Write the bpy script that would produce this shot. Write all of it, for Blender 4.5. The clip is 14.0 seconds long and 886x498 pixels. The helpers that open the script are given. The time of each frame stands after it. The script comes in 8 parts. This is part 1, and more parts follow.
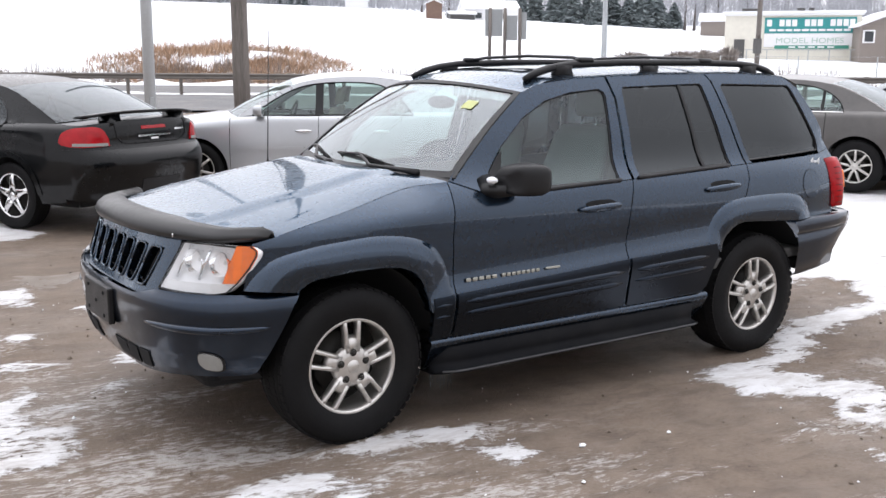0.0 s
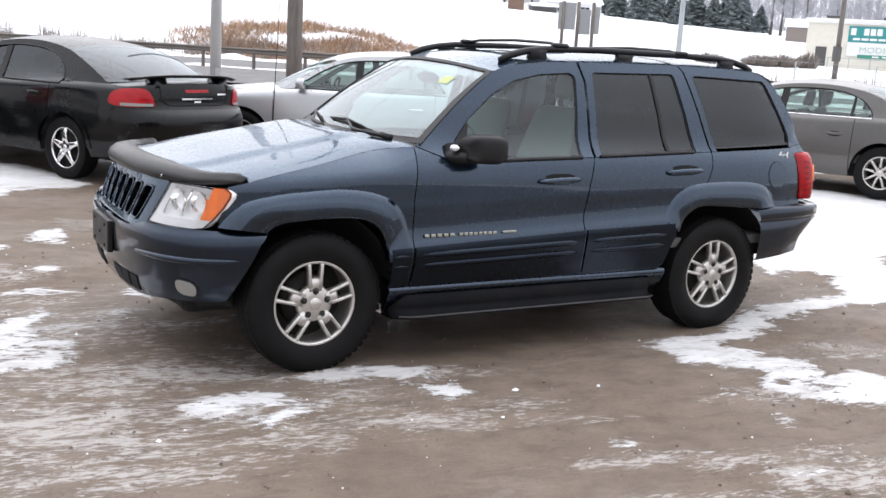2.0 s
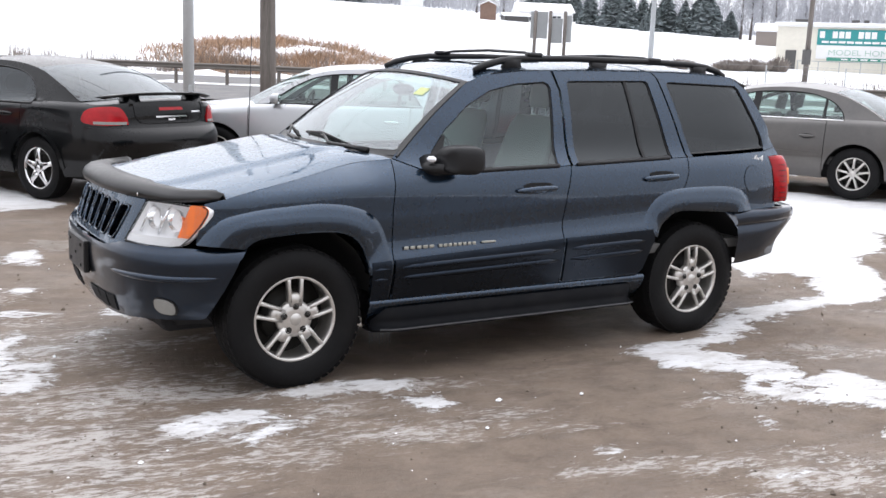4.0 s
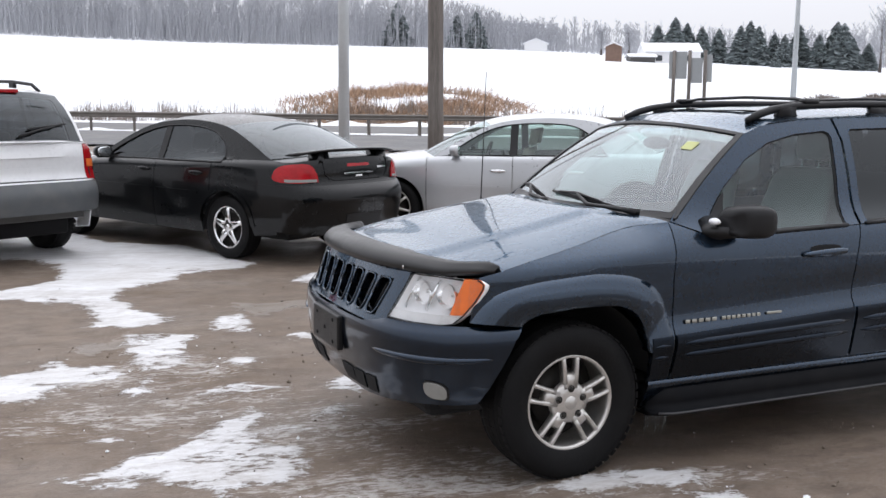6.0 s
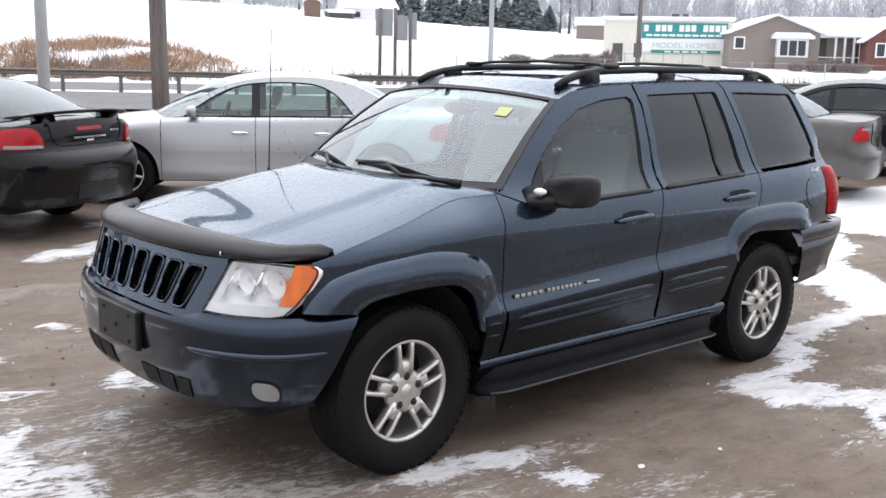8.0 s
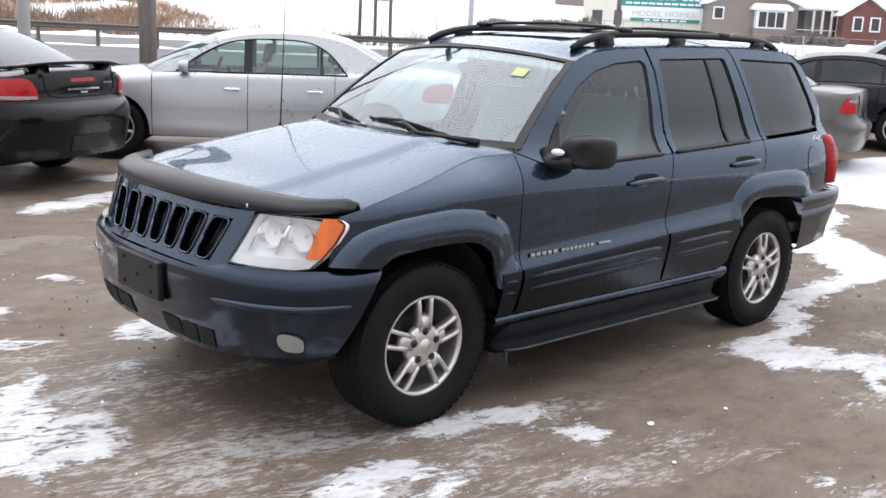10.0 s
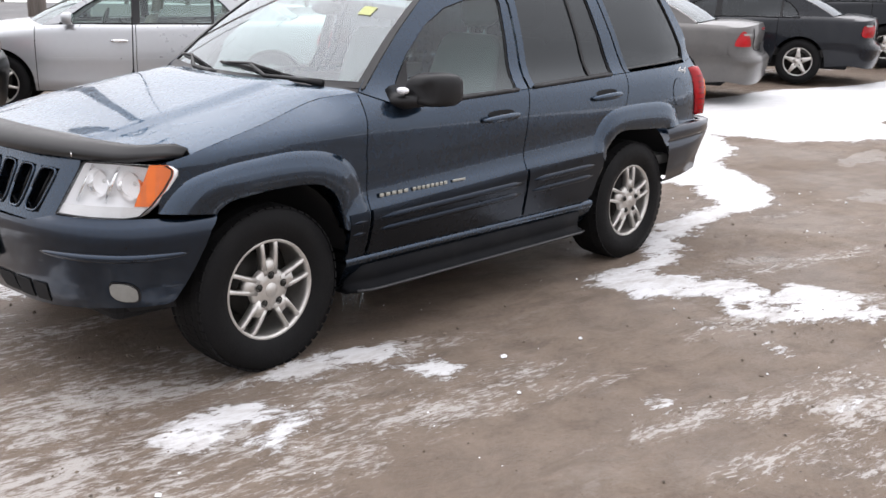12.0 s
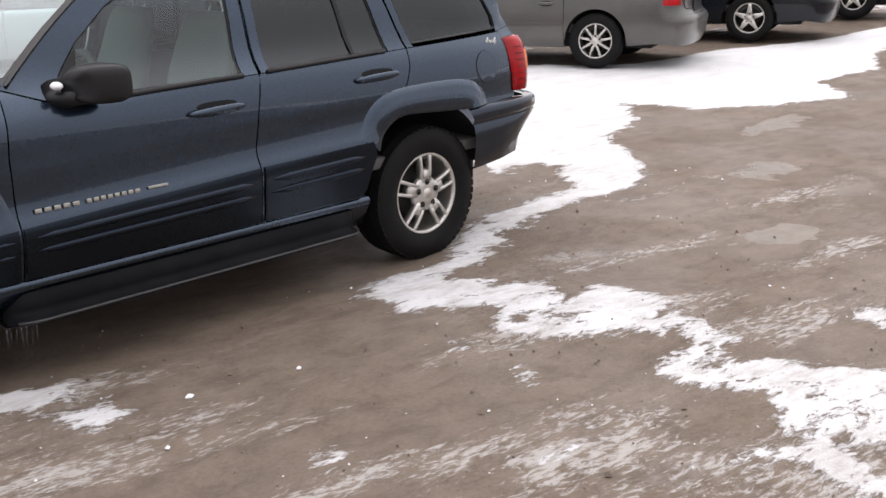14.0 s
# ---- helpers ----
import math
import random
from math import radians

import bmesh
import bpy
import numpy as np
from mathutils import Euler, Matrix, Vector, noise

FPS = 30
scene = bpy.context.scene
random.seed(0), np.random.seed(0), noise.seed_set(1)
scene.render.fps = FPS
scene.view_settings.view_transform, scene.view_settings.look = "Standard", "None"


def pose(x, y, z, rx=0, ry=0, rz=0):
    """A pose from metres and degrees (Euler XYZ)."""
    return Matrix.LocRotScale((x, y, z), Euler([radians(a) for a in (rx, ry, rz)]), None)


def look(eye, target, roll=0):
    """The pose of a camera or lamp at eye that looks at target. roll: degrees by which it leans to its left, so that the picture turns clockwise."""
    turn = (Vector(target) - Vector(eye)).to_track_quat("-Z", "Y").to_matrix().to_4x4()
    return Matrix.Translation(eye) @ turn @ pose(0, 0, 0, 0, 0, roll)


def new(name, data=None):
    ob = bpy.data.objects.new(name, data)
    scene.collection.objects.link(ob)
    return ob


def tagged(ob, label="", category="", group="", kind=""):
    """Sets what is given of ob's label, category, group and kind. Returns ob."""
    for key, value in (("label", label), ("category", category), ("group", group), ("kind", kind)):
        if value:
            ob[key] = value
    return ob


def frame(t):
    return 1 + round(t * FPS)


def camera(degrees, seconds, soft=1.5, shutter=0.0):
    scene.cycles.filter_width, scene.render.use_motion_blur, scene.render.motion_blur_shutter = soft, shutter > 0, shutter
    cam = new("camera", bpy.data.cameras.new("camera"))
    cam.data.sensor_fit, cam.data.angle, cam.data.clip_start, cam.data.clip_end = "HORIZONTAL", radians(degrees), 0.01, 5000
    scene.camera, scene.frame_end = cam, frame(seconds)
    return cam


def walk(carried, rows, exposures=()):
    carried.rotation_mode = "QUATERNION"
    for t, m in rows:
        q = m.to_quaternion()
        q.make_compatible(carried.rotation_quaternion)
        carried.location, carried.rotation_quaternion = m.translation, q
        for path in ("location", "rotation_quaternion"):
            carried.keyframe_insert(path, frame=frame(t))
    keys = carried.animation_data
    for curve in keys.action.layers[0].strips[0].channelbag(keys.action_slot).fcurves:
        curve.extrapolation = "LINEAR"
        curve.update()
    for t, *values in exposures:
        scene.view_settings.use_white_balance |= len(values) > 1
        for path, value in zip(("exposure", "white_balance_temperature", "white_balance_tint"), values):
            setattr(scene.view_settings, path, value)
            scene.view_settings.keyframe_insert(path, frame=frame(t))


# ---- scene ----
cam = camera(47.47, 14.0)
PATH = [
    (0, (-2.086, -3.769, 1.675), (-0.981, -2.141, 1.314), 0.28),
    (0.5, (-2.073, -3.923, 1.666), (-1.028, -2.244, 1.367), 0.86),
    (1, (-2.143, -4.140, 1.669), (-1.040, -2.496, 1.387), 3.84),
    (1.5, (-2.029, -4.357, 1.646), (-1.041, -2.653, 1.300), 2.55),
    (2, (-1.919, -4.519, 1.630), (-0.931, -2.823, 1.245), 3.47),
    (4.5, (-1.920, -4.496, 1.632), (-0.887, -2.815, 1.299), 1.84),
    (5, (-2.151, -4.262, 1.655), (-1.128, -2.568, 1.367), 1.84),
    (5.5, (-2.308, -3.978, 1.643), (-1.387, -2.225, 1.361), 4.03),
    (6, (-2.317, -3.724, 1.664), (-1.502, -1.920, 1.382), 0.47),
    (6.5, (-2.458, -3.502, 1.660), (-1.409, -1.834, 1.316), 1.47),
    (7, (-2.587, -3.309, 1.679), (-1.410, -1.746, 1.265), 0.61),
    (7.5, (-2.543, -3.164, 1.684), (-1.319, -1.625, 1.319), 1.82),
    (8, (-2.542, -3.097, 1.690), (-1.243, -1.619, 1.331), 1.15),
    (8.5, (-2.672, -3.038, 1.678), (-1.328, -1.603, 1.311), 0.74),
    (9, (-2.731, -2.996, 1.673), (-1.393, -1.574, 1.238), 3.16),
    (11.5, (-2.679, -3.084, 1.648), (-1.342, -1.656, 1.229), 1.25),
    (12, (-2.445, -3.286, 1.639), (-1.041, -1.962, 1.118), 1.21),
    (12.5, (-2.163, -3.391, 1.615), (-0.655, -2.203, 1.053), -0.94),
    (13, (-1.807, -3.423, 1.634), (-0.329, -2.245, 0.981), -1.92),
    (13.5, (-1.383, -3.636, 1.636), (-0.080, -2.248, 1.025), -1.88),
    (14, (-0.937, -3.763, 1.627), (0.410, -2.404, 1.046), -1.38),
]
# the camera's own exposure and white balance along the way: seconds, stops, kelvin, tint
LIGHTNESS = [(0.0, 0.1, 6550, 14), (0.5, 0.31, 6500, 13), (1.0, 0.04, 6500, 13), (2.0, 0.16, 6500, 13), (5.0, 0.08, 6500, 13), (5.7, -0.17, 6450, 13), (6.5, -0.2, 6450, 13), (7.0, 0.08, 6500, 13), (7.5, 0.1, 6450, 13), (8.5, 0.15, 6450, 13), (9.0, 0.14, 6450, 13), (11.5, 0.14, 6500, 13), (12.0, 0.18, 6650, 14), (12.5, 0.28, 6750, 14), (13.0, 0.06, 6850, 15), (14.0, -0.02, 6850, 16)]
walk(cam, [(t, look(eye, target, roll)) for t, eye, target, roll in PATH], LIGHTNESS)

# ---- world and sun: a bright overcast winter day ----
world = bpy.data.worlds.new("overcast")
scene.world = world
world.use_nodes = True
wn = world.node_tree
wn.nodes.clear()
sky = wn.nodes.new("ShaderNodeTexSky")
sky.sky_type = "NISHITA"
sky.sun_disc = False
sky.sun_elevation, sky.sun_rotation = radians(50), radians(22)
sky.dust_density, sky.air_density = 4.0, 1.0
hsv = wn.nodes.new("ShaderNodeHueSaturation")
hsv.inputs["Saturation"].default_value = 0.25
hsv.inputs["Value"].default_value = 0.1
cloud = wn.nodes.new("ShaderNodeMix")
cloud.data_type = "RGBA"
cloud.inputs["Factor"].default_value = 0.9
where = wn.nodes.new("ShaderNodeTexCoord")
split = wn.nodes.new("ShaderNodeSeparateXYZ")
rise = wn.nodes.new("ShaderNodeMapRange")
rise.inputs["To Min"].default_value, rise.inputs["To Max"].default_value = 0.98, 1.75
tone = wn.nodes.new("ShaderNodeMix")
tone.data_type, tone.blend_type = "RGBA", "MULTIPLY"
tone.inputs["Factor"].default_value = 1.0
tone.inputs["A"].default_value = (0.945, 0.975, 1.03, 1)
wn.links.new(where.outputs["Generated"], split.inputs[0])
wn.links.new(split.outputs["Z"], rise.inputs["Value"])
# the cloud is thinner and brighter high up towards the hidden sun
toward = wn.nodes.new("ShaderNodeVectorMath")
toward.operation = "DOT_PRODUCT"
toward.inputs[1].default_value = Vector((6.5, 16, 20.6)).normalized()
lit = wn.nodes.new("ShaderNodeMath")
lit.operation, lit.use_clamp = "MULTIPLY", True
glow = wn.nodes.new("ShaderNodeMath")
glow.operation, glow.inputs[1].default_value = "MULTIPLY_ADD", 1.1
wn.links.new(where.outputs["Generated"], toward.inputs[0])
wn.links.new(toward.outputs["Value"], lit.inputs[0])
wn.links.new(split.outputs["Z"], lit.inputs[1])
wn.links.new(lit.outputs[0], glow.inputs[0])
wn.links.new(rise.outputs[0], glow.inputs[2])
wn.links.new(glow.outputs[0], tone.inputs["B"])
wn.links.new(tone.outputs["Result"], cloud.inputs["B"])
bg = wn.nodes.new("ShaderNodeBackground")
bg.inputs["Strength"].default_value = 1.0
wout = wn.nodes.new("ShaderNodeOutputWorld")
wn.links.new(sky.outputs[0], hsv.inputs["Color"])
wn.links.new(hsv.outputs[0], cloud.inputs["A"])
wn.links.new(cloud.outputs["Result"], bg.inputs["Color"])
wn.links.new(bg.outputs[0], wout.inputs[0])
sun = new("sun", bpy.data.lights.new("sun", "SUN"))
sun.data.energy, sun.data.angle, sun.data.color = 0.5, radians(100), (1.0, 0.97, 0.93)
sun.matrix_world = look((6.5, 16, 20.6), (0, 0, 0))
scene.view_settings.exposure = 0.0

# ---- materials ----


def material(name, base, rough=0.5, metal=0.0, spec=0.5, coat=0.0, noise_scale=0.0, amount=0.15, bump=0.0, bump_scale=60.0, trans=0.0, dirt=None, emit=None, island=0.0):
    """A surface with variation at two scales, fine relief and, where given, a film of road dirt."""
    m = bpy.data.materials.new(name)
    m.use_nodes = True
    nt = m.node_tree
    b = nt.nodes["Principled BSDF"]
    b.inputs["Base Color"].default_value = (*base, 1)
    b.inputs["Roughness"].default_value = rough
    b.inputs["Metallic"].default_value = metal
    b.inputs["Specular IOR Level"].default_value = spec
    b.inputs["Coat Weight"].default_value = coat
    b.inputs["Coat Roughness"].default_value = 0.04
    b.inputs["Transmission Weight"].default_value = trans
    geo = nt.nodes.new("ShaderNodeTexCoord")
    colour = None
    if noise_scale:
        big = nt.nodes.new("ShaderNodeTexNoise")
        big.inputs["Scale"].default_value = noise_scale
        big.inputs["Detail"].default_value = 8
        nt.links.new(geo.outputs["Object"], big.inputs["Vector"])
        fine = nt.nodes.new("ShaderNodeTexNoise")
        fine.inputs["Scale"].default_value = noise_scale * 14
        fine.inputs["Detail"].default_value = 4
        nt.links.new(geo.outputs["Object"], fine.inputs["Vector"])
        add = nt.nodes.new("ShaderNodeMath")
        add.operation = "ADD"
        nt.links.new(big.outputs["Fac"], add.inputs[0])
        nt.links.new(fine.outputs["Fac"], add.inputs[1])
        ramp = nt.nodes.new("ShaderNodeMapRange")
        ramp.inputs["From Min"].default_value, ramp.inputs["From Max"].default_value = 0.6, 1.4
        ramp.inputs["To Min"].default_value, ramp.inputs["To Max"].default_value = 1 - amount, 1 + amount
        nt.links.new(add.outputs[0], ramp.inputs["Value"])
        mul = nt.nodes.new("ShaderNodeMix")
        mul.data_type, mul.blend_type = "RGBA", "MULTIPLY"
        mul.inputs["Factor"].default_value = 1
        mul.inputs["A"].default_value = (*base, 1)
        nt.links.new(ramp.outputs[0], mul.inputs["B"])
        colour = mul.outputs["Result"]
        r2 = nt.nodes.new("ShaderNodeMapRange")
        r2.inputs["From Min"].default_value, r2.inputs["From Max"].default_value = 0.6, 1.4
        r2.inputs["To Min"].default_value, r2.inputs["To Max"].default_value = max(0.02, rough * 0.8), min(1, rough * 1.2)
        nt.links.new(add.outputs[0], r2.inputs["Value"])
        nt.links.new(r2.outputs[0], b.inputs["Roughness"])
    if island:
        info = nt.nodes.new("ShaderNodeNewGeometry")
        ir = nt.nodes.new("ShaderNodeMapRange")
        ir.inputs["To Min"].default_value, ir.inputs["To Max"].default_value = 1 - island, 1 + island
        nt.links.new(info.outputs["Random Per Island"], ir.inputs["Value"])
        im = nt.nodes.new("ShaderNodeMix")
        im.data_type, im.blend_type = "RGBA", "MULTIPLY"
        im.inputs["Factor"].default_value = 1
        im.inputs["A"].default_value = (*base, 1)
        if colour:
            nt.links.new(colour, im.inputs["A"])
        nt.links.new(ir.outputs[0], im.inputs["B"])
        colour = im.outputs["Result"]
    if dirt:
        dn = nt.nodes.new("ShaderNodeTexNoise")
        dn.inputs["Scale"].default_value, dn.inputs["Detail"].default_value = dirt[1], 10
        nt.links.new(geo.outputs["Object"], dn.inputs["Vector"])
        dr = nt.nodes.new("ShaderNodeMapRange")
        dr.inputs["From Min"].default_value, dr.inputs["From Max"].default_value = 0.45, 0.8
        dr.inputs["To Max"].default_value = dirt[0]
        nt.links.new(dn.outputs["Fac"], dr.inputs["Value"])
        dm = nt.nodes.new("ShaderNodeMix")
        dm.data_type = "RGBA"
        dm.inputs["A"].default_value = (*base, 1)
        dm.inputs["B"].default_value = (0.2, 0.18, 0.16, 1)
        if colour:
            nt.links.new(colour, dm.inputs["A"])
        nt.links.new(dr.outputs[0], dm.inputs["Factor"])
        colour = dm.outputs["Result"]
    if colour:
        nt.links.new(colour, b.inputs["Base Color"])
    if bump:
        bn = nt.nodes.new("ShaderNodeTexNoise")
        bn.inputs["Scale"].default_value, bn.inputs["Detail"].default_value = bump_scale, 6
        nt.links.new(geo.outputs["Object"], bn.inputs["Vector"])
        bu = nt.nodes.new("ShaderNodeBump")
        bu.inputs["Strength"].default_value, bu.inputs["Distance"].default_value = bump, 0.02
        nt.links.new(bn.outputs["Fac"], bu.inputs["Height"])
        nt.links.new(bu.outputs[0], b.inputs["Normal"])
    if emit:
        b.inputs["Emission Color"].default_value = (*base, 1)
        b.inputs["Emission Strength"].default_value = emit
    return m


def glass_material(name, tint, rough=0.02, least=0.075):
    """Thin tinted pane: what is behind shows through by the tint, the front mirrors by Fresnel."""
    m = bpy.data.materials.new(name)
    m.use_nodes = True
    nt = m.node_tree
    nt.nodes.clear()
    out = nt.nodes.new("ShaderNodeOutputMaterial")
    mix = nt.nodes.new("ShaderNodeMixShader")
    t = nt.nodes.new("ShaderNodeBsdfTransparent")
    t.inputs[0].default_value = (*tint, 1)
    g = nt.nodes.new("ShaderNodeBsdfGlossy")
    g.inputs["Roughness"].default_value = rough
    g.inputs["Color"].default_value = (0.92, 0.97, 1.0, 1)
    lw = nt.nodes.new("ShaderNodeLayerWeight")
    lw.inputs["Blend"].default_value = 0.5
    po = nt.nodes.new("ShaderNodeMath")
    po.operation = "POWER"
    po.inputs[1].default_value = 4.0
    mr = nt.nodes.new("ShaderNodeMapRange")
    mr.inputs["To Min"].default_value, mr.inputs["To Max"].default_value = least, 0.95
    nt.links.new(lw.outputs["Facing"], po.inputs[0])
    nt.links.new(po.outputs[0], mr.inputs["Value"])
    nt.links.new(mr.outputs[0], mix.inputs[0])
    nt.links.new(t.outputs[0], mix.inputs[1])
    nt.links.new(g.outputs[0], mix.inputs[2])
    nt.links.new(mix.outputs[0], out.inputs[0])
    return m


BLUE = material("blue_paint", (0.0195, 0.0375, 0.064), rough=0.27, metal=1.0, spec=0.5, coat=0.8, noise_scale=2.0, amount=0.1, dirt=(0.012, 5.0))
BLUE.node_tree.nodes["Principled BSDF"].inputs["Coat IOR"].default_value = 1.6
BLUE.node_tree.nodes["Principled BSDF"].inputs["Specular Tint"].default_value = (0.78, 0.89, 1.0, 1)
# cladding blue, darker than the body: low-door shade painted into the colour
SHADED_CLADDING = material("shaded_cladding_blue", (0.007, 0.0145, 0.027), rough=0.3, metal=1.0, spec=0.4, coat=0.45, noise_scale=3.0, amount=0.12, dirt=(0.008, 6.0))
SHADED_CLADDING.node_tree.nodes["Principled BSDF"].inputs["Coat Roughness"].default_value = 0.18
BUMPER_PAINT = material("bumper_paint", (0.010, 0.022, 0.042), rough=0.33, metal=1.0, spec=0.5, coat=0.9, noise_scale=3.0, amount=0.12, dirt=(0.012, 6.0))
BUMPER_PAINT.node_tree.nodes["Principled BSDF"].inputs["Coat Roughness"].default_value = 0.1
BLACK_PAINT = material("black_paint", (0.0025, 0.003, 0.0036), rough=0.3, spec=0.1, coat=0.5, noise_scale=2.0, amount=0.2, dirt=(0.006, 5.0))
BLACK_PAINT.node_tree.nodes["Principled BSDF"].inputs["Coat Roughness"].default_value = 0.06
SILVER_PAINT = material("silver_paint", (0.46, 0.47, 0.485), rough=0.3, metal=0.55, coat=0.7, noise_scale=1.2, amount=0.03)
GREY_PAINT = material("grey_paint", (0.10, 0.095, 0.092), rough=0.34, metal=0.5, coat=0.5, noise_scale=2.0, amount=0.08, dirt=(0.15, 4.0))
WHITE_PAINT = material("white_paint", (0.80, 0.81, 0.82), rough=0.3, coat=0.6, noise_scale=2.0, amount=0.05, dirt=(0.08, 3.0))
NAVY_PAINT = material("navy_paint", (0.005, 0.007, 0.011), rough=0.3, spec=0.12, coat=0.55, noise_scale=2.0, amount=0.15, dirt=(0.03, 4.0))
CLAD_GREY = material("grey_cladding", (0.085, 0.092, 0.098), rough=0.6, noise_scale=6, amount=0.12, dirt=(0.3, 5))
PLASTIC = material("black_plastic", (0.008, 0.008, 0.009), spec=0.35, rough=0.42, noise_scale=8, amount=0.2, bump=0.05, bump_scale=300)
SMOKE = material("smoked_plastic", (0.009, 0.009, 0.0095), rough=0.36, noise_scale=3, amount=0.15, dirt=(0.015, 6))
RUBBER = material("tyre_rubber", (0.0045, 0.0045, 0.005), rough=0.65, spec=0.2, noise_scale=6, amount=0.25, dirt=(0.015, 9), bump=0.1, bump_scale=120)
ALLOY = material("alloy", (0.62, 0.6, 0.57), rough=0.33, metal=0.75, noise_scale=9, amount=0.12, dirt=(0.25, 14))
CHROME = material("chrome", (0.8, 0.8, 0.8), rough=0.1, metal=1.0)
MIRROR = material("mirror_glass", (0.85, 0.87, 0.88), rough=0.03, metal=1.0)
# grey for the running board's lip: its sky reflection as a colour
LIP_HIGHLIGHT = material("lip_highlight_grey", (0.055, 0.056, 0.06), rough=0.35, spec=0.4, noise_scale=10, amount=0.3)
SKIRT = material("dark_skirt", (0.003, 0.0035, 0.005), rough=0.55, spec=0.12, noise_scale=6, amount=0.25, dirt=(0.03, 7))
# near-black for hidden parts; on slots and handle recesses it paints their shade
DARK = material("black_parts_and_shade", (0.006, 0.006, 0.007), rough=0.9)
DISC = material("brake_disc", (0.035, 0.033, 0.03), rough=0.6, metal=0.6, noise_scale=12, amount=0.3)
LEATHER = material("grey_leather", (0.17, 0.178, 0.172), rough=0.6, noise_scale=10, amount=0.12, bump=0.1, bump_scale=80)
TAN = material("tan_leather", (0.42, 0.38, 0.32), rough=0.6, noise_scale=10, amount=0.12, bump=0.1, bump_scale=80)
TRIM = material("cabin_trim", (0.09, 0.088, 0.085), rough=0.7, noise_scale=8, amount=0.2)
RED_LENS = material("red_lens", (0.36, 0.004, 0.008), rough=0.2, spec=0.3, coat=0.2, noise_scale=9, amount=0.45)
AMBER = material("amber_lens", (0.88, 0.20, 0.045), rough=0.15, coat=0.6, noise_scale=20, amount=0.12)
CLEAR_LENS = material("clear_lens", (0.75, 0.75, 0.75), rough=0.12, coat=0.6, noise_scale=20, amount=0.1)
FOG_LENS = material("fog_lens", (0.24, 0.24, 0.225), rough=0.12, coat=0.8, noise_scale=25, amount=0.15)
STICKER = material("sticker", (0.50, 0.53, 0.24), rough=0.7)
GLASS = glass_material("clear_glass", (0.86, 0.92, 0.90))
SCREEN = glass_material("windscreen_glass", (0.85, 0.97, 0.95), 0.02, least=0.145)
SIDEGLASS = glass_material("side_glass", (0.56, 0.72, 0.69), least=0.07)
PRIVACY = glass_material("privacy_glass", (0.05, 0.055, 0.06), least=0.055)
SEDANGLASS = glass_material("sedan_glass", (0.58, 0.69, 0.65))
DARKGLASS = glass_material("dark_glass", (0.14, 0.15, 0.16), least=0.05)
SHADEBAND = glass_material("shade_band_glass", (0.42, 0.42, 0.52), least=0.10)
LAMPGLASS = glass_material("lamp_glass", (0.95, 0.95, 0.95))
ICE = glass_material("ice", (0.9, 0.93, 0.95), 0.1)
GALV = material("galvanised_steel", (0.42, 0.44, 0.45), rough=0.5, metal=0.4, noise_scale=3, amount=0.15, dirt=(0.2, 3))
PALE_STEEL = material("pale_steel", (0.55, 0.58, 0.60), rough=0.5, metal=0.2, noise_scale=2, amount=0.12, dirt=(0.15, 2))
RUSTY = material("weathered_rail", (0.17, 0.155, 0.14), rough=0.7, metal=0.2, noise_scale=3, amount=0.3, dirt=(0.4, 2))
WOOD = material("weathered_wood", (0.17, 0.15, 0.135), rough=0.9, noise_scale=5, amount=0.6, bump=0.6, bump_scale=25)
for node in [n for n in WOOD.node_tree.nodes if n.bl_idname == "ShaderNodeTexNoise"]:
    stretch = WOOD.node_tree.nodes.new("ShaderNodeMapping")
    stretch.inputs["Scale"].default_value = (2.2, 2.2, 0.10)
    source = node.inputs["Vector"].links[0].from_socket
    WOOD.node_tree.links.new(source, stretch.inputs["Vector"])
    WOOD.node_tree.links.new(stretch.outputs[0], node.inputs["Vector"])
SNOW = material("snow", (0.83, 0.84, 0.86), rough=0.7, noise_scale=1.0, amount=0.05, bump=0.3, bump_scale=8)
SIDING = material("taupe_siding", (0.25, 0.215, 0.19), rough=0.7, noise_scale=3, amount=0.08)
CREAM = material("cream_siding", (0.72, 0.69, 0.6), rough=0.7, noise_scale=3, amount=0.08)
WHITE_TRIM = material("white_trim", (0.8, 0.8, 0.8), rough=0.6, noise_scale=3, amount=0.04)
TEAL = material("teal_sign", (0.03, 0.27, 0.27), rough=0.5, noise_scale=3, amount=0.1)
PALE_GREEN = material("faded_green", (0.42, 0.55, 0.48), rough=0.6, noise_scale=3, amount=0.1)
GREEN = material("green_sign", (0.05, 0.26, 0.19), rough=0.5, noise_scale=3, amount=0.1)
BRICK_RED = material("red_brick", (0.17, 0.075, 0.066), rough=0.85, noise_scale=8, amount=0.25)
STONE = material("grey_stone", (0.3, 0.27, 0.24), rough=0.9, noise_scale=5, amount=0.3)
BARK = material("bark", (0.14, 0.12, 0.11), rough=0.95, noise_scale=1.0, amount=0.3, island=0.25)
# pale blue-grey: the haze over the far woods is mixed into this colour
HAZY_TWIG = material("twig", (0.41, 0.418, 0.445), rough=0.95, noise_scale=0.12, amount=0.2, island=0.12)
WEED = material("dry_weed", (0.25, 0.215, 0.19), rough=0.95, noise_scale=0.5, amount=0.3, island=0.3)
# needles lightened towards grey, distance haze painted into the base colour
HAZY_NEEDLE = material("conifer", (0.19, 0.22, 0.225), rough=0.9, noise_scale=2.0, amount=0.4, island=0.35)
REED = material("dry_reed", (0.34, 0.225, 0.15), rough=0.95, noise_scale=0.35, amount=0.55, island=0.45)
BARN = material("barn_boards", (0.2, 0.13, 0.1), rough=0.9, noise_scale=2.0, amount=0.3)
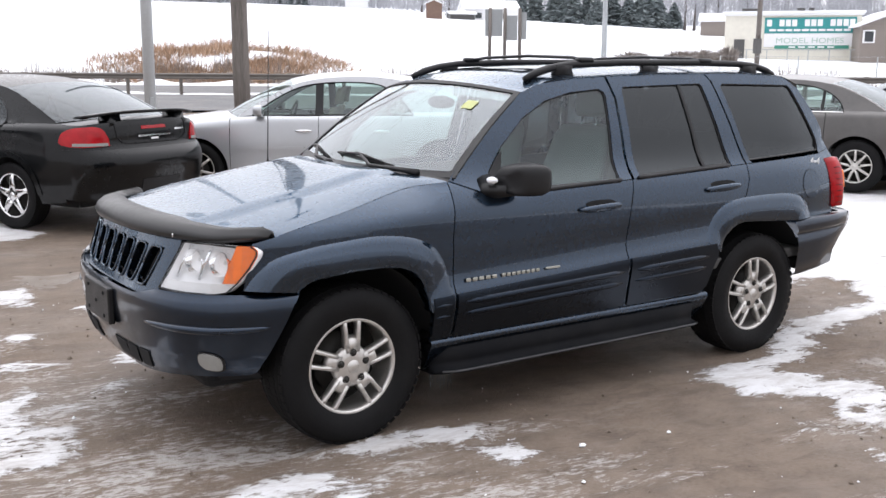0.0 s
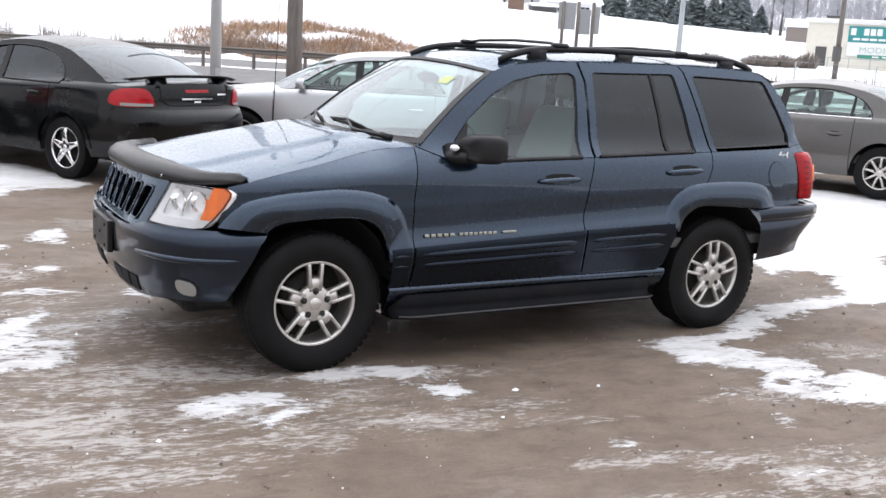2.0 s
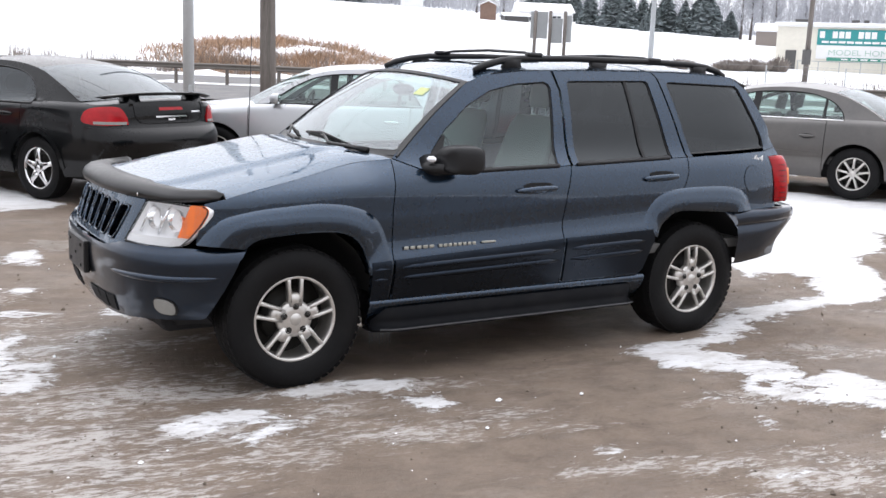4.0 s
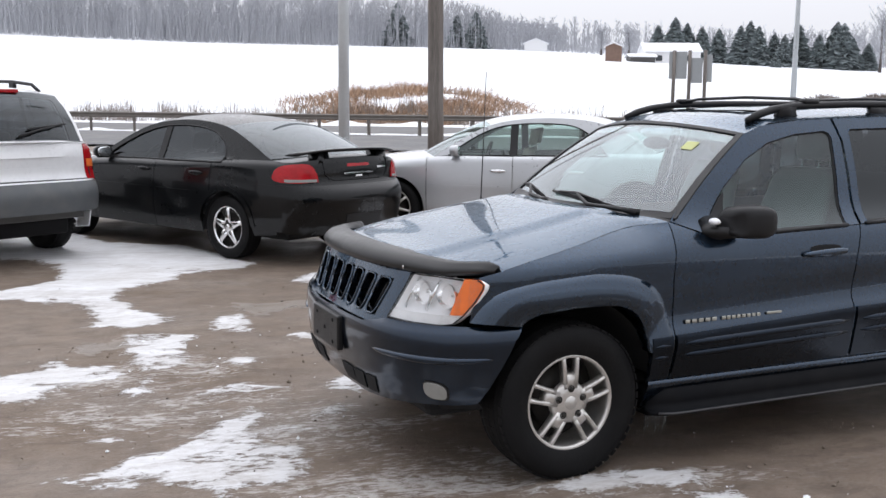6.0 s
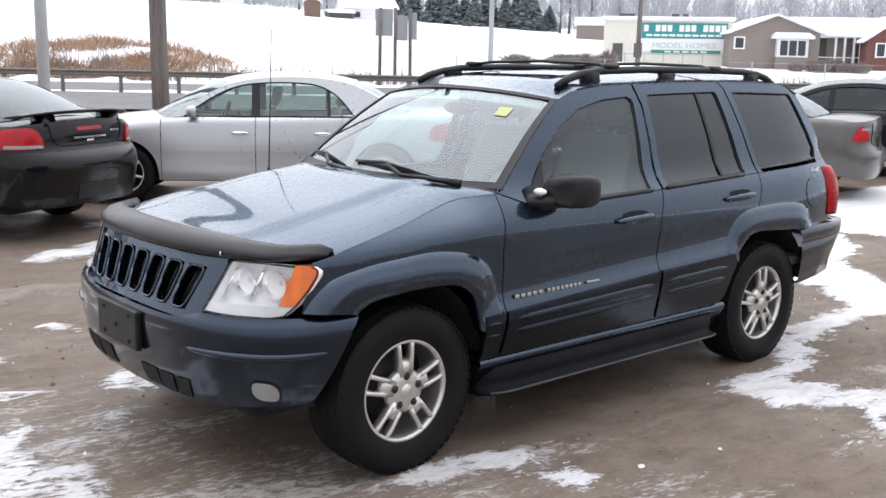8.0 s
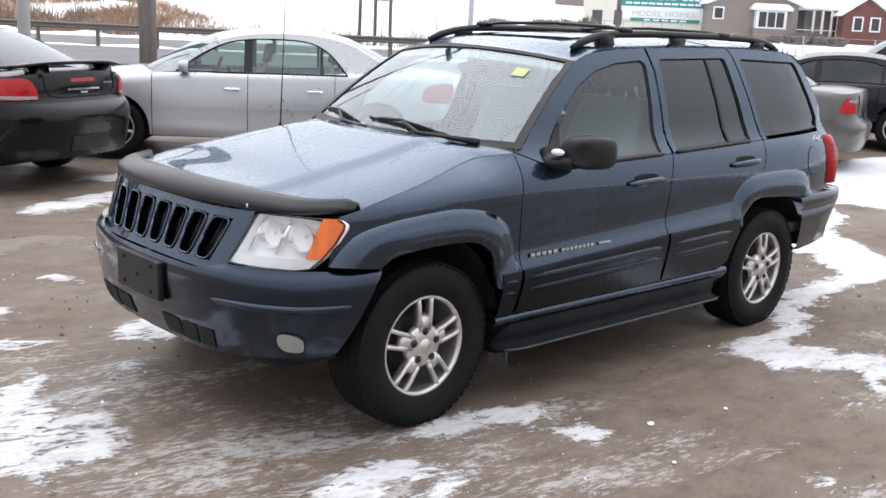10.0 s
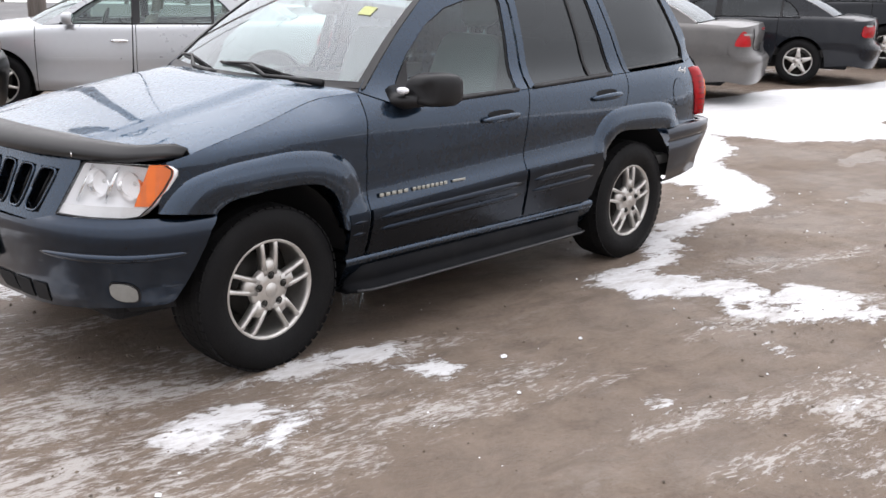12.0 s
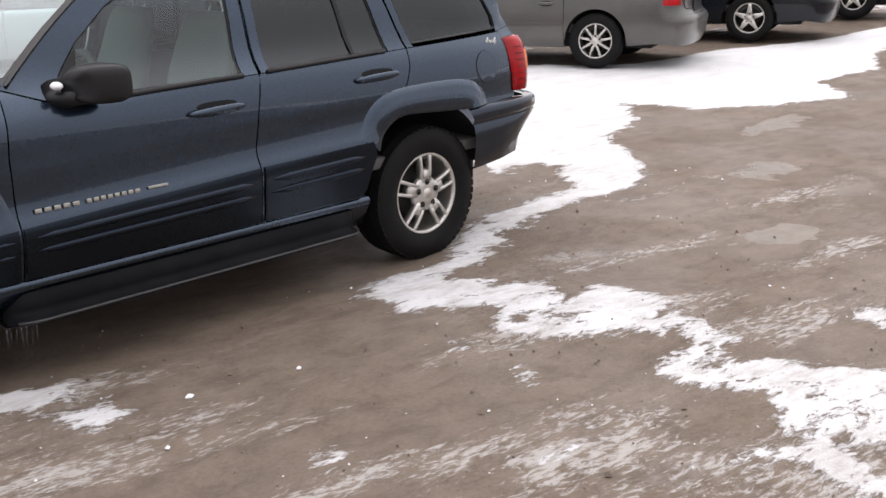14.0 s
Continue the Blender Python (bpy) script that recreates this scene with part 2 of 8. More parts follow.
REFLECTOR = material("lamp_reflector", (0.96, 0.96, 0.97), rough=0.25, metal=0.0, noise_scale=45, amount=0.03)
BOWL = material("lamp_bowl", (0.95, 0.95, 0.95), rough=0.1, metal=1.0)

# ---- building blocks ----


def link(name, bm, mat, parent=None, label="", smooth=True, recalc=True):
    """A bmesh as one mesh object, under a parent where one is given."""
    if recalc:
        bmesh.ops.recalc_face_normals(bm, faces=bm.faces)
    for f in bm.faces:
        f.smooth = smooth
    me = bpy.data.meshes.new(name)
    bm.to_mesh(me)
    bm.free()
    me.materials.append(mat)
    ob = new(name, me)
    if parent:
        ob.parent = parent
    if label:
        ob["label"] = label
    return ob


part = link


def thing(name, m, label, category, group="", kind=""):
    ob = new(name)
    ob.empty_display_size = 0.1
    ob.matrix_basis = m
    return tagged(ob, label, category, group, kind)


def panel(name, outline, fn, mat, parent, out, su=0.1, sv=0.1, thick=0.012, label="", sharp=True):
    """A curved sheet: an outline in (u, v), cut into a grid, bent by fn(u, v) and given a turned-in edge."""
    bm = bmesh.new()
    bm.faces.new([bm.verts.new((u, v, 0)) for u, v in outline])
    us, vs = [p[0] for p in outline], [p[1] for p in outline]
    for axis, lo, hi, step in ((0, min(us), max(us), su), (1, min(vs), max(vs), sv)):
        n = max(1, int(math.ceil((hi - lo) / step)))
        for k in range(1, n):
            co, no = [0, 0, 0], [0, 0, 0]
            co[axis], no[axis] = lo + (hi - lo) * k / n, 1
            bmesh.ops.bisect_plane(bm, geom=bm.verts[:] + bm.edges[:] + bm.faces[:], dist=1e-6, plane_co=co, plane_no=no)
    bmesh.ops.triangulate(bm, faces=[f for f in bm.faces if len(f.verts) > 4])
    for v in bm.verts:
        v.co = fn(v.co.x, v.co.y)
    bm.normal_update()
    total = Vector()
    for f in bm.faces:
        total += f.normal * f.calc_area()
    if total.dot(Vector(out)) < 0:
        bmesh.ops.reverse_faces(bm, faces=bm.faces[:])
        bm.normal_update()
    if thick:
        normals = {}
        rim = [e for e in bm.edges if e.is_boundary]
        for e in rim:
            for v in e.verts:
                normals[v.co.to_tuple(6)] = v.normal.copy()
        made = bmesh.ops.extrude_edge_only(bm, edges=rim)
        for g in made["geom"]:
            if isinstance(g, bmesh.types.BMVert):
                g.co -= normals[g.co.to_tuple(6)] * thick
        bm.normal_update()
        for e in rim:
            e.smooth = False
    return link(name, bm, mat, parent, label, recalc=False)


def loft(name, rings, mat, parent=None, label="", closed=True, caps=True, smooth=True):
    bm = bmesh.new()
    rows = [[bm.verts.new(p) for p in r] for r in rings]
    n = len(rings[0])
    for a, b in zip(rows, rows[1:]):
        for k in range(n if closed else n - 1):
            bm.faces.new((a[k], a[(k + 1) % n], b[(k + 1) % n], b[k]))
    if caps and closed:
        bm.faces.new(rows[0][::-1])
        bm.faces.new(rows[-1])
    return link(name, bm, mat, parent, label, smooth)


def add_tube(bm, path, radius, n=8, squash=1.0):
    """Adds a swept round bar to bm. radius: one number, or one for each point."""
    path = [Vector(p) for p in path]
    rows = []
    for k, p in enumerate(path):
        d = (path[min(k + 1, len(path) - 1)] - path[max(k - 1, 0)]).normalized()
        side = d.cross((0, 0, 1))
        side = (side if side.length > 1e-3 else d.cross((1, 0, 0))).normalized()
        up = side.cross(d)
        r = radius if isinstance(radius, (int, float)) else radius[k]
        rows.append([bm.verts.new(p + (side * math.cos(2 * math.pi * a / n) + up * math.sin(2 * math.pi * a / n) * squash) * r) for a in range(n)])
    for a, b in zip(rows, rows[1:]):
        for k in range(n):
            bm.faces.new((a[k], a[(k + 1) % n], b[(k + 1) % n], b[k]))
    bm.faces.new(rows[0][::-1])
    bm.faces.new(rows[-1])


def tube(name, path, radius, mat, parent=None, label="", n=8, squash=1.0):
    bm = bmesh.new()
    add_tube(bm, path, radius, n, squash)
    return link(name, bm, mat, parent, label)


def add_box(bm, centre, size, bevel=0.0, turn=None):
    made = bmesh.ops.create_cube(bm, size=1)
    m = Matrix.Translation(centre) @ (turn or Matrix()) @ Matrix.Diagonal((*size, 1))
    bmesh.ops.transform(bm, matrix=m, verts=made["verts"])
    if bevel:
        edges = list({e for v in made["verts"] for e in v.link_edges})
        bmesh.ops.bevel(bm, geom=edges, offset=bevel, segments=2, affect="EDGES", profile=0.5)


def box(name, centre, size, mat, parent=None, label="", bevel=0.01, turn=None, smooth=False):
    bm = bmesh.new()
    add_box(bm, centre, size, bevel, turn)
    return link(name, bm, mat, parent, label, smooth)


def arch_liner(parent, cx, cz, r, y0, y1):
    """The dark upper half of a wheel housing."""
    bm = bmesh.new()
    rows = [[bm.verts.new((cx + q * r * math.cos(math.pi * k / 20), y, cz + q * r * math.sin(math.pi * k / 20))) for k in range(1, 20)] for q, y in ((1, y0), (1, y1), (0.05, y1))]
    for a, b in zip(rows, rows[1:]):
        for k in range(18):
            bm.faces.new((a[k], a[k + 1], b[k + 1], b[k]))
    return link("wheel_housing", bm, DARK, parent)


def lathe(name, profile, mat, parent, label="", n=48, centre=(0, 0, 0), close=False):
    """Turns a profile of (radius, along y) round the y axis."""
    bm = bmesh.new()
    rows = [[bm.verts.new((centre[0] + r * math.cos(2 * math.pi * k / n), centre[1] + y, centre[2] + r * math.sin(2 * math.pi * k / n))) for k in range(n)] for r, y in profile]
    if close:
        rows.append(rows[0])
    for a, b in zip(rows, rows[1:]):
        for k in range(n):
            bm.faces.new((a[k], a[(k + 1) % n], b[(k + 1) % n], b[k]))
    return link(name, bm, mat, parent, label)


def arc(cx, cy, r, a0, a1, n, squash=1.0):
    return [(cx + r * math.cos(radians(a0 + (a1 - a0) * k / n)), cy + squash * r * math.sin(radians(a0 + (a1 - a0) * k / n))) for k in range(n + 1)]


def curve(xs, ys):
    """A smooth line through points, flat past its ends."""
    xs, ys = np.array(xs, float), np.array(ys, float)
    d = np.gradient(ys, xs)

    def at(x):
        x = min(max(x, xs[0]), xs[-1])
        k = min(max(int(np.searchsorted(xs, x)) - 1, 0), len(xs) - 2)
        h = xs[k + 1] - xs[k]
        t = (x - xs[k]) / h
        return float((2 * t**3 - 3 * t**2 + 1) * ys[k] + (t**3 - 2 * t**2 + t) * h * d[k] + (3 * t**2 - 2 * t**3) * ys[k + 1] + (t**3 - t**2) * h * d[k + 1])

    return at


def wheel(name, parent, x, y, z, side, radius, width, rim, spokes, style, hub=ALLOY):
    """A wheel whose face looks along side (-1 or 1 in y): tyre, rim with spokes, brake disc, cap, nuts."""
    w = new(name)
    w.parent = parent
    w.matrix_basis = Matrix.Translation((x, y, z)) @ (Matrix() if side < 0 else Matrix.Rotation(math.pi, 4, "Z"))
    h = width / 2
    prof = [(rim * 0.98, h * 0.8), (rim * 1.02, h * 0.92), (rim + (radius - rim) * 0.45, h * 1.04), (radius * 0.955, h * 0.93), (radius * 0.99, h * 0.72), (radius, h * 0.3), (radius, -h * 0.3), (radius * 0.99, -h * 0.72), (radius * 0.955, -h * 0.93), (rim + (radius - rim) * 0.45, -h * 1.04), (rim * 1.02, -h * 0.92), (rim * 0.98, -h * 0.8)]
    lathe("tyre", prof, RUBBER, w, n=56)
    bm = bmesh.new()
    count = 52
    for k in range(count):
        a = 2 * math.pi * k / count
        for j, off in enumerate((-0.72, -0.24, 0.24, 0.72)):
            aa = a + (0.5 * 2 * math.pi / count if j % 2 else 0)
            rr = radius * (0.978 if abs(off) > 0.5 else 0.992)
            add_box(bm, (rr * math.cos(aa), off * h, rr * math.sin(aa)), (0.007, h * 0.42, 2 * math.pi * radius / count * 0.74), 0, Matrix.Rotation(-aa, 4, "Y"))
    link("tread", bm, RUBBER, w, smooth=False)
    f = -h * 0.86
    lathe("rim", [(rim * 0.97, h * 0.6), (rim * 0.94, -h * 0.3), (rim * 0.93, f + 0.02), (rim * 0.95, f), (rim * 1.0, f - 0.004), (rim * 1.04, f + 0.004), (rim * 1.04, f + 0.02)], hub, w, n=56)
    lathe("brake_disc", [(0.02, 0.0), (rim * 0.66, 0.0), (rim * 0.66, 0.03), (rim * 0.70, h * 0.55), (rim * 0.965, h * 0.58)], DISC, w, n=32)
    for k in range(spokes):
        a = 2 * math.pi * k / spokes + math.pi / 2
        rad, tan = Vector((math.cos(a), 0, math.sin(a))), Vector((-math.sin(a), 0, math.cos(a)))
        bm = bmesh.new()
        if style == "double":
            web = [(0.30, 0.150, 0.0), (0.46, 0.165, 0.001), (0.56, 0.16, 0.003), (0.62, 0.15, 0.022)]
            legs = [[(0.40, 0.120, 0.058, 0.0), (0.55, 0.135, 0.050, -0.001), (0.72, 0.148, 0.045, 0.0), (0.88, 0.158, 0.048, 0.003), (0.975, 0.165, 0.062, 0.008)]]
            legs.append([(d, -t, w2, y) for d, t, w2, y in legs[0]])
            rows = []
            for d, w2, y in web:
                rows.append([bm.verts.new((rad * d + tan * t) * rim + Vector((0, f - 0.005 + y + dy, 0))) for t, dy in ((w2, 0), (0, -0.001), (-w2, 0), (-w2, 0.03), (w2, 0.03))])
        else:
            wi, wo = (0.20, 0.125) if style == "star" else (0.075, 0.075)
            rows, legs = [], [[(0.25, 0, wi, 0.0), (0.45, 0, wi * 0.72 + wo * 0.28, -0.006), (0.75, 0, wo * 0.9, -0.002), (0.975, 0, wo, 0.008)]]
        for leg in [None] + legs:
            if leg is not None:
                rows = []
                for d, t, w2, y in leg:
                    c = (rad * d + tan * t) * rim + Vector((0, f + y, 0))
                    rows.append([bm.verts.new(c + tan * (rim * w2 * p) + Vector((0, q, 0))) for p, q in ((1.0, 0.006), (0.86, -0.002), (0.5, -0.006), (0, -0.0075), (-0.5, -0.006), (-0.86, -0.002), (-1.0, 0.006), (-0.9, 0.034), (0.9, 0.034))])
            if not rows:
                continue
            m = len(rows[0])
            for p, q in zip(rows, rows[1:]):
                for i in range(m):
                    bm.faces.new((p[i], p[(i + 1) % m], q[(i + 1) % m], q[i]))
            bm.faces.new(rows[0][::-1])
            bm.faces.new(rows[-1])
        link("spoke", bm, hub, w)
    lathe("hub_plate", [(0.001, f - 0.006), (rim * 0.22, f - 0.006), (rim * 0.38, f - 0.001), (rim * 0.43, f + 0.008), (rim * 0.44, f + 0.03)] if style == "double" else [(0.001, f - 0.004), (rim * 0.25, f - 0.004), (rim * 0.34, f + 0.003), (rim * 0.36, f + 0.03)], hub, w, n=32)
    lathe("centre_cap", [(0.001, f - 0.013), (rim * 0.12, f - 0.012), (rim * 0.15, f - 0.004)], hub, w, "small alloy centre cap", n=24)
    for k in range(5):
        a = 2 * math.pi * k / 5 + math.pi / 2 
        lathe("wheel_nut", [(0.001, -0.012), (0.008, -0.011), (0.0095, -0.002), (0.0105, 0.001), (0.017, -0.001)], DISC, w, n=10, centre=(rim * 0.30 * math.cos(a), f - 0.006, rim * 0.30 * math.sin(a)))
    return w

# ---- ground ----


def smoothstep(a, b, x):
    t = min(1.0, max(0.0, (x - a) / (b - a)))
    return t * t * (3 - 2 * t)


ROAD_N = Vector((0.64, 0.768))  # across the highway, away from the lot
RAIL_D = 32.5


def across(x, y):
    return x * ROAD_N.x + y * ROAD_N.y


far_rise = curve([-40, -14, 0, 10, 20, 28, 41, 50, 60, 75, 120], [40, 30, 20.8, 16.9, 14.8, 13.5, 10.4, 8.8, 7.8, 7.0, 5.0])


def height(x, y):
    """The lot climbs very gently; the highway lies a little higher; behind it a field rises to the woods."""
    d = across(x, y)
    near = math.hypot(x + 2.0, y + 3.8)
    az = math.degrees(math.atan2(x + 2.2, y + 3.4))
    z = 0.016 * min(15.0, max(0.0, near - 5.8)) * smoothstep(5.0, 7.5, near) * smoothstep(-8, 4, d)
    z += 0.25 * smoothstep(16, 30, d)
    hill = max(0.0, d - 46.5)
    z += far_rise(az) * min(1.6, hill / 175.0) + 0.2 * smoothstep(0, 6, hill)
    mound = max(0.0, 1 - ((d - 57) / 9) ** 2) * max(0.0, 1 - ((az - 22.0) / 7.5) ** 2)
    z += 0.9 * mound
    z += 0.25 * noise.noise((x * 0.03, y * 0.03, 0)) * smoothstep(48, 90, d)
    return z


# Outlines of the lying snow, patch by patch.
SHEET = [(8.5, 5.0), (9.7, 3.5), (11.5, 3.4), (13.2, 2.75), (17.0, 2.7), (24.0, 4.2), (24.0, 2.6), (14.5, 1.86), (12.3, 1.58), (10.9, 0.95), (9.6, 1.06), (8.8, 0.28), (8.0, 0.78), (7.4, 1.26), (7.3, 1.95), (6.6, 1.34), (5.83, 1.12), (5.38, 0.49), (5.1, 0.2), (4.58, -0.02), (4.06, 0.08), (3.43, 0.03), (3.12, 0.13), (3.48, 0.24), (4.0, 0.26), (4.38, 0.34), (4.54, 0.65), (4.8, 0.72), (4.76, 0.94), (4.37, 1.0), (4.6, 1.9), (5.6, 3.4), (6.5, 5.0)]
WHEEL_DRIFT = [(2.02, -0.21), (2.33, -0.12), (2.54, -0.19), (3.28, 0.24), (3.36, 0.2), (3.19, 0.09), (3.13, -0.14), (2.96, -0.13), (2.55, -0.3), (2.42, -0.35), (2.55, -0.5), (2.49, -0.63), (2.75, -0.74), (2.67, -0.9), (2.6, -1.0), (2.87, -1.0), (2.96, -1.1), (2.86, -1.3), (2.81, -1.42), (2.62, -1.46), (2.4, -1.31), (2.25, -1.28), (2.18, -1.17), (2.15, -1.04), (2.18, -0.91), (2.32, -0.86), (2.31, -0.73), (2.16, -0.61), (2.02, -0.53), (2.03, -0.41)]
NEAR_DRIFT = [(2.23, -1.77), (2.42, -1.72), (2.61, -1.74), (2.82, -1.84), (2.6, -1.88), (2.51, -1.95), (2.62, -2.07), (2.67, -2.21), (2.75, -2.29), (2.81, -2.41), (2.76, -2.7), (2.32, -2.85), (2.2, -2.66), (2.08, -2.58), (2.17, -2.51), (2.03, -2.45), (2.03, -2.39), (2.14, -2.29), (2.25, -2.3), (2.26, -2.14), (2.25, -2.06), (2.16, -1.92)]
LOW_DRIFT = [(1.73, -2.35), (1.84, -2.33), (1.95, -2.41), (2.08, -2.47), (2.09, -2.54), (2.0, -2.62), (2.03, -2.73), (2.13, -2.91), (1.97, -2.97), (1.87, -2.79), (1.84, -2.69), (1.92, -2.63), (1.93, -2.5), (1.78, -2.42)]
BLADE = [(1.61, -1.83), (1.75, -1.82), (1.9, -1.92), (1.86, -1.98), (1.73, -1.93), (1.63, -1.91), (1.54, -1.93), (1.4, -1.95), (1.29, -1.9), (1.43, -1.87), (1.51, -1.88)]
FIELD = [(-1.84, 9.57), (-1.36, 9.04), (-1.19, 8.13), (-0.34, 7.61), (0.1, 6.15), (-0.26, 5.94), (-0.65, 5.86), (-0.92, 5.51), (-1.3, 5.37), (-1.41, 4.66), (-1.28, 4.28), (-1.06, 4.08), (-1.17, 3.92), (-1.41, 3.64), (-1.5, 3.85), (-1.73, 3.94), (-1.61, 4.19), (-1.63, 4.63), (-1.83, 4.82), (-2.28, 5.1), (-2.92, 5.45), (-2.95, 6.11), (-2.28, 5.6), (-1.85, 5.85), (-1.75, 6.76), (-1.94, 7.17), (-3.05, 7.93), (-3.15, 9.73)]
RAGGED = [(-2.77, 2.7), (-2.32, 2.75), (-2.12, 2.83), (-1.98, 3.05), (-1.92, 2.86), (-1.66, 2.81), (-1.56, 2.61), (-1.73, 2.47), (-2.02, 2.4), (-2.15, 2.27), (-2.32, 2.23), (-2.74, 2.29)]
BLOT = [(-2.07, 0.84), (-1.92, 0.88), (-1.78, 1.05), (-1.59, 1.07), (-1.36, 1.25), (-1.25, 1.4), (-1.12, 1.67), (-1.03, 1.58), (-1.16, 1.26), (-1.14, 0.97), (-0.98, 0.95), (-1.02, 0.66), (-1.16, 0.49), (-1.33, 0.56), (-1.45, 0.45), (-1.58, 0.67), (-1.76, 0.74), (-1.93, 0.76)]
STREAKS = [[(-0.19, -0.0), (0.09, 0.01), (0.31, 0.03), (0.52, -0.12), (0.48, -0.27), (0.39, -0.25), (0.21, -0.15), (-0.02, -0.12)], [(-0.76, -0.27), (-0.58, -0.17), (-0.42, -0.17), (-0.22, -0.26), (-0.34, -0.35), (-0.51, -0.36), (-0.68, -0.37)], [(-0.45, -0.48), (-0.31, -0.41), (-0.12, -0.43), (-0.18, -0.51), (-0.43, -0.58)]]
FAR_STREAKS = [[(-1.32, 1.97), (-1.17, 2.06), (-0.96, 2.1), (-0.74, 1.94), (-1.01, 1.9)], [(-1.49, 3.63), (-1.19, 3.55), (-0.97, 3.4), (-1.18, 3.13), (-1.21, 2.75), (-1.5, 2.42), (-1.51, 2.87)]]
CHIPS = [[(1.87, -0.91), (1.91, -0.93), (1.96, -1.03), (1.86, -1.05), (1.81, -1.0)], [(0.4, -0.48), (0.47, -0.44), (0.55, -0.48), (0.48, -0.54)], [(0.79, -1.35), (0.92, -1.32), (0.96, -1.33), (0.88, -1.4)], [(3.27, -2.07), (3.44, -2.08), (3.51, -2.21), (3.24, -2.31), (3.26, -2.16)], [(1.85, -1.34), (1.9, -1.37), (1.87, -1.45), (1.82, -1.42)], [(0.43, -0.41), (0.57, -0.42), (0.49, -0.51), (0.39, -0.48)], [(-0.87, 3.65), (-0.73, 3.96), (-0.59, 3.99), (-0.58, 3.36), (-0.8, 3.44)]]
FAR_CHIPS = [[(-1.08, 2.53), (-0.84, 2.76), (-0.74, 2.57), (-0.93, 2.38)], [(-0.53, 1.82), (-0.32, 2.08), (-0.2, 2.09), (-0.22, 1.64), (-0.39, 1.68)], [(-1.12, 1.23), (-0.92, 1.26), (-0.71, 1.15), (-0.6, 1.07), (-0.86, 1.06)], [(-0.78, 1.34), (-0.59, 1.5), (-0.6, 1.34), (-0.69, 1.29)], [(-0.45, 3.23), (-0.25, 3.3), (-0.23, 3.01), (-0.38, 3.0)], [(-1.67, 2.26), (-1.51, 2.35), (-1.54, 2.11), (-1.64, 2.1)], [(-1.92, 1.39), (-1.81, 1.44), (-1.81, 1.3), (-1.91, 1.28)]]
BRIDGE = [(2.74, -1.16), (2.96, -1.23), (2.82, -1.47), (2.78, -1.78), (2.77, -1.89), (2.59, -1.88), (2.55, -1.78), (2.54, -1.57), (2.57, -1.4)]
DRIFTS = [SHEET, WHEEL_DRIFT, NEAR_DRIFT, LOW_DRIFT, BLADE, BRIDGE, FIELD, RAGGED, BLOT] + STREAKS + FAR_STREAKS + CHIPS + FAR_CHIPS
# Thin and trodden snow: centre x, y, half length, half width, turn, depth.
SNOW_FAR = [(5.0, 5.8, 2.0, 0.5, 0, 1.0), (14.0, 8.0, 9.0, 1.3, 10, 1.2), (21.0, 5.5, 6.0, 0.8, 8, 1.2), (-4.5, 8.5, 1.5, 0.8, 0, 1.0), (0.9, 5.4, 0.6, 0.2, 20, 1.0), (2.2, 6.2, 0.8, 0.3, -20, 1.0)]
# Thin trodden snow: centre x, y, half length, half width, turn, depth of cover.
TROD_NEAR = [(2.75, -1.33, 0.45, 0.14, -20, 0.75), (2.3, -1.15, 0.5, 0.1, -10, 0.7), (1.55, -1.9, 0.4, 0.18, -15, 0.72), (1.25, -1.72, 0.25, 0.1, -12, 0.7), (0.95, -1.95, 0.5, 0.08, -12, 0.62), (0.85, -1.48, 0.35, 0.06, -12, 0.7), (0.85, -1.02, 0.3, 0.04, -8, 0.66), (-0.7, 0.22, 0.9, 0.28, 3, 0.74), (-1.2, -0.35, 0.9, 0.35, 5, 0.72), (-0.3, -0.35, 0.6, 0.16, -5, 0.7), (-0.9, -0.8, 0.9, 0.22, 6, 0.66), (0.3, -0.75, 0.7, 0.16, -6, 0.6), (0.55, -0.18, 0.35, 0.08, -14, 0.7)]
TROD_SIDE = [(-1.0, 1.05, 0.6, 0.3, 0, 0.66), (-1.5, 1.75, 0.7, 0.3, 0, 0.72), (-1.45, 2.55, 0.6, 0.3, 10, 0.74), (-0.9, 1.45, 0.35, 0.08, -3, 0.72), (-0.35, 1.1, 0.35, 0.1, -5, 0.62), (3.4, -0.8, 0.6, 0.08, -15, 0.66), (4.2, -1.6, 0.6, 0.1, -12, 0.66), (5.2, -0.9, 0.6, 0.1, -10, 0.66), (4.6, -0.2, 0.4, 0.06, -14, 0.6), (3.1, -1.9, 0.4, 0.15, -15, 0.7), (1.9, -2.6, 0.6, 0.25, -15, 0.62), (1.27, -2.35, 0.5, 0.2, -20, 0.6), (1.68, -2.41, 0.5, 0.2, -20, 0.6)]
SNOW_TROD = TROD_NEAR + TROD_SIDE


# Frozen puddles: centre x, y, half length, half width, turn.
PUDDLES = [(-0.1, 4.1, 0.9, 0.4, -10), (-1.7, 3.4, 0.5, 0.3, 30), (0.6, 3.3, 0.5, 0.25, 0), (5.6, -0.4, 0.7, 0.3, -20), (7.2, 0.3, 0.8, 0.3, 0), (4.2, -1.2, 0.6, 0.25, -15), (1.0, 4.8, 0.7, 0.3, 10), (3.3, -0.6, 0.5, 0.2, -20), (8.8, -0.6, 0.9, 0.3, -15)]


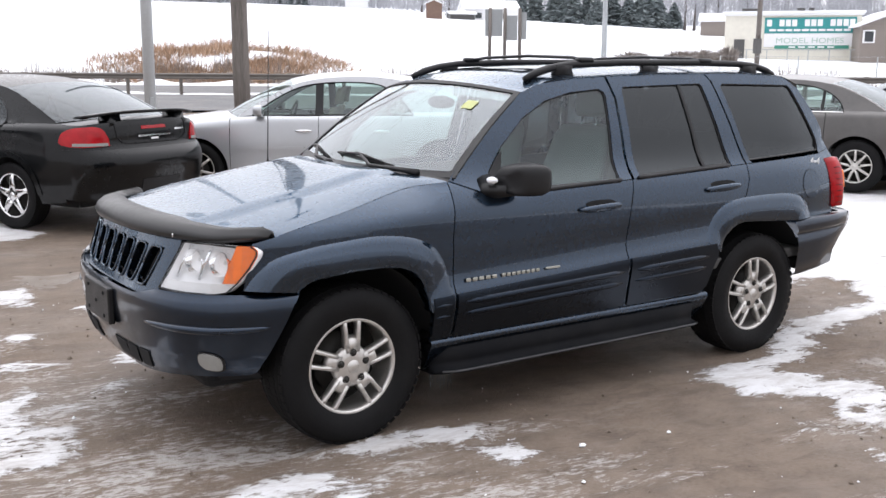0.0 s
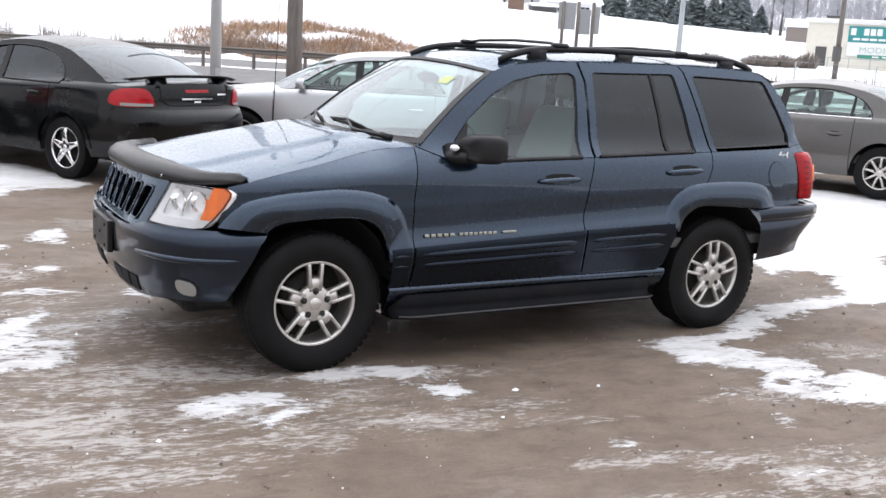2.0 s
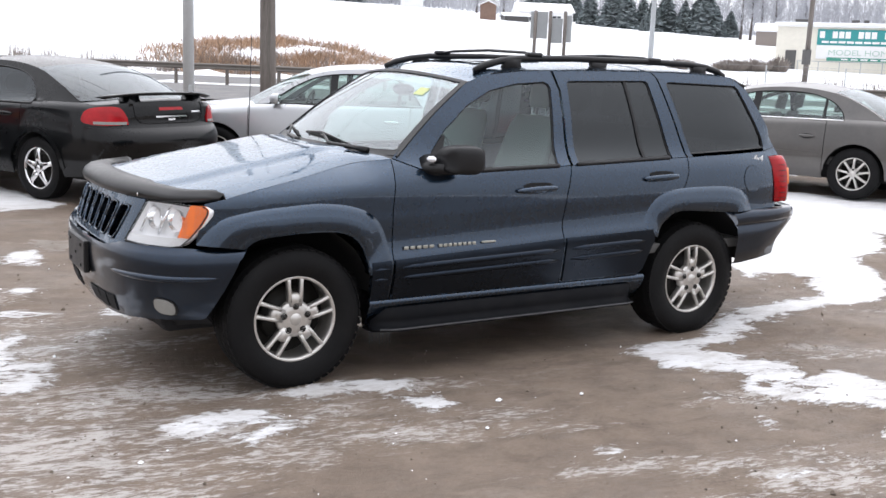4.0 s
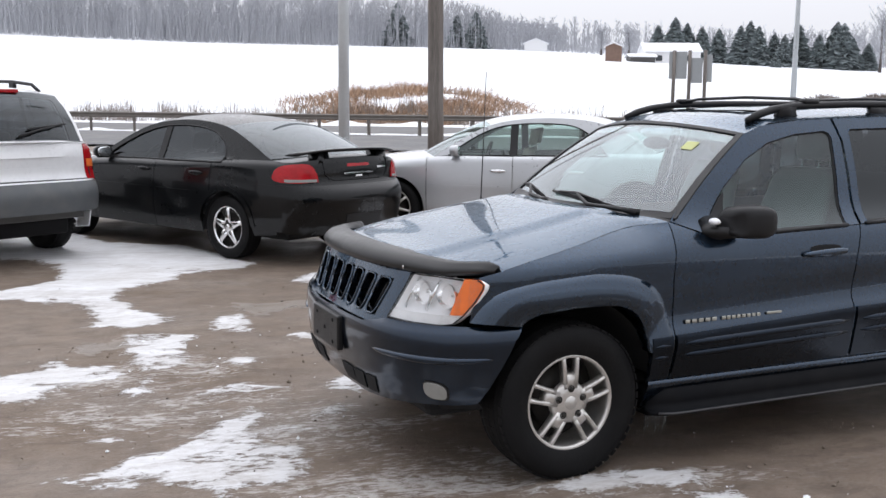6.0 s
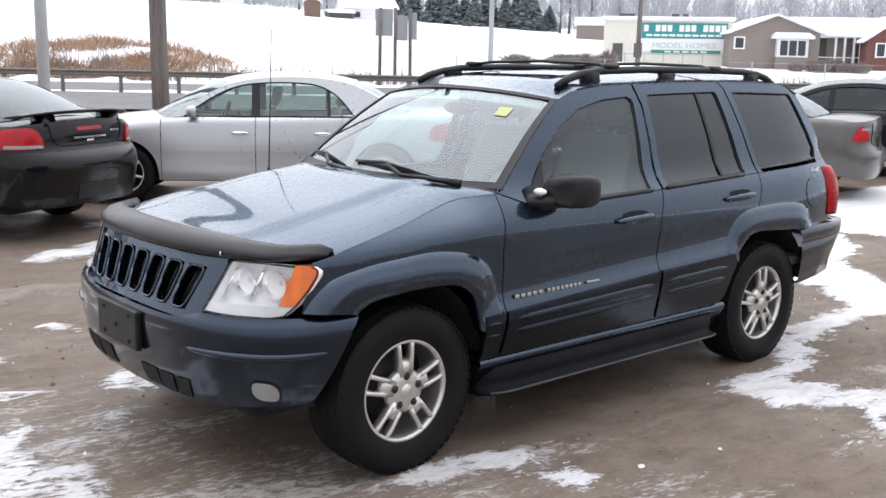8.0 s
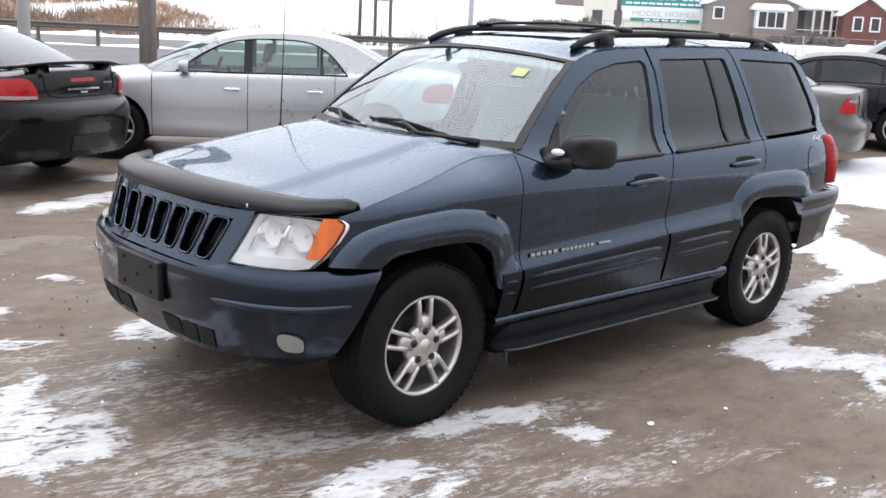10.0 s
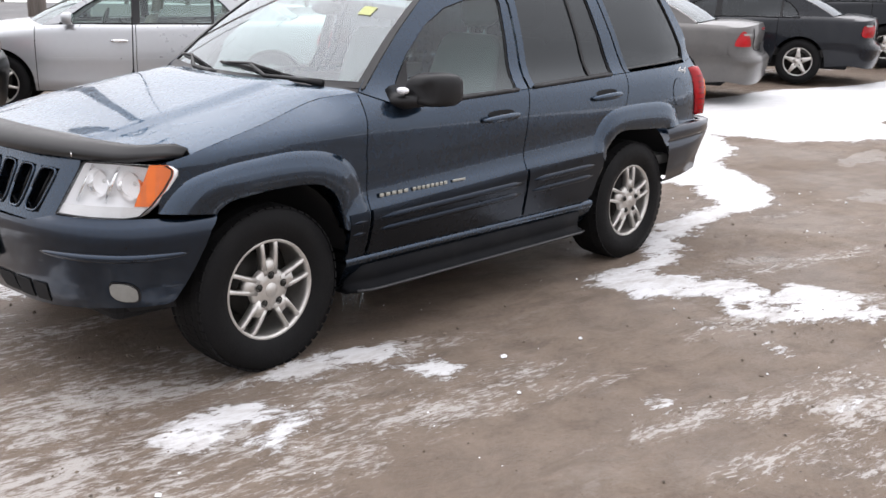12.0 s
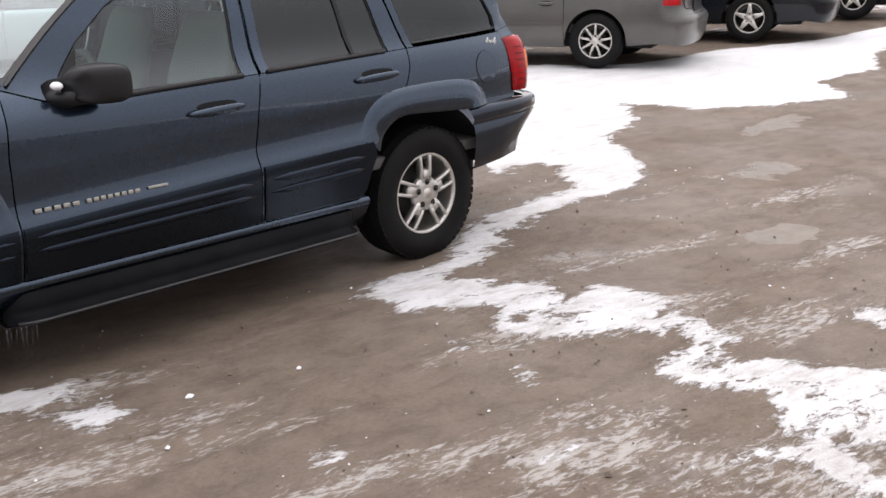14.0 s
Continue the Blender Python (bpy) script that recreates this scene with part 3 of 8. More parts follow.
def inside_by(x, y, pts):
    """Distance from the outline, positive within."""
    near, odd = 1e9, False
    for (ax, ay), (bx, by) in zip(pts, pts[1:] + pts[:1]):
        ex, ey = bx - ax, by - ay
        t = min(1.0, max(0.0, ((x - ax) * ex + (y - ay) * ey) / (ex * ex + ey * ey)))
        near = min(near, math.hypot(x - ax - ex * t, y - ay - ey * t))
        if (ay > y) != (by > y) and x < ax + ex * (y - ay) / ey:
            odd = not odd
    return near if odd else -near


REACH = [(min(p[0] for p in d) - 0.4, max(p[0] for p in d) + 0.4, min(p[1] for p in d) - 0.4, max(p[1] for p in d) + 0.4) for d in DRIFTS]


def snow_cover(x, y, thin=False):
    best = 0.0
    wx, wy = x + 0.06 * noise.noise((x * 3.1, y * 3.1, 3)), y + 0.05 * noise.noise((x * 3.1, y * 3.1, 9))
    for pts, (x0, x1, y0, y1) in () if thin else zip(DRIFTS, REACH):
        if x0 < wx < x1 and y0 < wy < y1:
            d = inside_by(wx, wy, pts)
            best = max(best, min(1.25 if pts is SHEET else 0.95 if pts is FIELD else 0.68, 0.50 + d / 0.24))
    for cx, cy, a, b, turn, deep in SNOW_TROD if thin else SNOW_FAR:
        dx, dy = wx - cx, wy - cy
        if abs(dx) > a + b + 1 or abs(dy) > a + b + 1:
            continue
        c, s = math.cos(radians(turn)), math.sin(radians(turn))
        u, v = (dx * c + dy * s) / (a * 1.7), (-dx * s + dy * c) / (b * 1.9)
        best = max(best, min(0.30 + 0.42 * deep, 1.35 * deep * (1 - math.hypot(u, v))))
    return max(0.0, best)


def ground_material():
    m = bpy.data.materials.new("muddy_gravel")
    m.use_nodes = True
    nt = m.node_tree
    b = nt.nodes["Principled BSDF"]
    co = nt.nodes.new("ShaderNodeTexCoord")

    def tex(scale, detail=8, rough=0.55, stretch=None, distort=0.0):
        n = nt.nodes.new("ShaderNodeTexNoise")
        n.inputs["Scale"].default_value, n.inputs["Detail"].default_value = scale, detail
        n.inputs["Roughness"].default_value, n.inputs["Distortion"].default_value = rough, distort
        if stretch:
            mp = nt.nodes.new("ShaderNodeMapping")
            mp.vector_type = "TEXTURE"
            mp.inputs["Scale"].default_value, mp.inputs["Rotation"].default_value = (stretch[0], 1, 1), (0, 0, radians(stretch[1]))
            nt.links.new(co.outputs["Object"], mp.inputs["Vector"])
            nt.links.new(mp.outputs[0], n.inputs["Vector"])
        else:
            nt.links.new(co.outputs["Object"], n.inputs["Vector"])
        return n.outputs["Fac"]

    def rng(v, a, b2, c=0.0, d=1.0):
        r = nt.nodes.new("ShaderNodeMapRange")
        for k, x in zip(("From Min", "From Max", "To Min", "To Max"), (a, b2, c, d)):
            r.inputs[k].default_value = x
        nt.links.new(v, r.inputs["Value"])
        return r.outputs[0]

    def mathn(op, a, b2):
        n = nt.nodes.new("ShaderNodeMath")
        n.operation = op
        for k, v in enumerate((a, b2)):
            if isinstance(v, (int, float)):
                n.inputs[k].default_value = v
            else:
                nt.links.new(v, n.inputs[k])
        return n.outputs[0]

    def mix(f, a, b2, blend="MIX"):
        n = nt.nodes.new("ShaderNodeMix")
        n.data_type, n.blend_type = "RGBA", blend
        for k, v in (("Factor", f), ("A", a), ("B", b2)):
            if isinstance(v, (int, float)):
                n.inputs[k].default_value = v
            elif isinstance(v, tuple):
                n.inputs[k].default_value = (*v, 1)
            else:
                nt.links.new(v, n.inputs[k])
        return n.outputs["Result"]

    patch, mid, fine = tex(0.7, 6), tex(5, 8, 0.65), tex(60, 6, 0.7)
    rut = tex(9, 9, 0.72, (2.6, -8), 0.6)
    col = mix(rng(patch, 0.35, 0.65), (0.142, 0.102, 0.073), (0.205, 0.158, 0.122))
    col = mix(rng(mid, 0.4, 0.7, 0, 0.6), col, (0.078, 0.056, 0.042))
    col = mix(rng(fine, 0.35, 0.65, 0, 0.4), col, (0.24, 0.20, 0.165))
    col = mix(rng(rut, 0.50, 0.62, 0, 0.5), col, (0.095, 0.07, 0.053))
    frost = mathn("MULTIPLY", rng(tex(1.3, 9, 0.7, (2.4, -8)), 0.54, 0.70), rng(tex(26, 6, 0.7, (2.0, -8)), 0.42, 0.6))
    col = mix(mathn("MULTIPLY", frost, 0.3), col, (0.48, 0.46, 0.44))
    crumb = nt.nodes.new("ShaderNodeTexVoronoi")
    crumb.inputs["Scale"].default_value = 45
    nt.links.new(co.outputs["Object"], crumb.inputs["Vector"])
    col = mix(rng(crumb.outputs["Distance"], 0.0, 0.35, 0.35, 0.0), col, (0.06, 0.045, 0.034))
    at = nt.nodes.new("ShaderNodeAttribute")
    at.attribute_name = "snow"
    streaky = tex(9, 12, 0.76, (2.4, -8), 0.8)
    thread = tex(38, 9, 0.75, (2.6, -10), 0.6)
    edge = mathn("ADD", at.outputs["Fac"], mathn("MULTIPLY", mathn("SUBTRACT", tex(4.0, 12, 0.74, (1.6, -8), 0.6), 0.5), 1.5))
    edge = mathn("ADD", edge, mathn("MULTIPLY", mathn("SUBTRACT", streaky, 0.5), 1.5))
    edge = mathn("ADD", edge, mathn("MULTIPLY", mathn("SUBTRACT", thread, 0.5), 1.1))
    edge = mathn("ADD", edge, mathn("MULTIPLY", mathn("SUBTRACT", tex(0.9, 6, 0.6, (2.0, 0)), 0.5), 1.3))
    cover = mathn("MULTIPLY", rng(edge, 0.47, 0.60), rng(at.outputs["Fac"], 0.0, 0.10))
    ia = nt.nodes.new("ShaderNodeAttribute")
    ia.attribute_name = "ice"
    icy = rng(mathn("ADD", ia.outputs["Fac"], mathn("MULTIPLY", mathn("SUBTRACT", tex(2.2, 9, 0.68), 0.5), 3.0)), 0.42, 0.52)
    icy = mathn("MULTIPLY", icy, rng(ia.outputs["Fac"], 0.0, 0.1))
    col = mix(mathn("MULTIPLY", icy, 0.45), col, mix(rng(tex(9, 8, 0.6), 0.35, 0.65), (0.24, 0.21, 0.18), (0.35, 0.32, 0.29)))
    da = nt.nodes.new("ShaderNodeAttribute")
    da.attribute_name = "dust"
    streak = mathn("ADD", tex(6, 11, 0.76, (2.4, -8), 0.8), mathn("MULTIPLY", mathn("SUBTRACT", tex(42, 10, 0.75, (3.0, -8), 0.5), 0.5), 1.2))
    film = mathn("MULTIPLY", rng(mathn("ADD", da.outputs["Fac"], mathn("MULTIPLY", mathn("SUBTRACT", streak, 0.5), 2.6)), 0.50, 0.86), rng(da.outputs["Fac"], 0.0, 0.2))
    col = mix(mathn("MULTIPLY", film, 0.62), col, (0.56, 0.54, 0.52))
    snow = mix(rng(tex(2.2, 8, 0.6), 0.35, 0.7), (0.82, 0.84, 0.87), (0.72, 0.73, 0.75))
    # trodden and scuffed snow on the lot itself
    dist = nt.nodes.new("ShaderNodeVectorMath")
    dist.operation = "LENGTH"
    nt.links.new(co.outputs["Object"], dist.inputs[0])
    rub = mathn("ADD", mathn("MULTIPLY", tex(4.5, 10, 0.7, (2.6, -8), 0.6), 0.55), mathn("MULTIPLY", tex(30, 9, 0.74, (3.0, -8), 0.6), 0.45))
    scuff = mathn("MULTIPLY", rng(rub, 0.46, 0.62, 0.0, 0.8), rng(dist.outputs["Value"], 5.5, 10.0, 1.0, 0.15))
    snow = mix(rng(dist.outputs["Value"], 10.0, 26.0, 0.75, 0.0), snow, mix(rng(tex(3.5, 9, 0.7, (2.0, -8)), 0.35, 0.68), (0.73, 0.73, 0.74), (0.55, 0.535, 0.52)))
    snow = mix(scuff, snow, (0.42, 0.39, 0.365))
    col = mix(cover, col, snow)
    nt.links.new(col, b.inputs["Base Color"])
    wet = rng(tex(1.1, 5), 0.4, 0.65, 0.45, 0.9)
    nt.links.new(mathn("MAXIMUM", mathn("SUBTRACT", wet, mathn("MULTIPLY", icy, 0.3)), mathn("MULTIPLY", cover, 0.7)), b.inputs["Roughness"])
    b.inputs["Specular IOR Level"].default_value = 0.35
    bump = nt.nodes.new("ShaderNodeBump")
    bump.inputs["Strength"].default_value, bump.inputs["Distance"].default_value = 0.55, 0.03
    hgt = mathn("ADD", mathn("ADD", mathn("MULTIPLY", mid, 0.7), mathn("MULTIPLY", rut, 0.6)), mathn("ADD", mathn("MULTIPLY", fine, 0.35), mathn("MULTIPLY", cover, 0.7)))
    nt.links.new(hgt, bump.inputs["Height"])
    nt.links.new(bump.outputs[0], b.inputs["Normal"])
    return m


def axis_steps(stops):
    out = []
    for (a, step), (b, _) in zip(stops, stops[1:]):
        n = max(1, int(round((b - a) / step)))
        out += [a + (b - a) * k / n for k in range(n)]
    return out + [stops[-1][0]]


def build_ground():
    xs = axis_steps([(-900, 150), (-150, 15), (-30, 2), (-8, 0.3), (-4, 0.06), (6.5, 0.15), (12, 0.4), (24, 2), (60, 5), (160, 20), (400, 100), (900, 100)])
    ys = axis_steps([(-900, 150), (-150, 20), (-20, 1), (-5, 0.15), (-3, 0.06), (4.5, 0.12), (9, 0.5), (14, 1.5), (80, 5), (200, 12), (440, 60), (900, 100)])
    verts, cover, icy, dust = [], [], [], []
    for y in ys:
        for x in xs:
            s = snow_cover(x, y) if -9 < x < 45 and -8 < y < 15 else 0.0
            d = across(x, y)
            if d > 45:
                s = 2.0
            elif d > 13:
                s = 0.55 * smoothstep(13, 18, d) * (1 - smoothstep(19, 23, d))
            if x > 30 and d < 45:
                s = max(s, smoothstep(36, 50, x))
            if y < -12 or x < -12:
                s = max(s, 0.3)
            bumpy = 0.012 * noise.noise((x * 1.4, y * 1.4, 0)) + 0.006 * noise.noise((x * 5, y * 5, 5)) if abs(x) < 30 and abs(y) < 20 else 0
            verts.append((x, y, height(x, y) + bumpy - 0.006 + 0.012 * smoothstep(0.15, 0.5, s)))
            cover.append(s)
            dust.append(snow_cover(x, y, True) if -9 < x < 12 and -6 < y < 6 else 0.0)
            pool = 0.0
            if -6 < x < 14 and -6 < y < 8:
                for cx, cy, a, b, turn in PUDDLES:
                    c, sn = math.cos(radians(turn)), math.sin(radians(turn))
                    pool = max(pool, 1 - math.hypot(((x - cx) * c + (y - cy) * sn) / a, (-(x - cx) * sn + (y - cy) * c) / b))
            icy.append(max(0.0, pool))
    n = len(xs)
    faces = [(j * n + i, j * n + i + 1, (j + 1) * n + i + 1, (j + 1) * n + i) for j in range(len(ys) - 1) for i in range(n - 1)]
    me = bpy.data.meshes.new("ground")
    me.from_pydata(verts, [], faces)
    a = me.attributes.new("snow", "FLOAT", "POINT")
    a.data.foreach_set("value", cover)
    a = me.attributes.new("dust", "FLOAT", "POINT")
    a.data.foreach_set("value", dust)
    a = me.attributes.new("ice", "FLOAT", "POINT")
    a.data.foreach_set("value", icy)
    me.polygons.foreach_set("use_smooth", [True] * len(faces))
    me.materials.append(ground_material())
    return tagged(new("ground", me), "muddy frozen gravel lot with patches of trodden snow", "ground", kind="structure")


build_ground()
ASPHALT = material("wet_asphalt", (0.085, 0.085, 0.088), rough=0.6, noise_scale=1.2, amount=0.25, bump=0.2, bump_scale=80, dirt=(0.6, 1.0))


def along(d, s):
    """A point at distance d across the highway and s along it (to the right)."""
    return Vector((ROAD_N.x * d + ROAD_N.y * s, ROAD_N.y * d - ROAD_N.x * s))


def strip(name, d0, d1, mat, lift, label, s0=-160, s1=200, step=4.0):
    bm = bmesh.new()
    rows = []
    n = int((s1 - s0) / step)
    for k in range(n + 1):
        s = s0 + (s1 - s0) * k / n
        row = []
        for j in range(5):
            p = along(d0 + (d1 - d0) * j / 4, s)
            row.append(bm.verts.new((p.x, p.y, height(p.x, p.y) + lift)))
        rows.append(row)
    for a, b in zip(rows, rows[1:]):
        for j in range(4):
            bm.faces.new((a[j], a[j + 1], b[j + 1], b[j]))
    return tagged(link(name, bm, mat), label, "road", kind="structure")


strip("road_near", 22.5, 31.5, ASPHALT, 0.06, "wet grey asphalt service road beside the lot")
strip("road_far", 33.6, 45.5, ASPHALT, 0.07, "wet grey asphalt highway behind the guard rail")

# ---- a car of plain sedan or estate form ----


def rounded(pts, n):
    """The open line pts, drawn as a smooth curve through its points."""
    out = []
    for k in range(len(pts) - 1):
        p0, p1, p2, p3 = pts[max(k - 1, 0)], pts[k], pts[k + 1], pts[min(k + 2, len(pts) - 1)]
        for j in range(n):
            t = j / n
            out.append(tuple(0.5 * (2 * p1[i] + (p2[i] - p0[i]) * t + (2 * p0[i] - 5 * p1[i] + 4 * p2[i] - p3[i]) * t * t + (3 * p1[i] - p0[i] - 3 * p2[i] + p3[i]) * t**3) for i in (0, 1)))
    return out + [pts[-1]]


def car(name, m, spec, label, group="parked cars"):
    """A car built of panels. Local x runs to the rear from the front axle, y to its right, z up."""
    g = spec.get
    root = thing(name, m, label, "car", group)
    wb, fo, ro, W, r = g("wb"), g("fo"), g("ro"), g("hw"), g("r")
    paint, glass = g("paint"), g("glass", SEDANGLASS)
    sill, ra = g("sill", 0.24), r + 0.05
    rail, dlo = rounded(g("rail"), 6), rounded(g("dlo"), 5)
    (ax0, az0), (dx1, dz1) = rail[0], rail[-1]
    x_end, x_front = wb + ro, -fo
    hood_z, tail_z, bz = g("hood_z"), g("tail_z"), g("bumper_z", 0.62)
    belt = curve([x_front, -0.2, ax0, (ax0 + dx1) / 2, dx1, x_end], [hood_z, hood_z * 0.42 + az0 * 0.58, az0, (az0 + dz1) / 2 - g("belt_dip", 0.0), dz1, tail_z])
    prof = curve([0.15, 0.30, 0.45, 0.62, 0.8, 0.95, 1.15], [W - 0.09, W - 0.03, W - 0.005, W, W - 0.012, W - 0.032, W - 0.065])
    roll = g("shoulder", 0.075)

    def hw(x, z):
        zb = belt(x)
        zz = min(z, zb)
        w = prof(zz)
        k = (zz - zb + roll) / roll
        if k > 0:
            w -= roll * 0.9 * (1 - math.sqrt(max(0.0, 1 - k * k)))
        if z > zb:
            w -= (z - zb) * g("tumble", 0.40)
        t = max(0.0, (x_front + 1.0 - x) / 1.0) ** 2.2 * 0.10 + max(0.0, (x - x_end + 1.0) / 1.0) ** 2.0 * g("taper", 0.10)
        return max(0.1, w - t)

    # nose and tail turn their corners as one rounded plan
    n_plan, deep = g("plan", 2.8), g("corner", 0.42)
    cosq = lambda q: max(0.0, math.cos(min(1.0, abs(q)) * math.pi / 2)) ** (2 / n_plan)
    sinq = lambda q: math.copysign(math.sin(min(1.0, abs(q)) * math.pi / 2) ** (2 / n_plan), q)
    xs, xn = x_end - deep, x_front + deep
    toff = curve([0.15, 0.33, 0.48, bz - 0.03, bz + 0.012, tail_z - 0.10, tail_z - 0.03, tail_z + 0.06], [-0.14, -0.035, 0.0, -0.008, -0.055, -0.075, -0.09, -0.135])

    def rearf(q, z, off=0.0):
        if abs(q) <= 1:
            a = abs(q) * math.pi / 2
            return (xs + (deep + toff(z)) * cosq(q) + off * math.cos(a), sinq(q) * hw(xs, z) + math.copysign(off * math.sin(a), q), z)
        x = xs - (abs(q) - 1)
        return (x, math.copysign(hw(x, z) + off, q), z)

    lift = lambda q: 0.045 * (1 - abs(sinq(q)) ** 2.5)

    def tailf(q, h, off=0.0):
        z = bz + h * (tail_z - bz)
        p = rearf(q, z, off)
        return (p[0], p[1], z + h * lift(q))

    def frontf(q, z, off=0.0):
        a = abs(q) * math.pi / 2
        lean = -0.10 * max(0.0, (z - 0.48) / 0.3) ** 1.5 - 0.12 * max(0.0, (0.34 - z) / 0.2)
        return (xn - (deep + lean) * cosq(q) - off * math.cos(a), sinq(q) * hw(xn, z), z)

    # greenhouse: one surface from cowl to deck, carried by the roof rail
    run = [0.0]
    for p, q in zip(rail, rail[1:]):
        run.append(run[-1] + math.dist(p, q))
    run = [t / run[-1] for t in run]
    e_at = lambda x: float(np.interp(x, [p[0] for p in rail], run))
    eb, ec = e_at(g("screen_top")), e_at(g("rear_top"))

    def topf(e, v, off=0.0):
        x, z = float(np.interp(e, run, [p[0] for p in rail])), float(np.interp(e, run, [p[1] for p in rail]))
        bow = float(np.interp(e, [0, eb, ec, 1], [-0.24, -0.13, 0.07, g("rear_bow", 0.15)]))
        crown = float(np.interp(e, [0, eb, 0.5, ec, 1], [0.03, 0.055, 0.06, 0.05, 0.035]))
        f = 1 - abs(v) ** 2.2
        return (x + bow * f, v * hw(x, z), z + crown * f + off)

    for s in (-1, 1):
        fn = lambda x, z, s=s: (x, s * hw(x, z), z)
        out = (0, s, 0)
        d0, d1, d2 = g("d0"), g("d1"), g("d2")
        arch_f = arc(0, r, ra, 178, 2, 16)
        arch_r = arc(wb, r, ra, 178, 2, 16)
        top = lambda a, b, n=6: [(a + (b - a) * k / n, belt(a + (b - a) * k / n)) for k in range(n + 1)]
        panel("front_fender", [(xn, 0.22)] + [(-ra - 0.005, 0.22)] + arch_f + [(ra + 0.005, sill), (d0 - 0.004, sill)] + top(d0 - 0.004, xn), fn, paint, root, out, 0.10, 0.03)
        panel("front_door", [(d0 + 0.004, sill), (d1 - 0.004, sill)] + top(d1 - 0.004, d0 + 0.004), fn, paint, root, out, 0.15, 0.03)
        cut = [p for p in arch_r if p[0] < d2 - 0.01]
        zc = math.sqrt(max(0.0, ra**2 - min(ra, abs(wb - d2)) ** 2)) + r
        panel("rear_door", [(d1 + 0.004, sill), (wb - ra - 0.01, sill)] + cut + [(d2 - 0.004, max(zc, sill))] + top(d2 - 0.004, d1 + 0.004), fn, paint, root, out, 0.12, 0.03)
        rest = [p for p in arch_r if p[0] > d2 + 0.01]
        panel("quarter_panel", [(d2 + 0.004, max(zc, sill))] + rest + [(wb + ra + 0.01, 0.27), (xs, 0.30)] + top(xs, d2 + 0.004, 8), fn, paint, root, out, 0.10, 0.03)
        # the roof side with its pillars and panes
        panel("pillar_frame", rail + [(x, belt(x)) for x in np.linspace(dx1, dlo[-1][0] + 0.02, 5)[1:]] + dlo[::-1], fn, paint, root, out, 0.10, 0.05, 0.025)
        gl = lambda x, z, s=s: (x, s * (hw(x, z) - 0.014), z)
        inset = lambda x, z, s=s: (x, s * (hw(x, z) - 0.005), z)
        zt = lambda x: float(np.interp(x, [p[0] for p in dlo], [p[1] for p in dlo]))
        zl = lambda x: float(np.interp(x, [dlo[0][0], dlo[-1][0]], [dlo[0][1], dlo[-1][1]]))

        def pane(nm, xa, xb):
            up = [(xa, zt(xa))] + [p for p in dlo if xa < p[0] < xb] + [(xb, zt(xb))]
            low = [(x, zl(x)) for x in np.linspace(xb, xa, 4)]
            low = [p for p, e in zip(low, (up[-1], None, None, up[0])) if e is None or math.dist(p, e) > 0.004]
            panel(nm, up + low, gl, glass, root, out, 0.2, 0.1, 0.0)

        pane("front_window", dlo[0][0], d1 - 0.04)
        vent = g("vent")
        pane("rear_window", d1 + 0.04, vent or dlo[-1][0])
        if vent:
            pane("vent_window", vent + 0.03, dlo[-1][0])
            panel("window_bar", [(vent - 0.004, zl(vent)), (vent + 0.034, zl(vent)), (vent + 0.028, zt(vent + 0.028)), (vent - 0.004, zt(vent))], inset, PLASTIC, root, out, 0.2, 0.1, 0.02)
        panel("door_pillar", [(d1 - 0.045, zl(d1)), (d1 + 0.045, zl(d1)), (d1 + 0.045, zt(d1 + 0.04)), (d1 - 0.045, zt(d1 - 0.04))], inset, PLASTIC, root, out, 0.2, 0.1, 0.02)
        tube("belt_seal", [(x, s * (hw(x, zl(x)) + 0.002), zl(x)) for x in np.linspace(dlo[0][0], dlo[-1][0], 14)], 0.010, g("belt_trim", PLASTIC), root, n=6)
        tube("window_seal", [(x, s * (hw(x, z) - 0.002), z) for x, z in dlo], 0.008, PLASTIC, root, n=6)
        for dx in (d1 - 0.17, d2 - 0.22):
            hz = g("handle_z", 0.76)
            hd = thing_part("door_handle", root)
            # flat oval on the door; near-black by default, as painted shade of a hollow
            panel("recess", [(dx + 0.085 * math.cos(a), hz + 0.032 * math.sin(a)) for a in np.linspace(0, 2 * math.pi, 19)[:-1]], lambda x, z, s=s: (x, s * (hw(x, z) + 0.003), z), g("recess", DARK), hd, out, 0.1, 0.1, 0.004)
            rings = []
            for k in range(9):
                t = k / 8
                sw = math.sin(math.pi * t) ** 0.5 if 0 < k < 8 else 0.0
                rings.append([(dx - 0.10 + 0.20 * t, s * (hw(dx, hz) + 0.006 + 0.024 * sw + 0.009 * math.cos(a)), hz + 0.004 + (0.006 + 0.014 * sw) * math.sin(a)) for a in np.linspace(0, 2 * math.pi, 9)[:-1]])
            loft("grip", rings, g("handle", paint), hd)
        if g("mould"):
            mz = g("mould")
            for xa, xb in ((d0 + 0.03, d1 - 0.03), (d1 + 0.03, wb - ra - 0.05)):
                panel("side_moulding", [(xa, mz - 0.022), (xb, mz - 0.022), (xb, mz + 0.014), (xa, mz + 0.014)], lambda x, z, s=s: (x, s * (hw(x, z) + 0.012), z), paint, root, out, 0.3, 0.1, 0.014)
        mx, mz = dlo[0][0] + 0.09, zl(dlo[0][0]) + 0.03
        mir = thing_part("door_mirror", root)
        my = s * (hw(mx, mz) + 0.12)
        rings = []
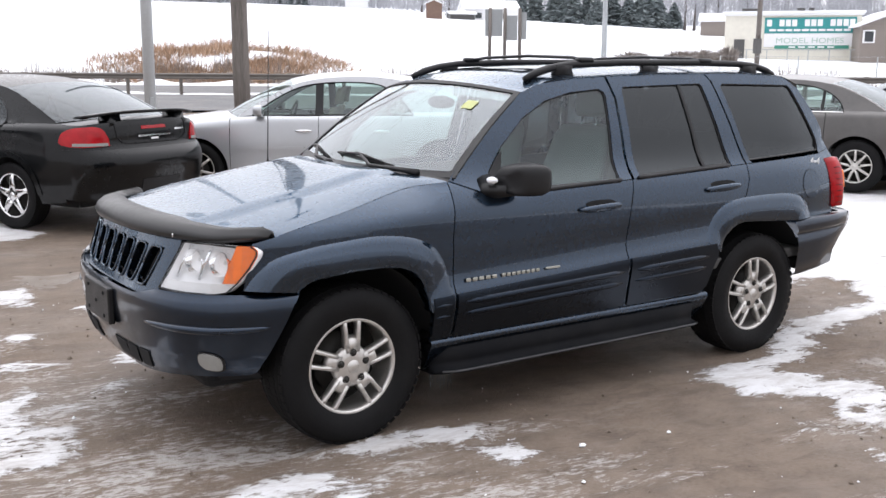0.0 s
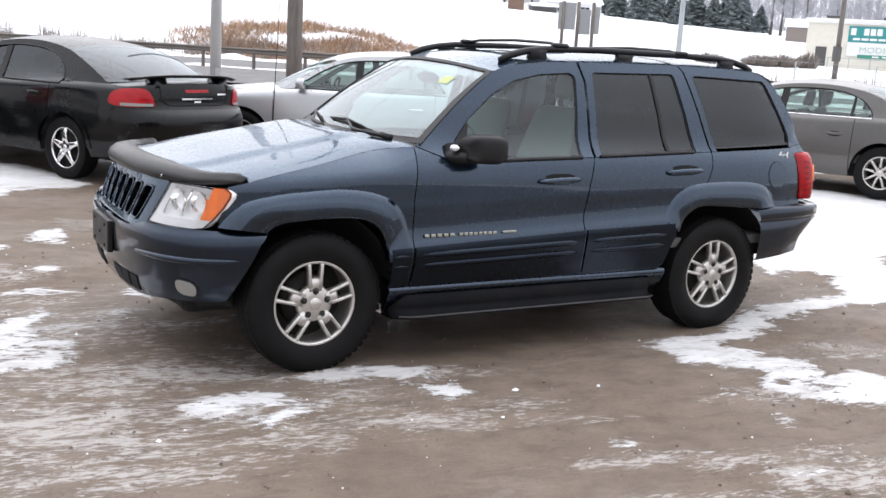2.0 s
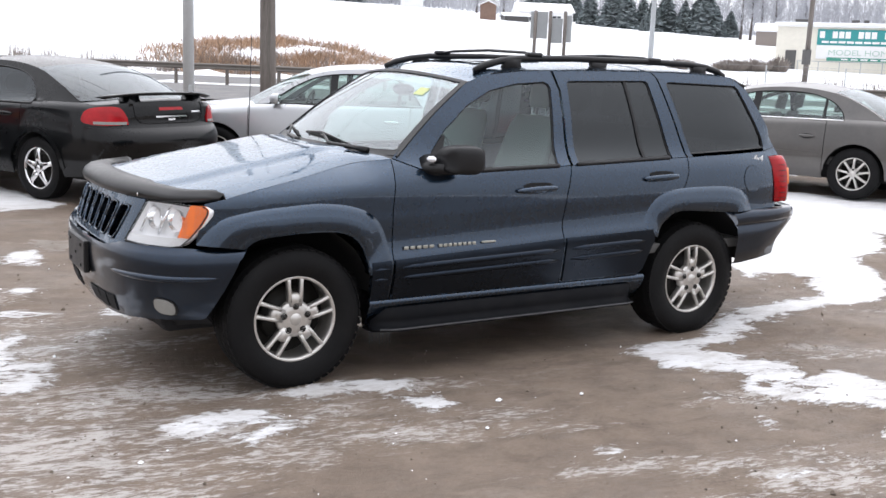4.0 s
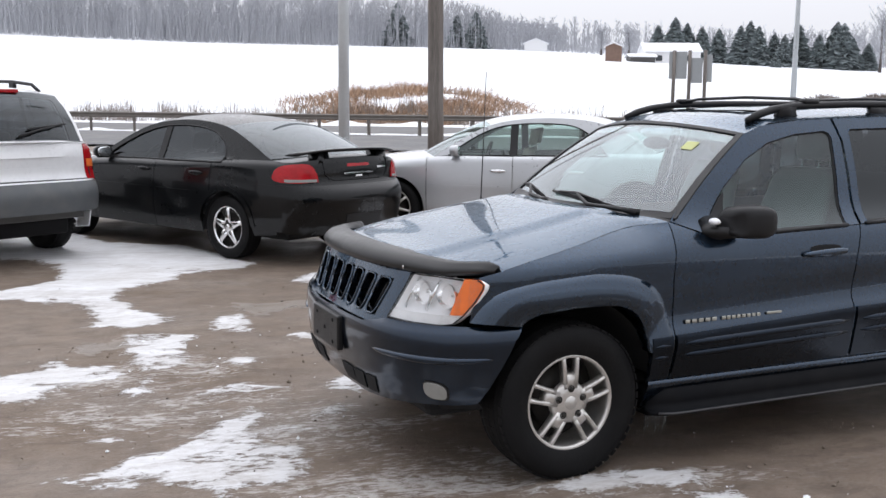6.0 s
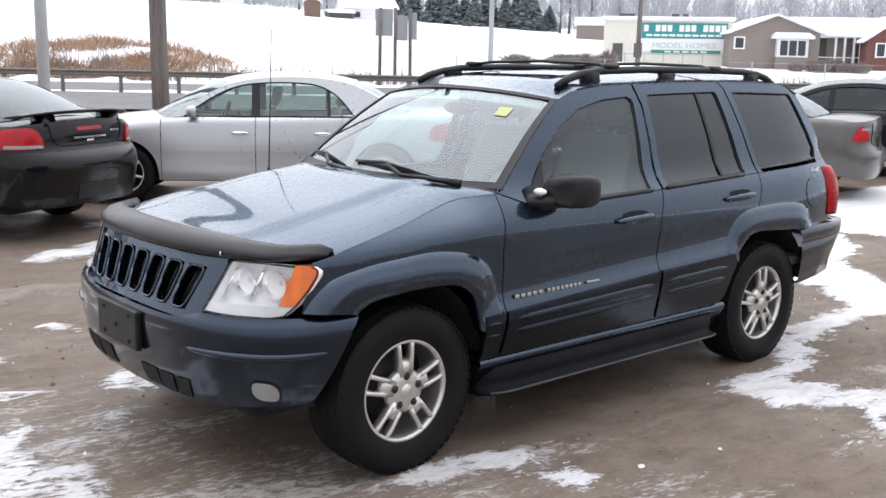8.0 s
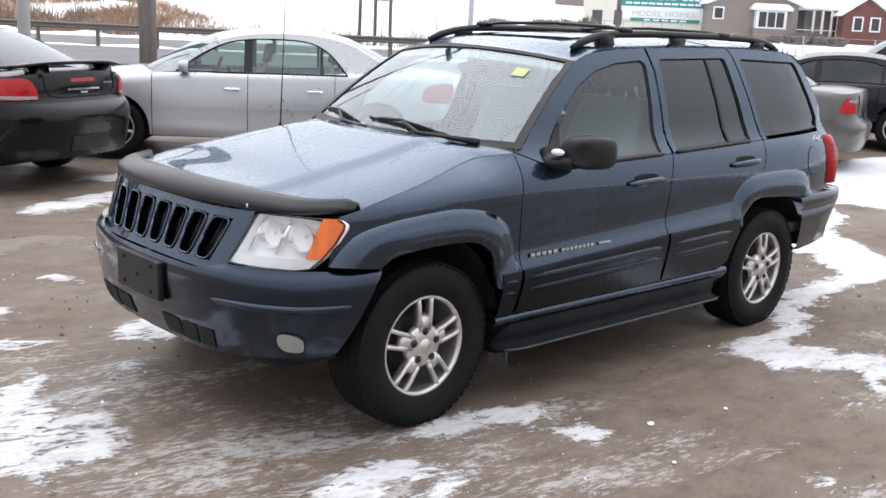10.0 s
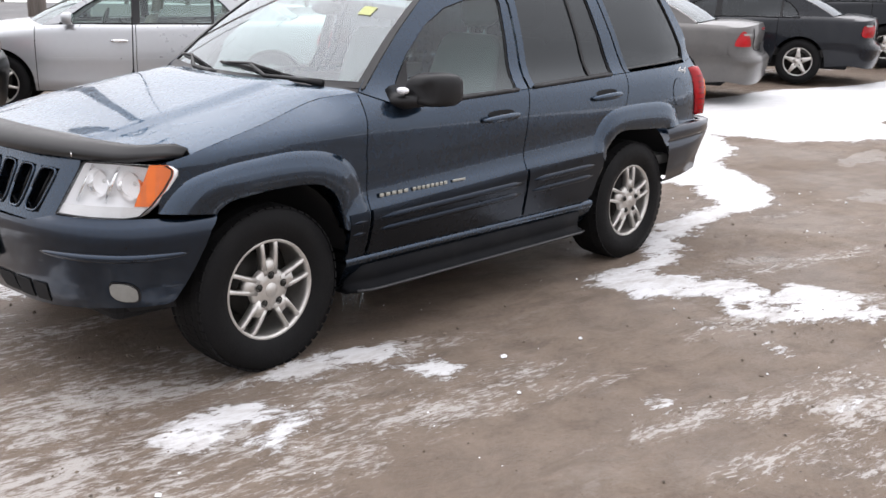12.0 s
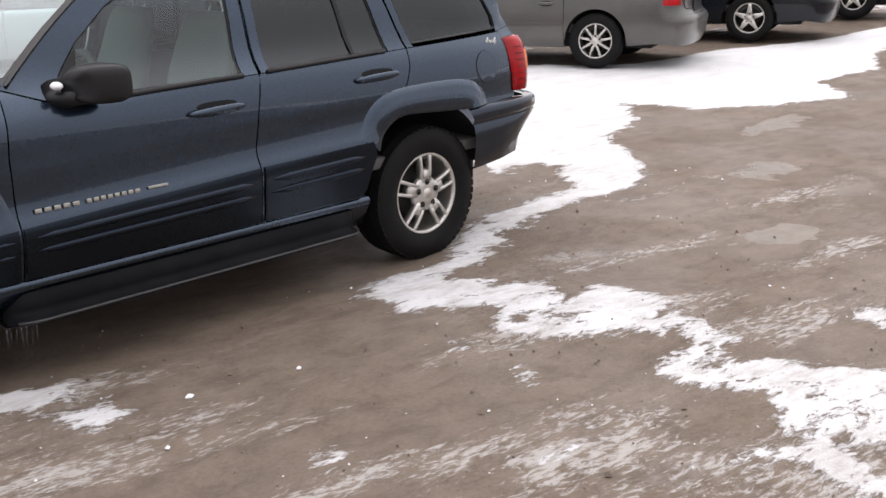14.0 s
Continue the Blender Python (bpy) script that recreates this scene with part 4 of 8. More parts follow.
        for dx, k in ((-0.06, 0.35), (-0.05, 0.65), (-0.03, 0.9), (0.02, 1.0), (0.05, 0.97)):
            rings.append([(mx + dx, my + 0.105 * k * math.copysign(abs(math.cos(a)) ** 0.7, math.cos(a)), mz + 0.03 + 0.068 * k * math.copysign(abs(math.sin(a)) ** 0.7, math.sin(a))) for a in np.linspace(0, 2 * math.pi, 21)[:-1]])
        loft("housing", rings, g("mirror_paint", paint), mir)
        loft("mirror_glass", [[(mx + 0.052 + d, my + 0.092 * k * math.copysign(abs(math.cos(a)) ** 0.7, math.cos(a)), mz + 0.03 + 0.056 * k * math.copysign(abs(math.sin(a)) ** 0.7, math.sin(a))) for a in np.linspace(0, 2 * math.pi, 21)[:-1]] for d, k in ((0, 1), (0.002, 0.96))], MIRROR, mir)
        box("stalk", (mx - 0.005, s * (hw(mx, mz) + 0.02), mz), (0.06, 0.10, 0.04), PLASTIC, mir, bevel=0.01)
        for ax, nm in ((0, "front_wheel"), (wb, "rear_wheel")):
            wheel(nm, root, ax, s * (W - 0.125), r, s, r, 0.2, g("rim"), g("spokes"), g("style"), g("hub", ALLOY))
            arch_liner(root, ax, r, ra + 0.004, s * (W - 0.05), s * (W - 0.30))
            if g("arch_trim"):
                ring = arc(ax, r, ra + 0.002, 175, 5, 18) + arc(ax, r, ra + 0.055, 5, 175, 18)
                panel("arch_moulding", ring, lambda x, z, s=s: (x, s * (hw(x, z) + 0.018), z), g("arch_trim"), root, out, 0.1, 0.1, 0.022)
    # hood, roof, deck, screens

    def hoodf(u, q):
        f, t = frontf(q, hood_z), topf(0, sinq(q))
        x = f[0] + (t[0] + 0.02 - f[0]) * u
        xe = f[0] + (ax0 - f[0]) * u
        y = (hw(xe, belt(xe)) if xe > xn else hw(xn, belt(xn)) * (1 - u) + hw(xe, belt(xe)) * u)
        return (x, sinq(q) * y, belt(max(xe, x_front)) + 0.05 * (1 - abs(sinq(q)) ** 2.5) * min(1, 0.4 + u * 3))

    panel("hood", [(0, -1), (1, -1), (1, 1), (0, 1)], hoodf, paint, root, (0, 0, 1), 0.08, 0.08)
    panel("windscreen", [(0, -1), (eb, -1), (eb, 1), (0, 1)], topf, glass, root, (-1, 0, 1), 0.08, 0.2, 0.0)
    panel("roof", [(eb, -1), (ec, -1), (ec, 1), (eb, 1)], topf, paint, root, (0, 0, 1), 0.04, 0.1)
    panel("rear_screen", [(ec, -1), (0.995, -1), (0.995, 1), (ec, 1)], topf, g("rear_glass", glass), root, (1, 0, 1), 0.06, 0.1, 0.0)
    for v0, v1 in ((-1, -0.94), (0.94, 1)):
        panel("screen_edge", [(ec, v0), (0.995, v0), (0.995, v1), (ec, v1)], lambda e, v: topf(e, v, 0.004), g("screen_edge", paint), root, (1, 0, 1), 0.06, 0.1, 0.004)

    def deckf(u, q):
        f, t = tailf(q, 1.0), topf(1.0, sinq(q))
        x = t[0] + (f[0] - t[0]) * u
        return (x, t[1] + (f[1] - t[1]) * u, t[2] * (1 - u) + f[2] * u + 0.02 * math.sin(math.pi * u) * (1 - abs(sinq(q)) ** 3))

    panel("boot_lid", [(0, -1), (1, -1), (1, 1), (0, 1)], deckf, paint, root, (0, 0, 1), 0.15, 0.08)
    lz = g("low_z", 0.26)
    wrap_b = xs - (wb + ra + 0.03)
    qs = list(np.linspace(-1 - wrap_b, 1 + wrap_b, 25))
    panel("rear_bumper", [(q, lz + 0.05 * smoothstep(0.5, 1.2, abs(q))) for q in qs] + [(q, bz) for q in qs[::-1]], lambda q, z: rearf(q, z, 0.010), g("bumper_paint", paint), root, (1, 0, 0), 0.07, 0.035, 0.04)
    panel("tail_panel", [(-1, 0), (1, 0), (1, 1), (-1, 1)], tailf, paint, root, (1, 0, 0), 0.06, 0.12, 0.02)
    pl = (0.36, 0.50) if g("plate_low") else (bz + 0.03, bz + 0.15)
    panel("number_plate_recess", [(-0.13, pl[0]), (0.13, pl[0]), (0.12, pl[1]), (-0.12, pl[1])], lambda q, z: rearf(q, z, 0.016), g("plate_mat", PLASTIC), root, (1, 0, 0), 0.06, 0.05, 0.005)
    for s in (-1, 1):
        lamp = thing_part("tail_lamp", root)
        lens = rounded(g("lamp_shape") + g("lamp_shape")[:1], 4)[:-1]
        panel("lens", lens, lambda q, z, s=s: rearf(s * q, z, 0.016), RED_LENS, lamp, (1, s, 0), 0.05, 0.04, 0.02)
        panel("reversing_lens", g("reverse_shape"), lambda q, z, s=s: rearf(s * q, z, 0.021), g("reverse_mat", FOG_LENS), lamp, (1, s, 0), 0.05, 0.03, 0.006, "clear reversing strip")
    if g("seam"):
        half, low = g("seam"), 0.16
        line = [(half + 0.03, 1.0), (half, low + 0.25), (half - 0.05, low + 0.06), (half - 0.12, low)]
        line = line + [(-v, z) for v, z in line[::-1]]
        path = []
        for (v0, z0), (v1, z1) in zip(line, line[1:]):
            path += [tailf(v0 + (v1 - v0) * k / 6, z0 + (z1 - z0) * k / 6, 0.002) for k in range(6)]
        tube("boot_seam", path, 0.006, DARK, root, n=5)
        for v0, v1, z in g("badges", ()):
            panel("badge_bar", [(v0, z), (v1, z), (v1, z + 0.018), (v0, z + 0.018)], lambda q, zz: rearf(q, zz, 0.008), CHROME, root, (1, 0, 0), 0.1, 0.1, 0.003)
        panel("high_brake_lamp", [(-0.07, tail_z - 0.045), (0.07, tail_z - 0.045), (0.07, tail_z - 0.005), (-0.07, tail_z - 0.005)], lambda q, z: rearf(q, z, 0.012), RED_LENS, root, (1, 0, 0), 0.05, 0.05, 0.01)
    if g("rails"):
        xa, xb = g("screen_top") + 0.25, g("rear_top") - 0.15
        for s in (-1, 1):
            path = []
            for k, h in ((0.0, 0.0), (0.08, 0.06), (0.3, 0.075), (0.5, 0.075), (0.7, 0.075), (0.92, 0.06), (1.0, 0.0)):
                p = topf(e_at(xa + (xb - xa) * k), s * 0.82)
                path.append((p[0], p[1], p[2] + h))
            rr = thing_part("roof_rail", root)
            tube("bar", path, 0.018, PLASTIC, rr, n=8)
            for k in (0.3, 0.7):
                p = topf(e_at(xa + (xb - xa) * k), s * 0.82)
                box("foot", (p[0], p[1], p[2] + 0.035), (0.10, 0.04, 0.08), PLASTIC, rr, bevel=0.012)
        wp = thing_part("rear_wiper", root)
        on = lambda e, v: Vector(topf(e, v)) + Vector((0.025, 0, 0.006))
        tube("arm", [on(0.985, -0.05), on(0.965, 0.3), on(0.955, 0.55)], [0.016, 0.011, 0.008], PLASTIC, wp, n=6)
        tube("blade", [on(0.965, 0.1), on(0.955, 0.45), on(0.945, 0.75)], 0.009, PLASTIC, wp, n=6)
        box("high_brake_lamp", tuple(Vector(topf(ec, 0)) + Vector((0.02, 0, 0.0))), (0.03, 0.36, 0.035), RED_LENS, root, bevel=0.006)
        panel("gate_handle_strip", [(-0.22, tail_z - 0.11), (0.22, tail_z - 0.11), (0.22, tail_z - 0.05), (-0.22, tail_z - 0.05)], lambda q, z: rearf(q, z, 0.02), paint, root, (1, 0, 0), 0.06, 0.05, 0.02)
        tube("gate_seam", [rearf(q, z, 0.004) for q, z in [(-0.62, tail_z)] + [(q, bz + 0.02) for q in np.linspace(-0.62, 0.62, 15)] + [(0.62, tail_z)]], 0.006, DARK, root, n=5)
    # nose: bumper, grille, lamps
    panel("front_bumper", [(-1, 0.2), (1, 0.2), (1, 0.55), (-1, 0.55)], frontf, g("bumper_paint", paint), root, (-1, 0, 0), 0.08, 0.06, 0.04)
    panel("nose_panel", [(-1, 0.556), (1, 0.556), (1, hood_z), (-1, hood_z)], frontf, paint, root, (-1, 0, 0), 0.08, 0.06, 0.02)
    panel("grille", [(-0.22, 0.57), (0.22, 0.57), (0.24, hood_z - 0.02), (-0.24, hood_z - 0.02)], lambda q, z: frontf(q, z, 0.012), PLASTIC, root, (-1, 0, 0), 0.06, 0.05, 0.01)
    for s in (-1, 1):
        panel("headlamp", [(0.32, 0.58), (0.80, 0.58), (0.86, hood_z - 0.02), (0.34, hood_z - 0.02)], lambda q, z, s=s: frontf(s * q, z, 0.012), CLEAR_LENS, root, (-1, 0, 0), 0.05, 0.05, 0.02)
    # floor, cabin
    box("underbody", ((wb) / 2, 0, 0.33), (wb + fo + ro - 0.7, 2 * W - 0.42, 0.2), DARK, root, bevel=0.03)
    box("cabin_floor", ((ax0 + dx1) / 2, 0, 0.46), (dx1 - ax0 - 0.05, 2 * W - 0.3, 0.1), TRIM, root)
    box("dashboard", (ax0 + 0.30, 0, az0 - 0.12), (0.4, 2 * W - 0.34, 0.2), g("dash", TRIM), root, bevel=0.06)
    box("parcel_shelf", (dx1 - 0.3, 0, dz1 - 0.10), (0.5, 2 * W - 0.36, 0.06), TRIM, root, bevel=0.02)
    for xseat, rows in ((d1 + 0.02, (-0.36, 0.36)), (d1 + 0.80, (-0.38, 0.38))):
        for y in rows:
            seat(root, xseat - 0.1, y, 0.40, g("seat", TRIM), g("seat_h", 0.50))
    tube("steering_wheel", [(ax0 + 0.58 + 0.06 * math.sin(a), -0.36 + 0.19 * math.cos(a), az0 - 0.01 + 0.18 * math.sin(a)) for a in np.linspace(0, 2 * math.pi, 25)], 0.016, TRIM, root, n=6)
    return root


def thing_part(name, parent):
    e = new(name)
    e.parent = parent
    return e


def seat(parent, x, y, z, mat, h=0.62):
    """A car seat: cushion, back and headrest on two posts; x is where the back meets the cushion."""
    st = thing_part("seat", parent)
    rings = []
    for k, w in ((0.0, 0.22), (0.1, 0.25), (0.55, 0.25), (0.9, 0.22), (1.0, 0.17)):
        cx, cz = x + 0.05 + k * h * 0.33, z + 0.12 + k * h
        t = 0.075 - 0.02 * k
        rings.append([(cx + t * math.sin(a) * 0.9, y + w * math.copysign(abs(math.cos(a)) ** 0.6, math.cos(a)), cz) for a in np.linspace(0, 2 * math.pi, 17)[:-1]])
    loft("backrest", rings, mat, st)
    box("cushion", (x - 0.22, y, z + 0.07), (0.52, 0.5, 0.16), mat, st, bevel=0.06, smooth=True)
    hx, hz = x + 0.05 + h * 0.36, z + 0.12 + h
    for s in (-1, 1):
        tube("post", [(hx, y + s * 0.06, hz - 0.05), (hx + 0.03, y + s * 0.06, hz + 0.08)], 0.006, CHROME, st, n=6)
    rings = []
    for k, w in ((0.05, 0.09), (0.08, 0.125), (0.15, 0.135), (0.21, 0.12), (0.24, 0.08)):
        rings.append([(hx + 0.02 + k * 0.2 + 0.05 * math.sin(a), y + w * math.copysign(abs(math.cos(a)) ** 0.6, math.cos(a)), hz + k) for a in np.linspace(0, 2 * math.pi, 17)[:-1]])
    loft("headrest", rings, mat, st)
    return st


def at_axles(fx, fy, rx, ry):
    """The pose of a car from the ground points between its front wheels and between its rear wheels."""
    a = math.atan2(ry - fy, rx - fx)
    z0, z1 = height(fx, fy), height(rx, ry)
    return Matrix.Translation((fx, fy, z0)) @ Matrix.Rotation(a, 4, "Z") @ Matrix.Rotation(-math.atan2(z1 - z0, math.hypot(rx - fx, ry - fy)), 4, "Y")

# ---- the blue off-roader ----
WAGON_Y = 0.87
ZS = [0.15, 0.35, 0.42, 0.55, 0.62, 0.672, 0.686, 0.728, 0.748, 0.90, 1.0, 1.06, 1.10, 1.14, 1.35, 1.55, 1.66]
WS = [0.815, 0.852, 0.876, 0.907, 0.920, 0.9215, 0.918, 0.899, 0.8945, 0.8885, 0.877, 0.860, 0.840, 0.812, 0.737, 0.658, 0.60]
wide = curve(ZS, WS)


def jw(x, z):
    lift = 0.047 * (min(max(x, 0.4), 2.4) - 1.65) * (1 - smoothstep(0.85, 1.0, z)) * smoothstep(0.42, 0.6, z)
    w = wide(z - lift)
    crest = 0.941 + 0.0764 * (x + 0.4)
    if z > crest:
        above = min(z, 1.14) - crest
        w -= (0.20 * above + 5.2 * above**2) * (1 - smoothstep(0.36, 0.56, x)) + 0.22 * above
    if x < -0.15:
        w -= 0.030 * ((-0.15 - x) / 0.3) ** 2
    if x > 2.95:
        w -= 0.055 * ((x - 2.95) / 0.5) ** 2
    return w


hood_edge = curve([-0.75, -0.455, -0.25, 0.029, 0.28, 0.58], [0.918, 0.948, 0.994, 1.048, 1.099, 1.142])
wagon = thing("blue_suv", Matrix.Translation((0, WAGON_Y, 0)), "dark slate blue four-wheel-drive SUV with roof rails, parked on muddy ground", "car", "parked cars")
FA, RA = (0.0, 0.36, 0.435), (2.70, 0.365, 0.435)
# wheel-arch flares: outer edge, crease and opening, each from front to rear
FLARES = {
    "front_flare": ([(-0.50, 0.757), (-0.473, 0.795), (-0.438, 0.846), (-0.36, 0.888), (-0.194, 0.918), (0.105, 0.938), (0.27, 0.922), (0.393, 0.882), (0.452, 0.822), (0.48, 0.76), (0.505, 0.67), (0.508, 0.60)],
                    [(-0.40, 0.748), (-0.37, 0.79), (-0.325, 0.832), (-0.26, 0.857), (-0.07, 0.871), (0.083, 0.872), (0.247, 0.857), (0.345, 0.825), (0.395, 0.75), (0.43, 0.65), (0.44, 0.58)],
                    [(-0.27, 0.729), (-0.245, 0.757), (-0.205, 0.775), (-0.038, 0.791), (0.117, 0.793), (0.232, 0.784), (0.302, 0.750), (0.342, 0.695), (0.372, 0.62), (0.385, 0.56)]),
    "rear_flare": ([(2.20, 0.715), (2.222, 0.765), (2.278, 0.856), (2.376, 0.922), (2.533, 0.939), (2.739, 0.943), (2.913, 0.939), (3.026, 0.922), (3.095, 0.887), (3.132, 0.833), (3.15, 0.779)],
                   [(2.265, 0.690), (2.32, 0.79), (2.41, 0.855), (2.55, 0.872), (2.74, 0.869), (2.90, 0.861), (3.0, 0.846), (3.045, 0.81), (3.06, 0.778)],
                   [(2.315, 0.645), (2.368, 0.731), (2.429, 0.782), (2.509, 0.800), (2.694, 0.789), (2.866, 0.778), (2.94, 0.774), (2.975, 0.772)]),
}


def even(pts, n):
    """n + 1 evenly spaced and slightly smoothed points along a line."""
    d = [0.0]
    for a, b in zip(pts, pts[1:]):
        d.append(d[-1] + math.dist(a, b))
    out = [(float(np.interp(d[-1] * k / n, d, [p[0] for p in pts])), float(np.interp(d[-1] * k / n, d, [p[1] for p in pts]))) for k in range(n + 1)]
    for _ in range(2):
        out = [out[0]] + [tuple((a[i] + 2 * b[i] + c[i]) / 4 for i in (0, 1)) for a, b, c in zip(out, out[1:], out[2:])] + [out[-1]]
    return out


def under_flare(name, n=14):
    return [((a[0] + b[0]) / 2, (a[1] + b[1]) / 2) for a, b in zip(even(FLARES[name][0], n), even(FLARES[name][2], n))]


def belt_j(x):
    return 1.056 + 0.035 * (x - 0.85)


def sides(s):
    out = (0, s, 0)
    fn = lambda x, z: (x, s * jw(x, z), z)
    off = lambda d: (lambda x, z: (x, s * (jw(x, z) + d), z))
    farch = under_flare("front_flare") + [(0.385, 0.54), (0.392, 0.474)]
    rarch = under_flare("rear_flare")
    panel("front_fender", [(-0.500, 0.757)] + farch + [(0.40, 0.405), (0.511, 0.405), (0.511, 0.66), (0.517, 0.888), (0.547, 1.137)] + [(x, hood_edge(x) - 0.0015) for x in np.linspace(0.50, -0.455, 12)], fn, BLUE, wagon, out, 0.08, 0.02)
    # doors
    door = panel("front_door", [(0.517, 0.405), (1.618, 0.408), (1.606, 0.58), (1.606, 0.755), (1.64, 0.93), (1.682, belt_j(1.68)), (0.80, belt_j(0.8)), (0.72, 1.075), (0.552, 1.137), (0.523, 0.888), (0.517, 0.66)], fn, BLUE, wagon, out, 0.09, 0.016)
    panel("door_frame", [(0.560, 1.140), (0.70, 1.262), (0.84, 1.367), (0.96, 1.455), (1.083, 1.534), (1.20, 1.576), (1.45, 1.603), (1.672, 1.612), (1.700, 1.50), (1.682, belt_j(1.68) + 0.004), (1.60, belt_j(1.60) + 0.004), (1.645, 1.515), (1.635, 1.538), (1.607, 1.551), (1.40, 1.535), (1.224, 1.495), (1.062, 1.415), (0.90, 1.285), (0.80, 1.17), (0.745, belt_j(0.745) + 0.02), (0.70, 1.09)], fn, BLUE, door, out, 0.08, 0.06, 0.014)
    win_f = [(0.745, belt_j(0.745) + 0.02), (1.60, belt_j(1.60) + 0.006), (1.645, 1.515), (1.635, 1.538), (1.607, 1.551), (1.40, 1.535), (1.224, 1.495), (1.062, 1.415), (0.90, 1.285), (0.80, 1.17)]
    panel("window", win_f, off(-0.012), SIDEGLASS, door, out, 0.12, 0.05, 0.0)
    ring_strip("window_seal", win_f, 0.007, off(-0.006), PLASTIC, door, out)
    bar("belt_seal", [(0.80, belt_j(0.8) + 0.008), (1.2, belt_j(1.2) + 0.008), (1.60, belt_j(1.60) + 0.006)], 0.011, s, 0.004, PLASTIC, door)
    rdoor = panel("rear_door", [(1.625, 0.408), (2.215, 0.42), (2.250, 0.45), (2.282, 0.56), (2.305, 0.63)] + [p for p in rarch if 0.64 < p[1] and p[0] < 2.46] + [(2.487, 0.873), (2.548, 0.95), (2.585, 1.03), (2.602, belt_j(2.6)), (1.689, belt_j(1.689)), (1.647, 0.93), (1.613, 0.755), (1.613, 0.58)], fn, BLUE, wagon, out, 0.09, 0.016)
    win_r = [(1.745, belt_j(1.745) + 0.012), (2.482, belt_j(2.48) + 0.012), (2.392, 1.560), (2.375, 1.574), (1.785, 1.560), (1.768, 1.54)]
    panel("door_frame", [(1.700, belt_j(1.7) + 0.004), (1.716, 1.50), (1.690, 1.612), (2.05, 1.622), (2.435, 1.626), (2.47, 1.59), (2.60, belt_j(2.6) + 0.004), (2.482, belt_j(2.48) + 0.004), (2.482, belt_j(2.48) + 0.012), (2.392, 1.560), (2.375, 1.574), (1.785, 1.560), (1.768, 1.54), (1.745, belt_j(1.745) + 0.004)], fn, BLUE, rdoor, out, 0.08, 0.06, 0.014)
    panel("window", win_r, off(-0.013), PRIVACY, rdoor, out, 0.12, 0.05, 0.0)
    ring_strip("window_seal", win_r, 0.007, off(-0.008), PLASTIC, rdoor, out)
    panel("window_bar", [(2.25, belt_j(2.25) + 0.01), (2.272, belt_j(2.27) + 0.01), (2.222, 1.568), (2.202, 1.566)], off(-0.006), PLASTIC, rdoor, out, 0.1, 0.08, 0.02)
    bar("belt_seal", [(1.73, belt_j(1.73) + 0.006), (2.1, belt_j(2.1) + 0.006), (2.458, belt_j(2.458) + 0.006)], 0.010, s, 0.004, PLASTIC, rdoor)
    # quarter panel
    quarter = panel("quarter_panel", [(2.609, belt_j(2.61)), (2.592, 1.03), (2.555, 0.95), (2.496, 0.876)] + [p for p in rarch if p[0] > 2.52] + [(3.42, 0.785), (3.412, 0.822), (3.373, 1.112), (3.50, 1.118), (3.48, 1.165), (3.345, belt_j(3.34)), (2.65, belt_j(2.65))], fn, BLUE, wagon, out, 0.09, 0.02)
    win_q = [(2.648, belt_j(2.65) + 0.018), (3.345, 1.163), (3.355, 1.18), (3.165, 1.54), (3.14, 1.560), (2.56, 1.572), (2.540, 1.555)]
    panel("rear_pillar_frame", [(2.614, belt_j(2.61) + 0.004), (2.482, 1.59), (2.447, 1.627), (2.80, 1.625), (3.12, 1.612), (3.22, 1.57), (3.36, 1.38), (3.48, 1.169), (3.345, belt_j(3.34) + 0.004), (3.345, 1.163), (3.355, 1.18), (3.165, 1.54), (3.14, 1.560), (2.56, 1.572), (2.540, 1.555), (2.648, belt_j(2.65) + 0.018), (2.66, belt_j(2.66) + 0.004)], fn, BLUE, quarter, out, 0.08, 0.06, 0.014)
    panel("quarter_window", win_q, off(-0.012), PRIVACY, quarter, out, 0.12, 0.05, 0.0)
    ring_strip("window_seal", win_q, 0.007, off(-0.004), PLASTIC, quarter, out)
    # flares round the wheel openings
    for nm, (outer, crease, mouth) in FLARES.items():
        n = 32
        rings = []
        for a, b, c in zip(even(outer, n), even(crease, n), even(mouth, n)):
            k = len(rings) / n
            rise = smoothstep(0.0, 0.22, k if nm == "rear_flare" else 1.0 - k) * 0.85 + 0.15
            row = [(a[0], s * (jw(*a) - 0.004), a[1])]
            for q, d in ((0.06, 0.006), (0.5, 0.017), (0.93, 0.028)):
                x, z = a[0] + (b[0] - a[0]) * q, a[1] + (b[1] - a[1]) * q
                row.append((x, s * (jw(x, z) * (1 - q) + jw(*b) * q + d * rise), z))
            row.append((b[0], s * (jw(*b) + 0.030 * rise), b[1]))
            for q, d in ((0.5, 0.031), (0.93, 0.028), (1.0, 0.022), (1.0, -0.07)):
                x, z = b[0] + (c[0] - b[0]) * q, b[1] + (c[1] - b[1]) * q
                row.append((x, s * (jw(*b) + (d * rise if d > 0 else d)), z))
            rings.append(row)
        loft(nm, rings, BLUE, wagon, closed=False, caps=False)
